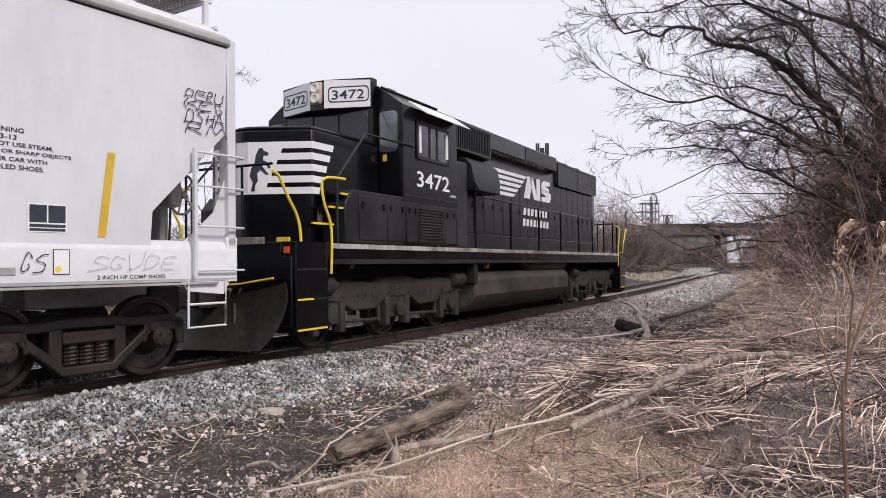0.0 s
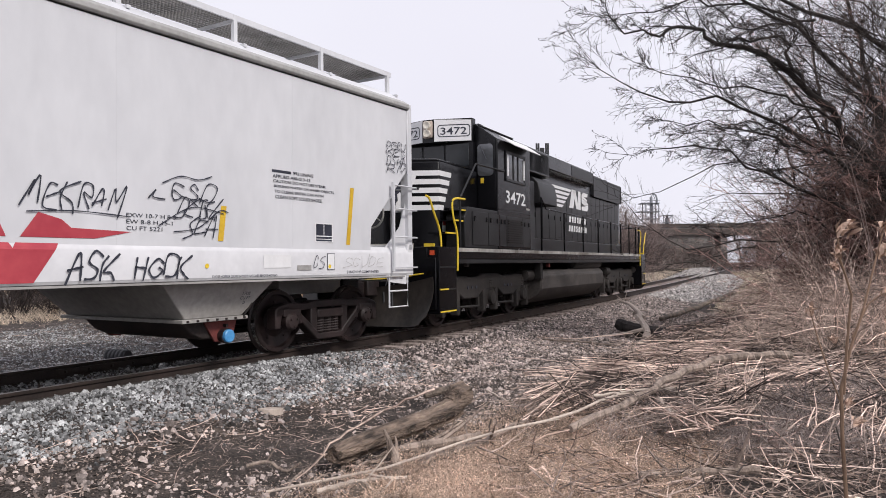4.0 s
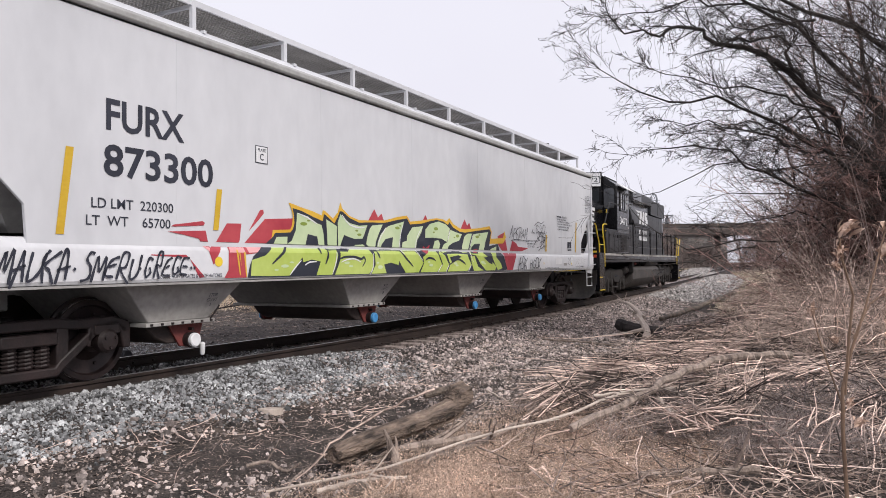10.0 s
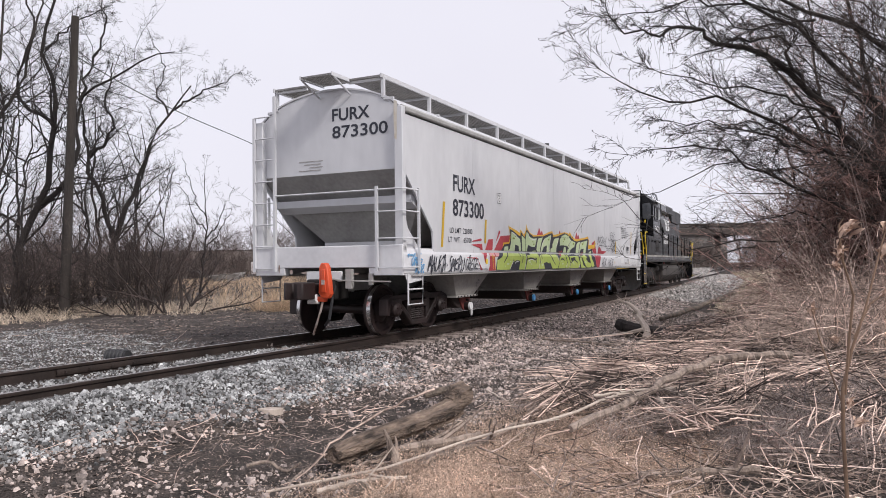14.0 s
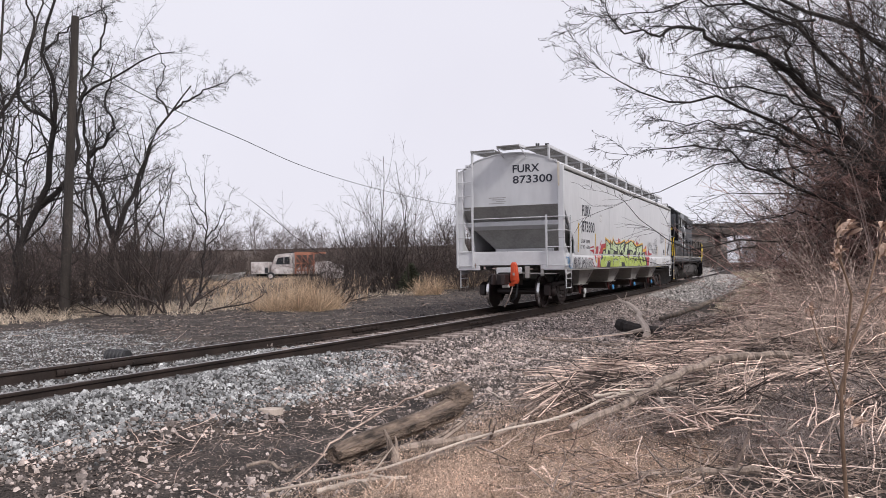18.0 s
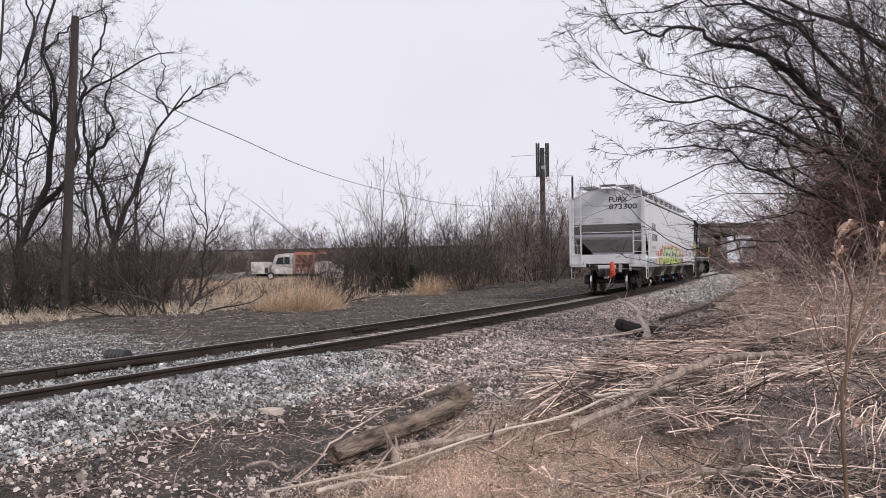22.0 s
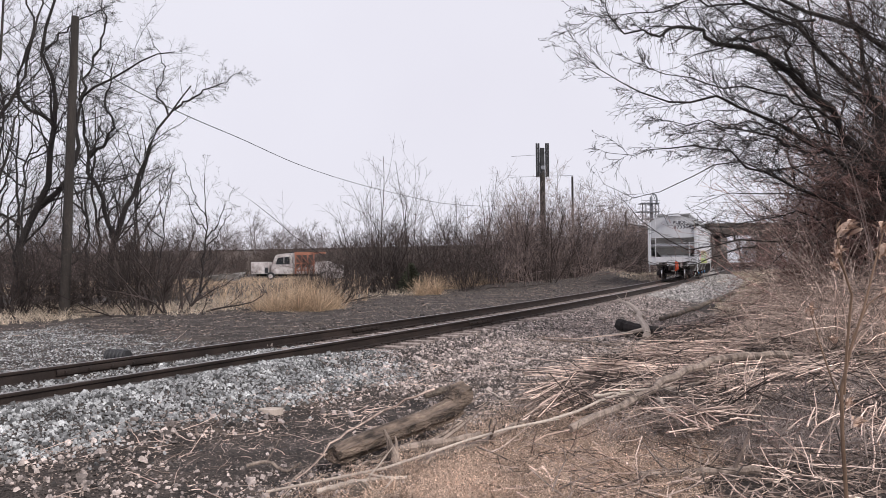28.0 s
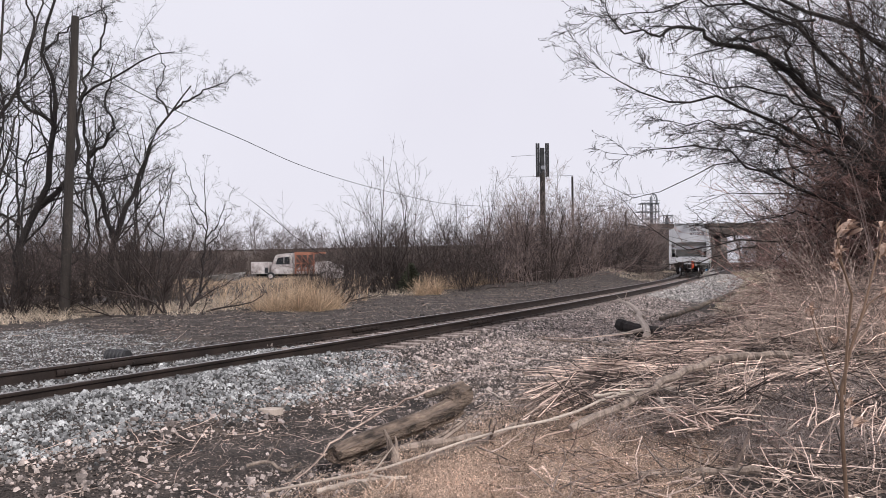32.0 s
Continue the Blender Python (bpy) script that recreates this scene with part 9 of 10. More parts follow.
for k in range(49):
    t = k / 48
    r_ = float(np.interp(t, (0, 0.06, 0.5, 0.85, 1), (0.078, 0.096, 0.098, 0.122, 0.142)))
    up_ = 0.03 * math.sin(t * 3.0) + float(np.interp(t, (0.72, 0.9, 1.0), (0, 0.03, 0.10)))
    for j in range(36):
        a = 2 * math.pi * j / 36
        q = r_ * (1 + ridge[(j + int(2.0 * math.sin(t * 4))) % 36] + rng_.normal(0, 0.012))
        torn = 0.16 * max(math.sin(a), -0.4) + 0.05 * math.sin(3 * a + 1) if k == 48 else (0.02 * math.sin(5 * a) if k == 0 else 0.0)
        g.v.append((t * log_len + torn, q * math.cos(a), q * 0.96 * math.sin(a) + up_ + (0.07 * max(math.sin(a), 0) if k >= 46 else 0.0)))
g.f = [(k * 36 + j, k * 36 + (j + 1) % 36, (k + 1) * 36 + (j + 1) % 36, (k + 1) * 36 + j) for k in range(48) for j in range(36)] + [tuple(range(36)), tuple(range(48 * 36, 49 * 36))]
fallen = solid("log", g, M["bark_log"], "broken log with furrowed brown bark lying on the soil", "log", m=log_pose, smooth=50)
for k in range(7):
    a = 0.5 + k * 0.36
    y_, z_ = 0.11 * math.cos(a), 0.10 + 0.11 * math.sin(a)
    part("splinter", Geo().tube([(log_len - 0.16, y_, z_ - 0.06), (log_len + 0.04, y_, z_), (log_len + 0.10 + 0.05 * rng_.rand(), y_ * 0.9, z_ + 0.05 + 0.06 * rng_.rand())], [0.035, 0.028, 0.005], 6), M["bark_log"], fallen)
branch("broken_stick", [(-0.37, 5.95, -0.46), (-0.42, 6.0, -0.30), (-0.50, 6.02, -0.10)], 0.045, 0.014, M["stickwood"], "splintered upright stub of weathered wood", "branch", seed=441, rough=0.006, n=8, k=10)
branch("broken_stick", [(-0.36, 5.98, -0.44), (-0.40, 6.02, -0.26), (-0.41, 6.03, -0.16)], 0.032, 0.008, M["stickwood"], "splintered upright stub of weathered wood", "branch", seed=442, rough=0.004, n=7, k=8)
branch("branch", [(-0.24, 8.90, -0.33), (0.02, 9.00, -0.29), (0.20, 9.10, -0.30), (0.25, 9.00, -0.40)], 0.045, 0.055, M["log"], "short mossy branch beside the log", seed=1, rough=0.006)
branch("branch", [(-1.20, 5.90, -0.46), (-0.98, 6.75, -0.35), (-0.62, 7.55, -0.24), (-0.12, 8.30, -0.16)], 0.010, 0.016, M["stick"], "thin grey stick leaning on the log", seed=2, rough=0.01, n=6)
rb = random.Random(61)
for k in range(26):
    bx, by = rb.uniform(470, 830), rb.uniform(770, 880)
    a = rb.gauss(-0.35, 0.5)
    L = rb.uniform(40, 130)
    d = 1.66 * 1288 / (by - 469) * 0.97
    pts = []
    for q in (-0.5, -0.1, 0.25, 0.5):
        ex_, ey_ = bx + math.cos(a) * L * q, by + math.sin(a) * L * q * 0.6 + rb.gauss(0, 0.8)
        dd = 1.66 * 1288 / (max(ey_, 700) - 469) * 0.97
        pts.append(((ex_ - 784) / 1288 * dd, dd))
    r_ = rb.uniform(0.005, 0.016)
    branch("branch", [(x, y, stand(x, y, r_ + rb.uniform(0.0, 0.07))) for x, y in pts], r_, r_ * 0.7, M["stickwood"] if k % 3 else M["stick"], "short bleached branch lying on the soil", seed=400 + k, n=7, rough=0.003, side=1)
branch("stump_piece", [(-0.67, 5.30, -0.44), (-0.64, 5.35, -0.40), (-0.62, 5.40, -0.38)], 0.05, 0.045, M["log"], "dark rotten wood stub in the litter", "branch", seed=440, rough=0.006)
# larger pieces in the heap
hero = [([(-1.37, 5.60, -0.47), (-0.67, 5.90, -0.43), (0.06, 6.60, -0.38), (1.22, 7.40, -0.28), (2.10, 8.40, -0.24), (2.64, 8.70, -0.26), (3.66, 9.40, -0.17), (4.50, 9.80, -0.18)], 0.010, 0.020, "palewood"),
        ([(1.20, 7.00, -0.33), (1.90, 7.60, -0.20), (2.68, 8.40, -0.05), (3.65, 9.20, 0.06), (4.55, 9.60, 0.02)], 0.034, 0.050, "stick"),
        ([(1.67, 8.20, -0.23), (2.55, 8.40, -0.21), (2.67, 7.80, -0.26)], 0.016, 0.008, "palewood"),
        ([(2.34, 8.00, -0.23), (2.28, 7.00, -0.34), (2.23, 6.40, -0.40)], 0.022, 0.018, "palewood"),
        ([(1.50, 5.70, -0.40), (2.02, 5.80, -0.41), (2.49, 5.80, -0.40)], 0.026, 0.032, "stick"),
        ([(-0.50, 6.60, -0.43), (-0.14, 6.80, -0.41), (0.34, 7.00, -0.38)], 0.040, 0.035, "stick"),
        ([(-0.98, 5.60, -0.47), (-0.66, 5.80, -0.45), (-0.31, 5.90, -0.46)], 0.022, 0.016, "palewood"),
        ([(-0.24, 6.40, -0.48), (0.22, 6.80, -0.44), (0.84, 7.60, -0.38)], 0.032, 0.022, "stick"),
        ([(2.05, 15.20, -0.31), (2.80, 14.80, -0.34), (3.44, 14.40, -0.37)], 0.022, 0.014, "stick"),
        ([(3.88, 15.00, -0.19), (2.49, 15.00, -0.29), (1.96, 15.40, -0.29)], 0.012, 0.008, "stick"),
        ([(4.33, 10.50, -0.18), (5.29, 10.80, -0.14), (6.34, 10.50, -0.32)], 0.035, 0.045, "log"),
        ([(4.55, 9.00, -0.05), (4.63, 8.40, -0.23), (4.46, 7.40, -0.45)], 0.014, 0.010, "stick"),
        ([(3.35, 11.00, -0.24), (3.66, 10.00, -0.41), (3.67, 8.60, -0.58)], 0.016, 0.010, "stick"),
        ([(2.93, 7.40, -0.30), (2.87, 6.40, -0.41), (2.54, 5.40, -0.49)], 0.008, 0.006, "palewood"),
        ([(0.55, 9.60, -0.39), (0.82, 9.00, -0.47), (0.91, 8.50, -0.50)], 0.012, 0.008, "palewood"),
        ([(4.59, 17.20, -0.00), (4.62, 16.60, -0.35), (4.52, 16.40, -0.60)], 0.075, 0.085, "palewood"),
        ([(4.38, 18.40, 0.34), (4.62, 17.80, 0.19), (4.70, 17.30, -0.04)], 0.02, 0.065, "palewood")]
for k, (pts, a, b, m) in enumerate(hero):
    near_ = 0.95 if k < 8 or k in (10, 11, 12, 13) else 1.0
    pts = [(x * near_, y * near_, 1.247 + (z - 1.247) * near_) for x, y, z in pts]
    pts = [(x, y, max(z, stand(x, y, 0.0) + 0.6 * max(a, b))) for x, y, z in pts]
    branch("branch", pts, a, b, M["stickwood" if m == "stick" and a > 0.02 else m], {"palewood": "bleached bare branch in the brush heap", "log": "thick dark branch in the brush heap", "stick": "grey weathered branch in the brush heap"}[m], seed=200 + k, n=8, rough=0.008 if a < 0.03 else 0.016, side=4 if a < 0.04 else 2)
branch("log", [(4.13, 17.40, -0.17), (4.53, 17.00, -0.32), (5.19, 16.80, -0.40)], 0.13, 0.17, M["bark"], "dark rotten log end by the line", "log", seed=231, rough=0.02)
branch("log", [(5.95, 20.00, -0.29), (8.27, 24.00, -0.24), (13.17, 33.00, -0.12)], 0.07, 0.10, M["log"], "long weathered log along the bank", "log", seed=232, rough=0.02)
# white plastic litter and a scrap
lit = Geo().add([(0.13 * math.cos(a) * (1 + 0.25 * math.sin(3 * a)), 0.10 * math.sin(a), 0.0) for a in np.linspace(0, 5.7, 10)] + [(0.07 * math.cos(a), 0.06 * math.sin(a), 0.13 + 0.02 * math.sin(5 * a)) for a in np.linspace(0, 5.7, 10)],
                [(i, (i + 1) % 10, 10 + (i + 1) % 10, 10 + i) for i in range(10)] + [tuple(range(10, 20))])
lp_ = (6.26, 16.21)
solid("plastic_litter", lit, M["litter"], "crumpled white plastic litter on the brush", "litter", m=Matrix.Translation((lp_[0], lp_[1], stand(*lp_) + 0.20)), smooth=60)
sc = (-1.95, 8.22)
solid("flat_stone", Geo().add([(0.14 * math.cos(a) * (1 + 0.15 * math.sin(2.3 * a)), 0.08 * math.sin(a), z) for z in (-0.02, 0.045) for a in np.linspace(0, 5.5, 9)], [(i, (i + 1) % 9, 9 + (i + 1) % 9, 9 + i) for i in range(9)] + [tuple(range(9, 18))]), M["palewood"], "flat tan stone on the soil", "stone", m=Matrix.Translation((sc[0], sc[1], stand(*sc))))

# ---- the dry weed close to the camera, stirring in the wind ----
wb = ((1.65, 3.00, 0.24))
weed = thing("dry_weed", Matrix.Translation((wb[0], wb[1], stand(wb[0], wb[1]))), "dead upright weed stalk with withered seed heads", "weed")
wz = stand(wb[0], wb[1])


def rel(p):
    return (p[0] - wb[0], p[1] - wb[1], p[2] - wz)


part("stalk", Geo().tube([(0, 0, -0.02), (0.005, 0, 0.20), rel((1.64, 3.00, 0.28)), rel((1.63, 3.00, 0.51)), rel((1.63, 3.00, 0.72)), rel((1.67, 3.00, 0.88)), rel((1.73, 3.00, 1.05)), rel((1.79, 3.00, 1.27)), rel((1.84, 3.00, 1.44))], [0.009, 0.009, 0.0085, 0.008, 0.0072, 0.006, 0.005, 0.004, 0.002], 8), M["pale_stalk"], weed, "pale brown stalk")
part("stem", Geo().tube([rel((1.64, 3.00, 0.70)), rel((1.65, 2.98, 0.93)), rel((1.66, 2.96, 1.11)), rel((1.61, 2.95, 1.26)), rel((1.60, 2.95, 1.39)), rel((1.64, 2.95, 1.45))], [0.006, 0.0055, 0.005, 0.0045, 0.004, 0.002], 6), M["pale_stalk"], weed)
part("stem", Geo().tube([rel((1.64, 3.00, 0.63)), rel((1.61, 3.05, 0.78)), rel((1.59, 3.10, 0.92)), rel((1.56, 3.10, 1.04))], [0.004, 0.0035, 0.003, 0.002], 6), M["pale_stalk"], weed)
part("stem", Geo().tube([rel((1.68, 3.00, 0.93)), rel((1.75, 3.00, 1.07)), rel((1.82, 3.00, 1.12))], [0.004, 0.003, 0.002], 6), M["pale_stalk"], weed)


def seed_head(c, size, seed, lean):
    """A curled withered leaf cluster: twisted strips."""
    r = np.random.RandomState(seed)
    c = np.array(rel(c))
    g = Geo()
    for k in range(16):
        L = size * r.uniform(0.7, 1.25)
        p0 = c + r.normal(0, size * 0.13, 3) - np.array([0, 0, size * 0.35])
        w = unit(np.array([lean * 0.6, 0.0, 1.0]) + r.normal(0, 0.28, 3))
        s_ = unit(np.cross(w, r.normal(0, 1, 3)))
        over = unit(np.array([lean, 0, 0]) + r.normal(0, 0.5, 3) * np.array([1, 1, 0.1]))
        wd = L * r.uniform(0.07, 0.16)
        pts = [p0 + w * L * (t - 0.55 * t ** 3) + over * L * 0.55 * t * t for t in (0, 0.25, 0.5, 0.75, 1.0)]
        g = Geo()
        kk = 0
        for q, p in enumerate(pts):
            ww = wd * (0.35, 0.9, 1.0, 0.75, 0.15)[q]
            tw = s_ * math.cos(q * 0.7) + np.cross(s_, w) * math.sin(q * 0.7)
            g.v += [tuple(p + tw * ww), tuple(p - tw * ww)]
        g.f += [(kk + 2 * i, kk + 2 * i + 1, kk + 2 * i + 3, kk + 2 * i + 2) for i in range(4)]
        part("withered_leaf", g, M["withered"], weed, "curled withered tan leaf", smooth=60)


for k, (c, s_, l_) in enumerate((((1.62, 2.95, 1.39), 0.085, 0.6), ((1.60, 2.95, 1.29), 0.07, 0.3), ((1.56, 3.10, 1.04), 0.055, 0.3), ((1.81, 3.00, 1.13), 0.07, 0.9), ((1.59, 2.95, 1.23), 0.05, -0.3), ((1.81, 3.00, 1.30), 0.075, 0.4), ((1.65, 3.00, 0.67), 0.05, 0.4), ((1.68, 3.00, 0.59), 0.05, 0.8), ((1.82, 3.00, 1.39), 0.06, 0.3), ((1.61, 3.00, 0.93), 0.04, -0.4))):
    seed_head(c, s_, 300 + k, l_)

# ---- pole, cable, drain pipe ----
pp = (-14.00, 26.91)
pole = thing("utility_pole", Matrix.Translation((pp[0], pp[1], stand(*pp))), "weathered brown timber utility pole without crossarms", "utility pole")
pt = (-13.59, 26.90, 10.66)
part("shaft", Geo().tube([(0, 0, -0.3), ((pt[0] - pp[0]) * 0.5, 0, (pt[2] + 0.5) * 0.5), (pt[0] - pp[0], 0, pt[2] + 0.5)], [0.185, 0.16, 0.135], 14), M["pole"], pole)
for z in (9.3, 8.7):
    part("bolt", Geo().cyl(((pt[0] - pp[0]) * z / 10.2 - 0.02, -0.13, z), ((pt[0] - pp[0]) * z / 10.2 - 0.02, -0.24, z), 0.02, 8), M["rust"], pole)
cb = resample([(-13.58, 26.80, 9.15), (-13.36, 30.00, 8.97), (-12.66, 36.00, 8.79), (-11.83, 42.00, 8.76), (-10.21, 50.00, 8.40), (-7.59, 60.00, 8.20), (-4.91, 68.00, 8.13), (0.99, 76.00, 7.58), (6.01, 80.00, 7.68), (10.98, 80.00, 7.94)], 40)
solid("overhead_cable", Geo().tube([tuple(p) for p in cb], 0.022, 5), M["plastic"], "black cable sagging from the pole across the clearing", "cable")
pd = (-6.24, 13.60)
pz = stand(*pd) + 0.03
pipe = thing("drain_pipe", Matrix.Translation((pd[0], pd[1], pz)) @ Matrix.Rotation(radians(-18), 4, "Z"), "black corrugated plastic drain pipe end in the gravel", "drain pipe")
prof = []
for k in range(5):
    x = -0.02 + k * 0.085
    prof += [(x, 0.115), (x + 0.028, 0.135), (x + 0.056, 0.135), (x + 0.072, 0.115)]
part("corrugated_tube", Geo().lathe(prof, "x", (0, 0, 0), 24), M["plastic"], pipe)
part("pipe_mouth", Geo().lathe([(0.43, 0.12), (0.44, 0.12), (0.44, 0.10), (0.34, 0.10)], "x", (0, 0, 0), 24), M["plastic"], pipe)

# ---- derelict truck with an orange boom in the field ----
tk = (-22.95, 97.27)
truck = thing("boom_truck", Matrix.Translation((tk[0], tk[1], stand(*tk))), "old white truck with a rusty orange boom in the field", "truck")
part("chassis", Geo().box(-1.8, 9.6, -0.45, 0.45, 0.55, 0.85), M["frame"], truck)
part("front_box", Geo().box(-2.4, -0.1, -1.1, 1.1, 0.85, 2.45), M["truckpaint"], truck, "white machine box", 0.06)
part("box_grille", Geo().box(-0.6, -0.12, -1.13, -1.1, 0.95, 1.7), M["plastic"], truck)
cabg = part("cab", Geo().prism([(0.3, 0.8), (0.25, 1.8), (0.75, 3.15), (1.2, 3.45), (3.0, 3.6), (3.1, 0.8)], "y", -1.1, 1.1), M["truckpaint"], truck, "chalky white cab", 0.06)
part("cab_window", Geo().prism([(0.85, 2.1), (1.15, 2.95), (1.9, 3.05), (1.9, 2.1)], "y", -1.13, -1.1), M["glass"], cabg, "dark cab window")
part("windshield", Geo().prism([(2.0, 2.1), (2.0, 3.05), (2.7, 3.1), (2.7, 2.1)], "y", -1.13, -1.1), M["glass"], cabg)
part("beacon", Geo().box(2.6, 3.0, -0.6, -0.2, 3.58, 3.75), M["plastic"], truck)
part("body", Geo().prism([(3.2, 0.85), (3.2, 1.6), (5.2, 1.7), (6.2, 2.4), (7.6, 2.5), (8.6, 2.0), (9.5, 1.9), (9.6, 0.85)], "y", -1.15, 1.15), M["truckpaint"], truck, "chalky white body", 0.06)
boom = Geo()
for x in (3.5, 4.3, 5.1, 5.9):
    boom.box(x - 0.09, x + 0.09, -1.3, -1.14, 0.8, 3.5)
for z in (1.2, 2.1, 3.3):
    boom.box(3.4, 6.1, -1.32, -1.14, z, z + 0.2)
boom.box(3.3, 7.4, -0.9, -0.6, 3.45, 3.7)
part("boom_frame", boom, M["rustorange"], truck, "rusty orange boom frame")
for x0, x1 in ((3.5, 4.3), (4.3, 5.1), (5.1, 5.9)):
    part("boom_brace", Geo().tube([(x0, -1.2, 1.3), (x1, -1.2, 2.2)], 0.06, 5), M["rustorange"], truck)
    part("boom_brace", Geo().tube([(x0, -1.2, 3.3), (x1, -1.2, 2.2)], 0.06, 5), M["rustorange"], truck)
part("winch_drum", Geo().lathe([(-1.1, 0.05), (-1.1, 0.55), (0.9, 0.55), (0.9, 0.05)], "y", (4.6, 0, 2.2), 14), M["rust"], truck, "rusty winch drum")
for x in (0.2, 7.2, 8.6):
    wl_ = part("wheel", Geo().lathe([(-1.2, 0.2), (-1.22, 0.5), (-1.16, 0.56), (-0.9, 0.56), (-0.86, 0.4)], "y", (x, 0, 0.56), 20), M["plastic"], truck)
    part("rim", Geo().lathe([(-1.225, 0.28), (-1.23, 0.28), (-1.18, 0.08)], "y", (x, 0, 0.56), 16), M["truckpaint"], wl_)
for k, ((x, y), L, m, lb) in enumerate((((-35.03, 102.84), 1.8, "rust", "rusty brown scrap machine in the field"), ((-27.62, 92.69), 3.4, "concrete", "pale heap of rubble in the field"), ((-60.08, 139.82), 4.2, "truckpaint", "pale derelict van behind the trees"), ((-14.04, 93.15), 2.4, "truckpaint", "white scrap body panel in the field"))):
    ob = thing("scrap_machine" if k in (0, 3) else ("rubble_heap" if k == 1 else "van"), Matrix.Translation((x, y, stand(x, y))), lb, "van" if k == 2 else "scrap")
    if k == 2:
        part("body", Geo().prism([(-L / 2, 0.4), (-L / 2, 1.2), (-L / 2 + 0.6, 1.9), (L / 2, 2.0), (L / 2, 0.4)], "y", -0.9, 0.9), M[m], ob, "", 0.08)
        for wx in (-1.3, 1.3):
            part("wheel", Geo().lathe([(-0.95, 0.1), (-0.95, 0.36), (-0.7, 0.36), (-0.7, 0.1)], "y", (wx, 0, 0.34), 14), M["plastic"], ob)
        part("window", Geo().box(-1.2, 1.6, -0.92, -0.9, 1.25, 1.75), M["glass"], ob)
    elif k == 1:
        r_ = np.random.RandomState(4)
        for q in range(9):
            c = Vector((r_.uniform(-L / 2, L / 2), r_.uniform(-0.8, 0.8), r_.uniform(0.1, 0.8)))
            g = Geo().box(-0.6, 0.6, -0.4, 0.4, -0.25, 0.25)
            g.v = [tuple(c + Vector((p[0] + r_.normal(0, 0.12), p[1] + r_.normal(0, 0.1), p[2] + r_.normal(0, 0.1)))) for p in g.v]
            part("lump", g, M[m], ob)
    else:
        part("hull", Geo().prism([(-L / 2, 0.3), (-L / 2 + 0.3, 1.2), (0, 1.5), (L / 2, 1.0), (L / 2, 0.3)], "y", -0.7, 0.7), M[m], ob, "", 0.08)
        part("arm", Geo().tube([(-L / 2 + 0.3, 0, 1.0), (0, 0, 1.8), (L / 2, 0, 1.2)], 0.12, 8), M[m], ob)

# ---- antenna mast, thin pole, bridge, plant ----
mp_ = (11.02, 80.00, 1.11)
mast = thing("antenna_mast", Matrix.Translation((mp_[0], mp_[1], stand(mp_[0], mp_[1]))), "grey mast topped with dark upright antenna panels", "mast")
part("mast_pole", Geo().tube([(0, 0, -0.5), (0, 0, 11.6)], [0.36, 0.28], 14), M["pole"], mast, "grey-brown pole")
for x in (-0.62, -0.40, 0.42, 0.64):
    part("antenna_panel", Geo().box(x - 0.09, x + 0.09, -0.25, 0.05, 11.2, 14.9), M["plastic"], mast, "tall dark antenna panel", 0.03)
part("antenna_core", Geo().box(-0.24, 0.24, -0.2, 0.25, 11.4, 14.4), M["plastic"], mast, "", 0.05)
part("radio_box", Geo().lathe([(-0.30, 0.22), (-0.42, 0.22), (-0.44, 0.05)], "y", (0, 0, 12.2), 16), M["silver"], mast)
for z in (11.5, 12.6, 13.8):
    part("bracket", Geo().box(-0.64, 0.66, -0.05, 0.05, z, z + 0.08), M["frame"], mast)
for z, x0, x1 in ((13.6, -3.4, -0.4), (11.3, -3.5, 3.4)):
    part("guy_wire", Geo().tube([(x0, 0, z - 0.1), (x1, 0, z + 0.05)], 0.022, 5), M["silver"], mast)
tp = (16.45, 92.00, 1.05)
solid("thin_pole", Geo().tube([(tp[0], tp[1], -0.8), (tp[0], tp[1], 12.3)], [0.17, 0.13], 10), M["pole"], "distant thin timber pole above the hedge", "pole")
tp = (30.20, 120.00, 0.90)
solid("thin_pole", Geo().tube([(tp[0], tp[1], -0.8), (tp[0], tp[1], 9.8)], [0.16, 0.13], 10), M["pole"], "distant thin timber pole above the hedge", "pole")

bridge = thing("road_bridge", Matrix.Translation((0, 165, 0)) @ Matrix.Rotation(radians(-3), 4, "Z"), "rusty girder road bridge on concrete piers over the line", "bridge")
part("deck", Geo().box(45, 120, -4, 5, 8.5, 9.1), M["concrete"], bridge, "stained concrete deck")
part("girder", Geo().box(45, 120, -4.3, -3.9, 7.3, 8.55), M["girder"], bridge, "rust-brown girder")
part("girder", Geo().box(45, 120, 4.4, 4.8, 7.3, 8.55), M["girder"], bridge)
part("parapet", Geo().box(45, 120, -4.35, -4.1, 9.1, 9.7), M["girder"], bridge, "rust-stained parapet")
for k in range(28):
    part("parapet_post", Geo().box(45.3 + k * 2.7, 45.5 + k * 2.7, -4.45, -4.33, 9.0, 9.75), M["girder"], bridge)
for x0, x1, lb in ((60.6, 62.0, "grey concrete pier"), (71.0, 72.6, "grey concrete pier"), (84.0, 86.0, "grey concrete pier")):
    part("pier", Geo().box(x0, x1, -3.5, 4.5, -0.5, 7.35), M["concrete"], bridge, lb, 0.1)
part("abutment", Geo().prism([(43, -1), (45.0, 8.45), (59.0, 7.25), (60.5, -1)], "y", -3.6, 4.3), M["concrete"], bridge, "stained concrete abutment wall")
part("earth_slope", Geo().prism([(-13, -1), (-3.7, 4.4), (-3.6, 4.4), (-3.6, -1)], "x", 30, 60.4), M["drygrass"], bridge, "dry grassy slope before the abutment")
emb = Geo()
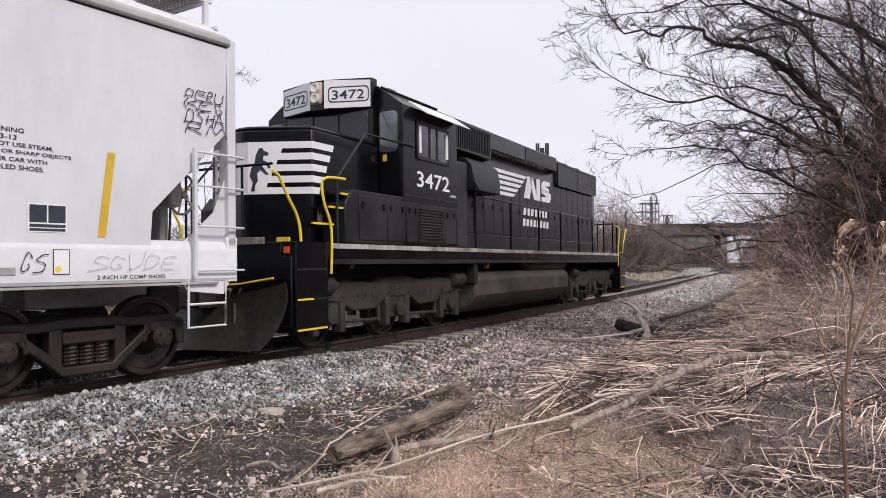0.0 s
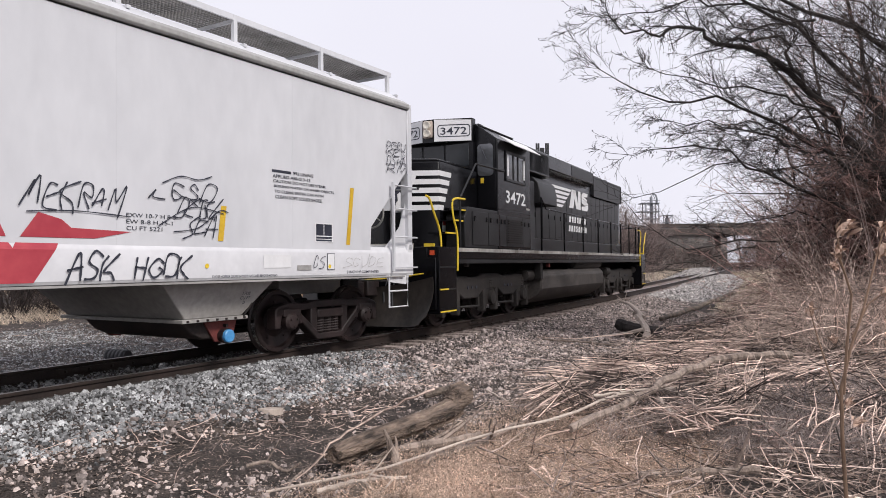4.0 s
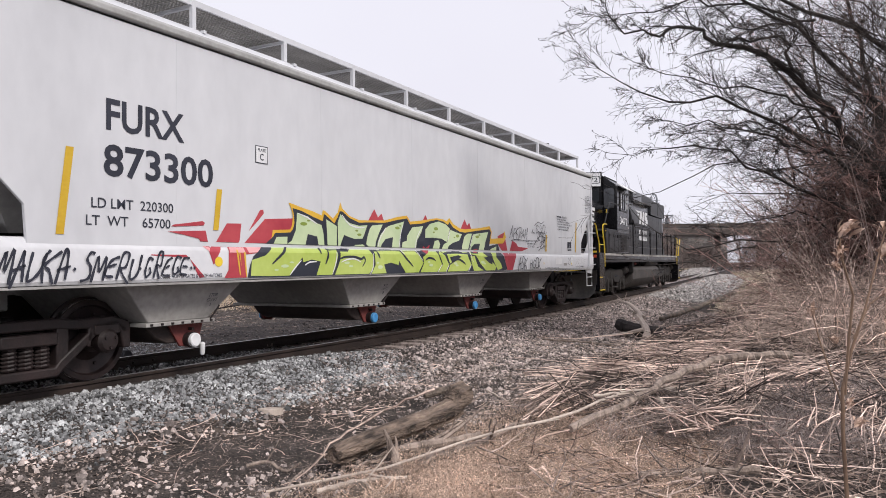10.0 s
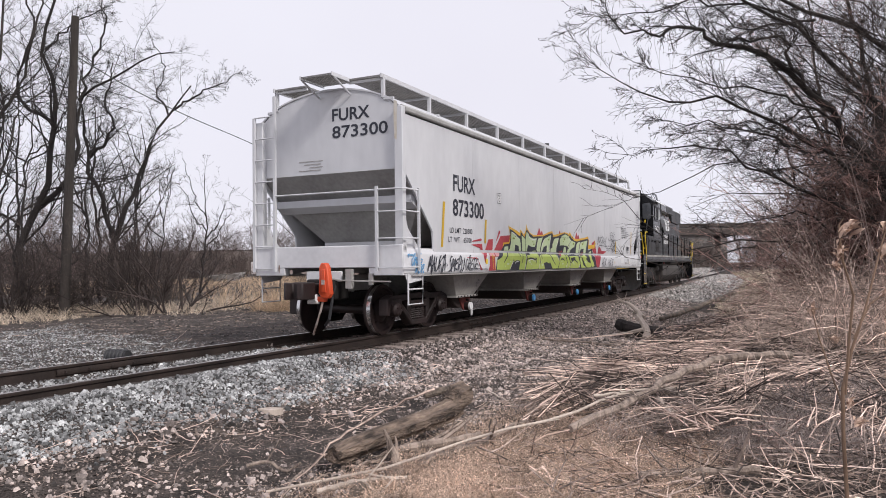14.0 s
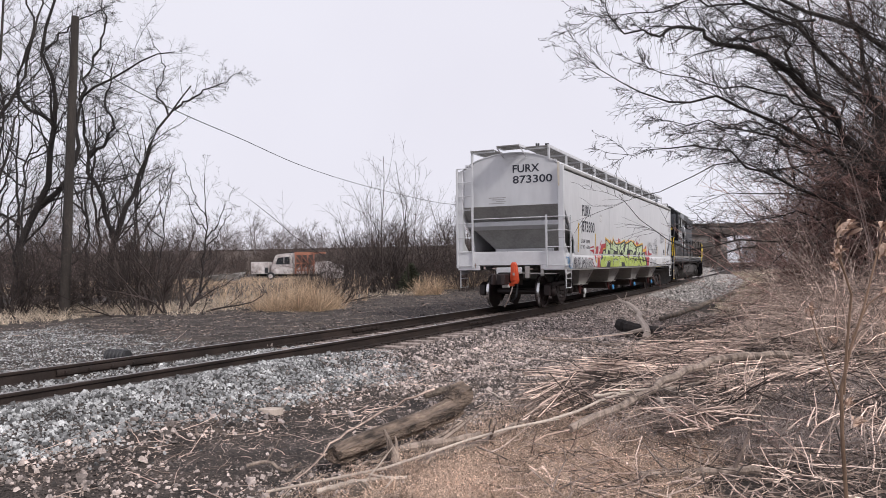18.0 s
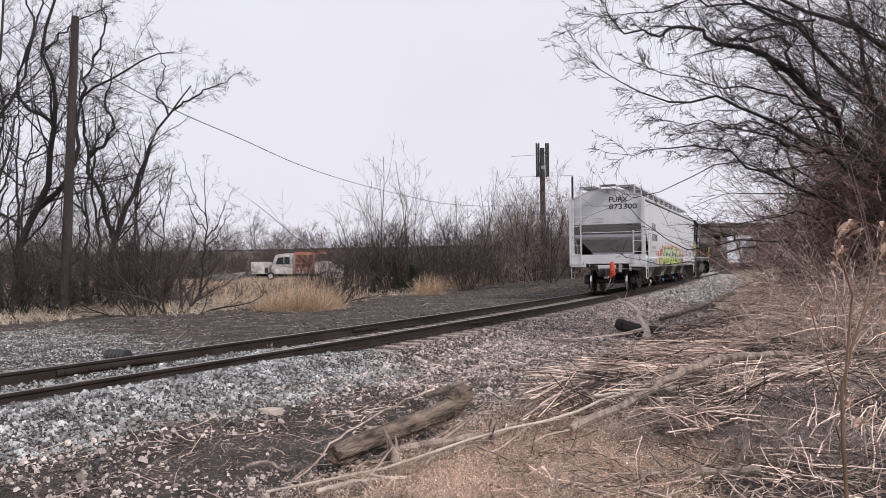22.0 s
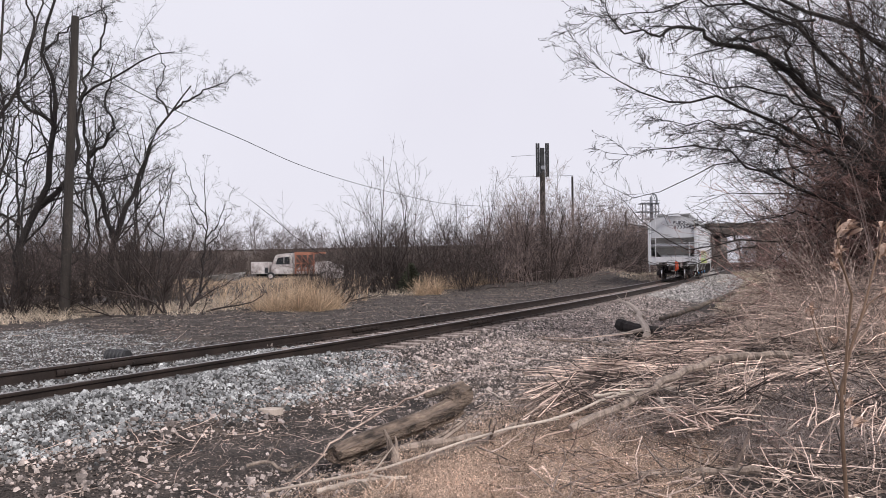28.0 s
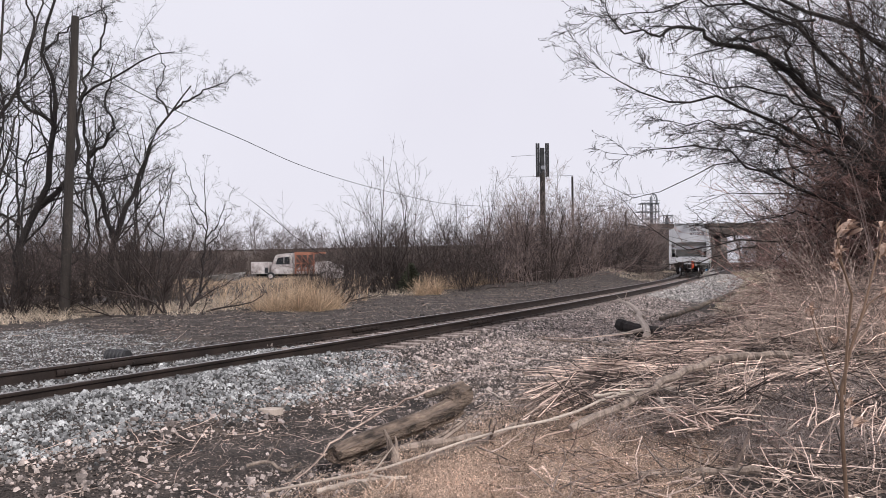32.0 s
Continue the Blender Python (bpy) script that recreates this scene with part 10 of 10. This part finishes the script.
for k in range(31):
    x = 46 - k * 12.0
    y = 165 + k * 4.2
    emb.v += [(x, y - 12, -0.8), (x, y - 3, 5.5), (x, y + 7, 5.5), (x, y + 16, -0.8)]
emb.f = [(i * 4 + j, i * 4 + j + 1, (i + 1) * 4 + j + 1, (i + 1) * 4 + j) for i in range(30) for j in range(3)]
solid("road_embankment", emb, M["drygrass"], "grassy road embankment leading to the bridge", "embankment", kind="structure")
guard = Geo()
for k in range(30):
    x, y = 46 - k * 12.0, 165 + k * 4.2 - 2.6
    guard.add([(x, y, 5.5), (x - 12, y + 4.2, 5.5), (x - 12, y + 4.2, 5.95), (x, y, 5.95)], [(0, 1, 2, 3)]).box(x - 0.1, x + 0.1, y - 0.05, y + 0.05, 5.4, 6.0)
solid("guard_rail", guard, M["girder"], "long dull guard rail along the road", "guard rail")
place_shrubs(FH, [spot((bx - 784) / 1288 * d, d, h) for bx, d, h in ((1186, 144, 5.6), (1194, 140, 6.4), (1203, 146, 5.4), (1212, 141, 6.6), (1221, 147, 5.6), (1230, 142, 6.2), (1239, 147, 5.4), (1248, 143, 6.0), (1257, 146, 5.2), (1266, 142, 5.6), (1262, 128, 5.2), (1275, 120, 4.0), (1290, 118, 2.6), (1302, 122, 2.8), (1318, 110, 5.5), (1330, 105, 6.5), (1345, 100, 7.0), (1252, 132, 5.0), (1312, 130, 4.6), (1240, 126, 4.2), (1322, 126, 6.0), (1282, 124, 2.6))], "leafless brown shrub under the bridge", "shrubs by the bridge")
# industrial tower
ip = (85.50, 300.00, 0.29)
plant = thing("industrial_tower", Matrix.Translation((ip[0], ip[1], -0.8)), "hazy grey steel process tower with platforms", "industrial tower")
part("column", Geo().lathe([(0, 0.7), (25, 0.7), (28.6, 0.5), (29.6, 0.2)], "z", (0.6, 0, 0), 14), M["silver"], plant)
for x in (-2.4, 2.9):
    for y in (-2.4, 2.4):
        part("leg", Geo().box(x - 0.16, x + 0.16, y - 0.16, y + 0.16, 0, 26.5), M["silver"], plant)
for z, w in ((10, 0), (14, 0), (17, 1.6), (20, 0), (23, 2.4), (26.4, 1.2)):
    part("platform", Geo().box(-3.0 - w, 3.3, -2.8, 2.8, z, z + 0.3), M["silver"], plant)
    part("platform_rail", Geo().tube([(-3.0 - w, -2.8, z + 1.2), (3.3, -2.8, z + 1.2)], 0.08, 5), M["silver"], plant)
    part("brace", Geo().tube([(-2.4, -2.4, z - 3), (2.9, -2.4, z)], 0.12, 5), M["silver"], plant)
    part("brace", Geo().tube([(2.9, -2.4, z - 3), (-2.4, -2.4, z)], 0.12, 5), M["silver"], plant)
part("gooseneck", Geo().tube([(0.2, 0, 26.5), (0.3, 0, 29.0), (1.2, 0, 30.4), (2.4, 0, 30.2), (2.9, 0, 28.4), (2.9, 0, 26.4)], 0.36, 10), M["silver"], plant)
ip = (95.32, 310.00, 0.19)
plant2 = thing("industrial_tower", Matrix.Translation((ip[0], ip[1], -0.8)), "shorter hazy grey silo tower", "industrial tower")
part("silo", Geo().lathe([(0, 1.0), (20, 1.0), (22, 0.4)], "z", (0.2, 0, 0), 14), M["silver"], plant2)
for x in (-1.7, 1.9):
    part("leg", Geo().box(x - 0.15, x + 0.15, -1.6, -1.3, 0, 22.5), M["silver"], plant2)
for z in (10, 13, 16, 19, 22):
    part("platform", Geo().box(-2.1, 2.4, -2.0, 2.0, z, z + 0.3), M["silver"], plant2)
    part("brace", Geo().tube([(-1.7, -1.5, z - 3), (1.9, -1.5, z)], 0.12, 5), M["silver"], plant2)
part("pipe", Geo().tube([(-3.6, -1, 0), (-3.6, -1, 24)], 0.14, 8), M["silver"], plant2)

# small dark evergreens in the hedge
r_ = np.random.RandomState(77)
n = 900
h_ = r_.uniform(0.02, 1, n) ** 0.8
a_ = r_.uniform(0, 6.283, n)
st_ = np.stack([0.05 * np.cos(a_), 0.05 * np.sin(a_), h_ * 1.0], 1)
w_ = np.stack([np.cos(a_), np.sin(a_), r_.normal(0.25, 0.25, n)], 1)
v_, f_ = tubes([shoots(r_, st_, w_, 0.55 * (1.05 - h_) * r_.uniform(0.5, 1.1, n), np.full(n, 0.022), 4, 0.25, 0.0, 0.5)], (3,))
ev = fast_mesh("evergreen_bush", v_, f_, M["evergreen"])
for (x, y), h in (((-1.95, 44.28), 1.9), ((21.13, 96.84), 3.2), ((-3.11, 50.44), 1.4), ((12.70, 76.10), 2.4), ((29.61, 119.18), 2.6)):
    ob = new("evergreen_bush", ev)
    ob.matrix_world = Matrix.LocRotScale((x, y, stand(x, y) - 0.05), Euler((0, 0, h)), (h, h, h))
    tagged(ob, "small dark evergreen bush by the hedge", "bush", "evergreens")

# ---- the siding that leaves the line beyond the bend ----
siding = thing("siding_track", Matrix(), "rusty siding curving away behind the hedge", "railway track", kind="structure")
ss_ = np.linspace(0, 1, 26)
for off in (-0.75, 0.75):
    g = Geo()
    for q in ss_:
        s_ = 58 + q * 70
        v_ = -9.0 * q ** 1.8 + off
        x, y, z, _ = track(s_, v_)
        for a, h in ((-0.035, -0.02), (0.035, -0.02), (0.06, -0.17), (-0.06, -0.17)):
            th = float(track(s_)[3])
            g.v.append((float(x) + a * math.cos(th), float(y) - a * math.sin(th), float(z) + h))
    g.f = [(i * 4 + j, i * 4 + (j + 1) % 4, (i + 1) * 4 + (j + 1) % 4, (i + 1) * 4 + j) for i in range(25) for j in range(4)]
    part("rail", g, M["rust"], siding, "rusty rail")

# ---- the second track that runs on under the bridge ----
through_track = thing("second_track", Matrix(), "rusty second track leaving the line by a turnout", "railway track", kind="structure")


def beside(s):
    """How far the second track stands off the line."""
    return float(np.interp(s, (42, 50, 60, 70, 80, 100, 120, 150, 200), (0, 0.45, 1.05, 1.7, 2.35, 3.35, 3.9, 3.9, 3.9)))


for off in (-0.75, 0.75):
    for name_, top_, wide_, m_ in (("rail", -0.012, 0.055, M["rust"]), ("rail_head", 0.0, 0.03, M["railtop"])):
        g = Geo()
        for k in range(64):
            s_ = 46 + k * 2.0
            x, y, z, th = [float(c) for c in track(s_, beside(s_) + off)]
            for a, h in ((-wide_, top_), (wide_, top_), (wide_, top_ - 0.15 if name_ == "rail" else -0.011), (-wide_, top_ - 0.15 if name_ == "rail" else -0.011)):
                g.v.append((x + a * math.cos(th), y - a * math.sin(th), z + h))
        g.f = [(i * 4 + j, i * 4 + (j + 1) % 4, (i + 1) * 4 + (j + 1) % 4, (i + 1) * 4 + j) for i in range(63) for j in range(4)]
        part(name_, g, m_, through_track, "rusty rail" if name_ == "rail" else "worn bright rail head")

# ---- ties, tie plates and rail joints ----
tie_me = mesh_of("tie", Geo().box(-0.115, 0.115, -1.31, 1.31, -0.18, 0.0), M["tie"], 0)
plate_me = mesh_of("tie_plate", Geo().box(-0.095, 0.095, -0.17, 0.17, 0.0, 0.012).box(-0.08, -0.05, 0.085, 0.115, 0.01, 0.035).box(0.05, 0.08, -0.115, -0.085, 0.01, 0.035), M["rust"], 0)
rt = random.Random(8)
for k in range(170):
    s = -30 + k * 0.535
    x, y, z, th = [float(c) for c in track(s + rt.uniform(-0.03, 0.03), rt.uniform(-0.05, 0.05), -0.176)]
    tie = new("tie", tie_me)
    tie.parent = railway
    tie.matrix_world = Matrix.Translation((x, y, z - rt.uniform(0.002, 0.015))) @ Matrix.Rotation(math.pi / 2 - th + rt.gauss(0, 0.012), 4, "Z")
    if -12 < s < 26:
        for v in (-0.7525, 0.7525):
            px_, py_, pz_, _ = [float(c) for c in track(s, v, -0.180)]
            pl = new("tie_plate", plate_me)
            pl.parent = railway
            pl.matrix_world = Matrix.Translation((px_, py_, pz_)) @ Matrix.Rotation(math.pi / 2 - th, 4, "Z")
for s0, s1, v in ((-10.5, -8.9, -0.727), (-4.0, -3.0, -0.727), (-1.6, -0.2, 0.778)):
    bar = strip("joint_bar", [(-0.014, -0.125), (0.014, -0.125), (0.020, -0.09), (0.010, -0.05), (-0.014, -0.05)], v, np.linspace(s0, s1, 5), M["rust"], "bolted joint bar", "", railway)
    for q in np.linspace(s0 + 0.12, s1 - 0.12, 5):
        x, y, z, _ = [float(c) for c in track(float(q), v + 0.02, -0.088)]
        part("bolt", Geo().lathe([(-0.02, 0.018), (0.02, 0.018), (0.022, 0.008)], "y", (x, y, z), 8), M["rust"], bar)


# ---- what moves: the train draws away along the line ----
TRAIN = [(0, -26.816), (1, -26.328), (2, -25.482), (3, -24.266), (5.5, -20.065), (6, -19.105), (7, -17.192), (8, -15.26), (9, -13.398), (9.5, -12.464), (10, -11.501), (10.5, -10.563), (11, -9.617), (11.5, -8.679), (12, -7.733), (12.5, -6.799), (13, -5.845), (13.5, -4.899), (14, -3.955), (14.5, -3.008), (16.5, 1.043), (17, 2.146), (18, 4.693), (19, 7.49), (21, 13.042), (23, 19.844), (25, 26.896), (28, 37.49), (32, 51.375)]
_tt, _ts = np.array([a for a, _ in TRAIN]), np.array([b for _, b in TRAIN])
_slope = np.gradient(_ts, _tt)


def train_at(t):
    """Metres along the line of the hopper's rear reference point at t seconds."""
    i = int(np.clip(np.searchsorted(_tt, t) - 1, 0, len(_tt) - 2))
    h = _tt[i + 1] - _tt[i]
    q = (t - _tt[i]) / h
    return float((2 * q ** 3 - 3 * q ** 2 + 1) * _ts[i] + (q ** 3 - 2 * q ** 2 + q) * h * _slope[i] + (3 * q ** 2 - 2 * q ** 3) * _ts[i + 1] + (q ** 3 - q ** 2) * h * _slope[i + 1])


def vehicle_pose(s, base):
    a, b = Vector([float(c) for c in track(s)[:3]]), Vector([float(c) for c in track(s + base)[:3]])
    f = (b - a).normalized()
    left = Vector((0, 0, 1)).cross(f).normalized()
    up = f.cross(left)
    m = Matrix((f, left, up)).transposed().to_4x4()
    m.translation = a
    return m


def motions():
    times = [i * 0.4 for i in range(81)]
    walk(hopper, [(t, vehicle_pose(train_at(t), 13.6)) for t in times])
    walk(locomotive, [(t, vehicle_pose(train_at(t) + 21.57, 13.26)) for t in times])
    rows = []
    for i in range(65):
        t = i * 0.5
        a = 0.35 * math.sin(1.9 * t) + 0.45 * math.sin(0.83 * t + 1.0) + 0.2 * math.sin(4.1 * t)
        rows.append((t, Matrix.Translation(weed.location) @ Matrix.Rotation(radians(0.35 * a), 4, "Y") @ Matrix.Rotation(radians(0.2 * math.sin(1.3 * t)), 4, "X")))
    walk(weed, rows)
    fine = [i * 0.16 for i in range(201)]
    s0 = train_at(0)
    for wheels, r in ((hopper_wheels, 0.457), (loco_wheels, 0.508)):
        for k, w in enumerate(wheels):
            x = w.location.x
            walk(w, [(t, Matrix.Translation((x, 0, r)) @ Matrix.Rotation((train_at(t) - s0) / r + 0.4 * k, 4, "Y")) for t in fine])


motions()
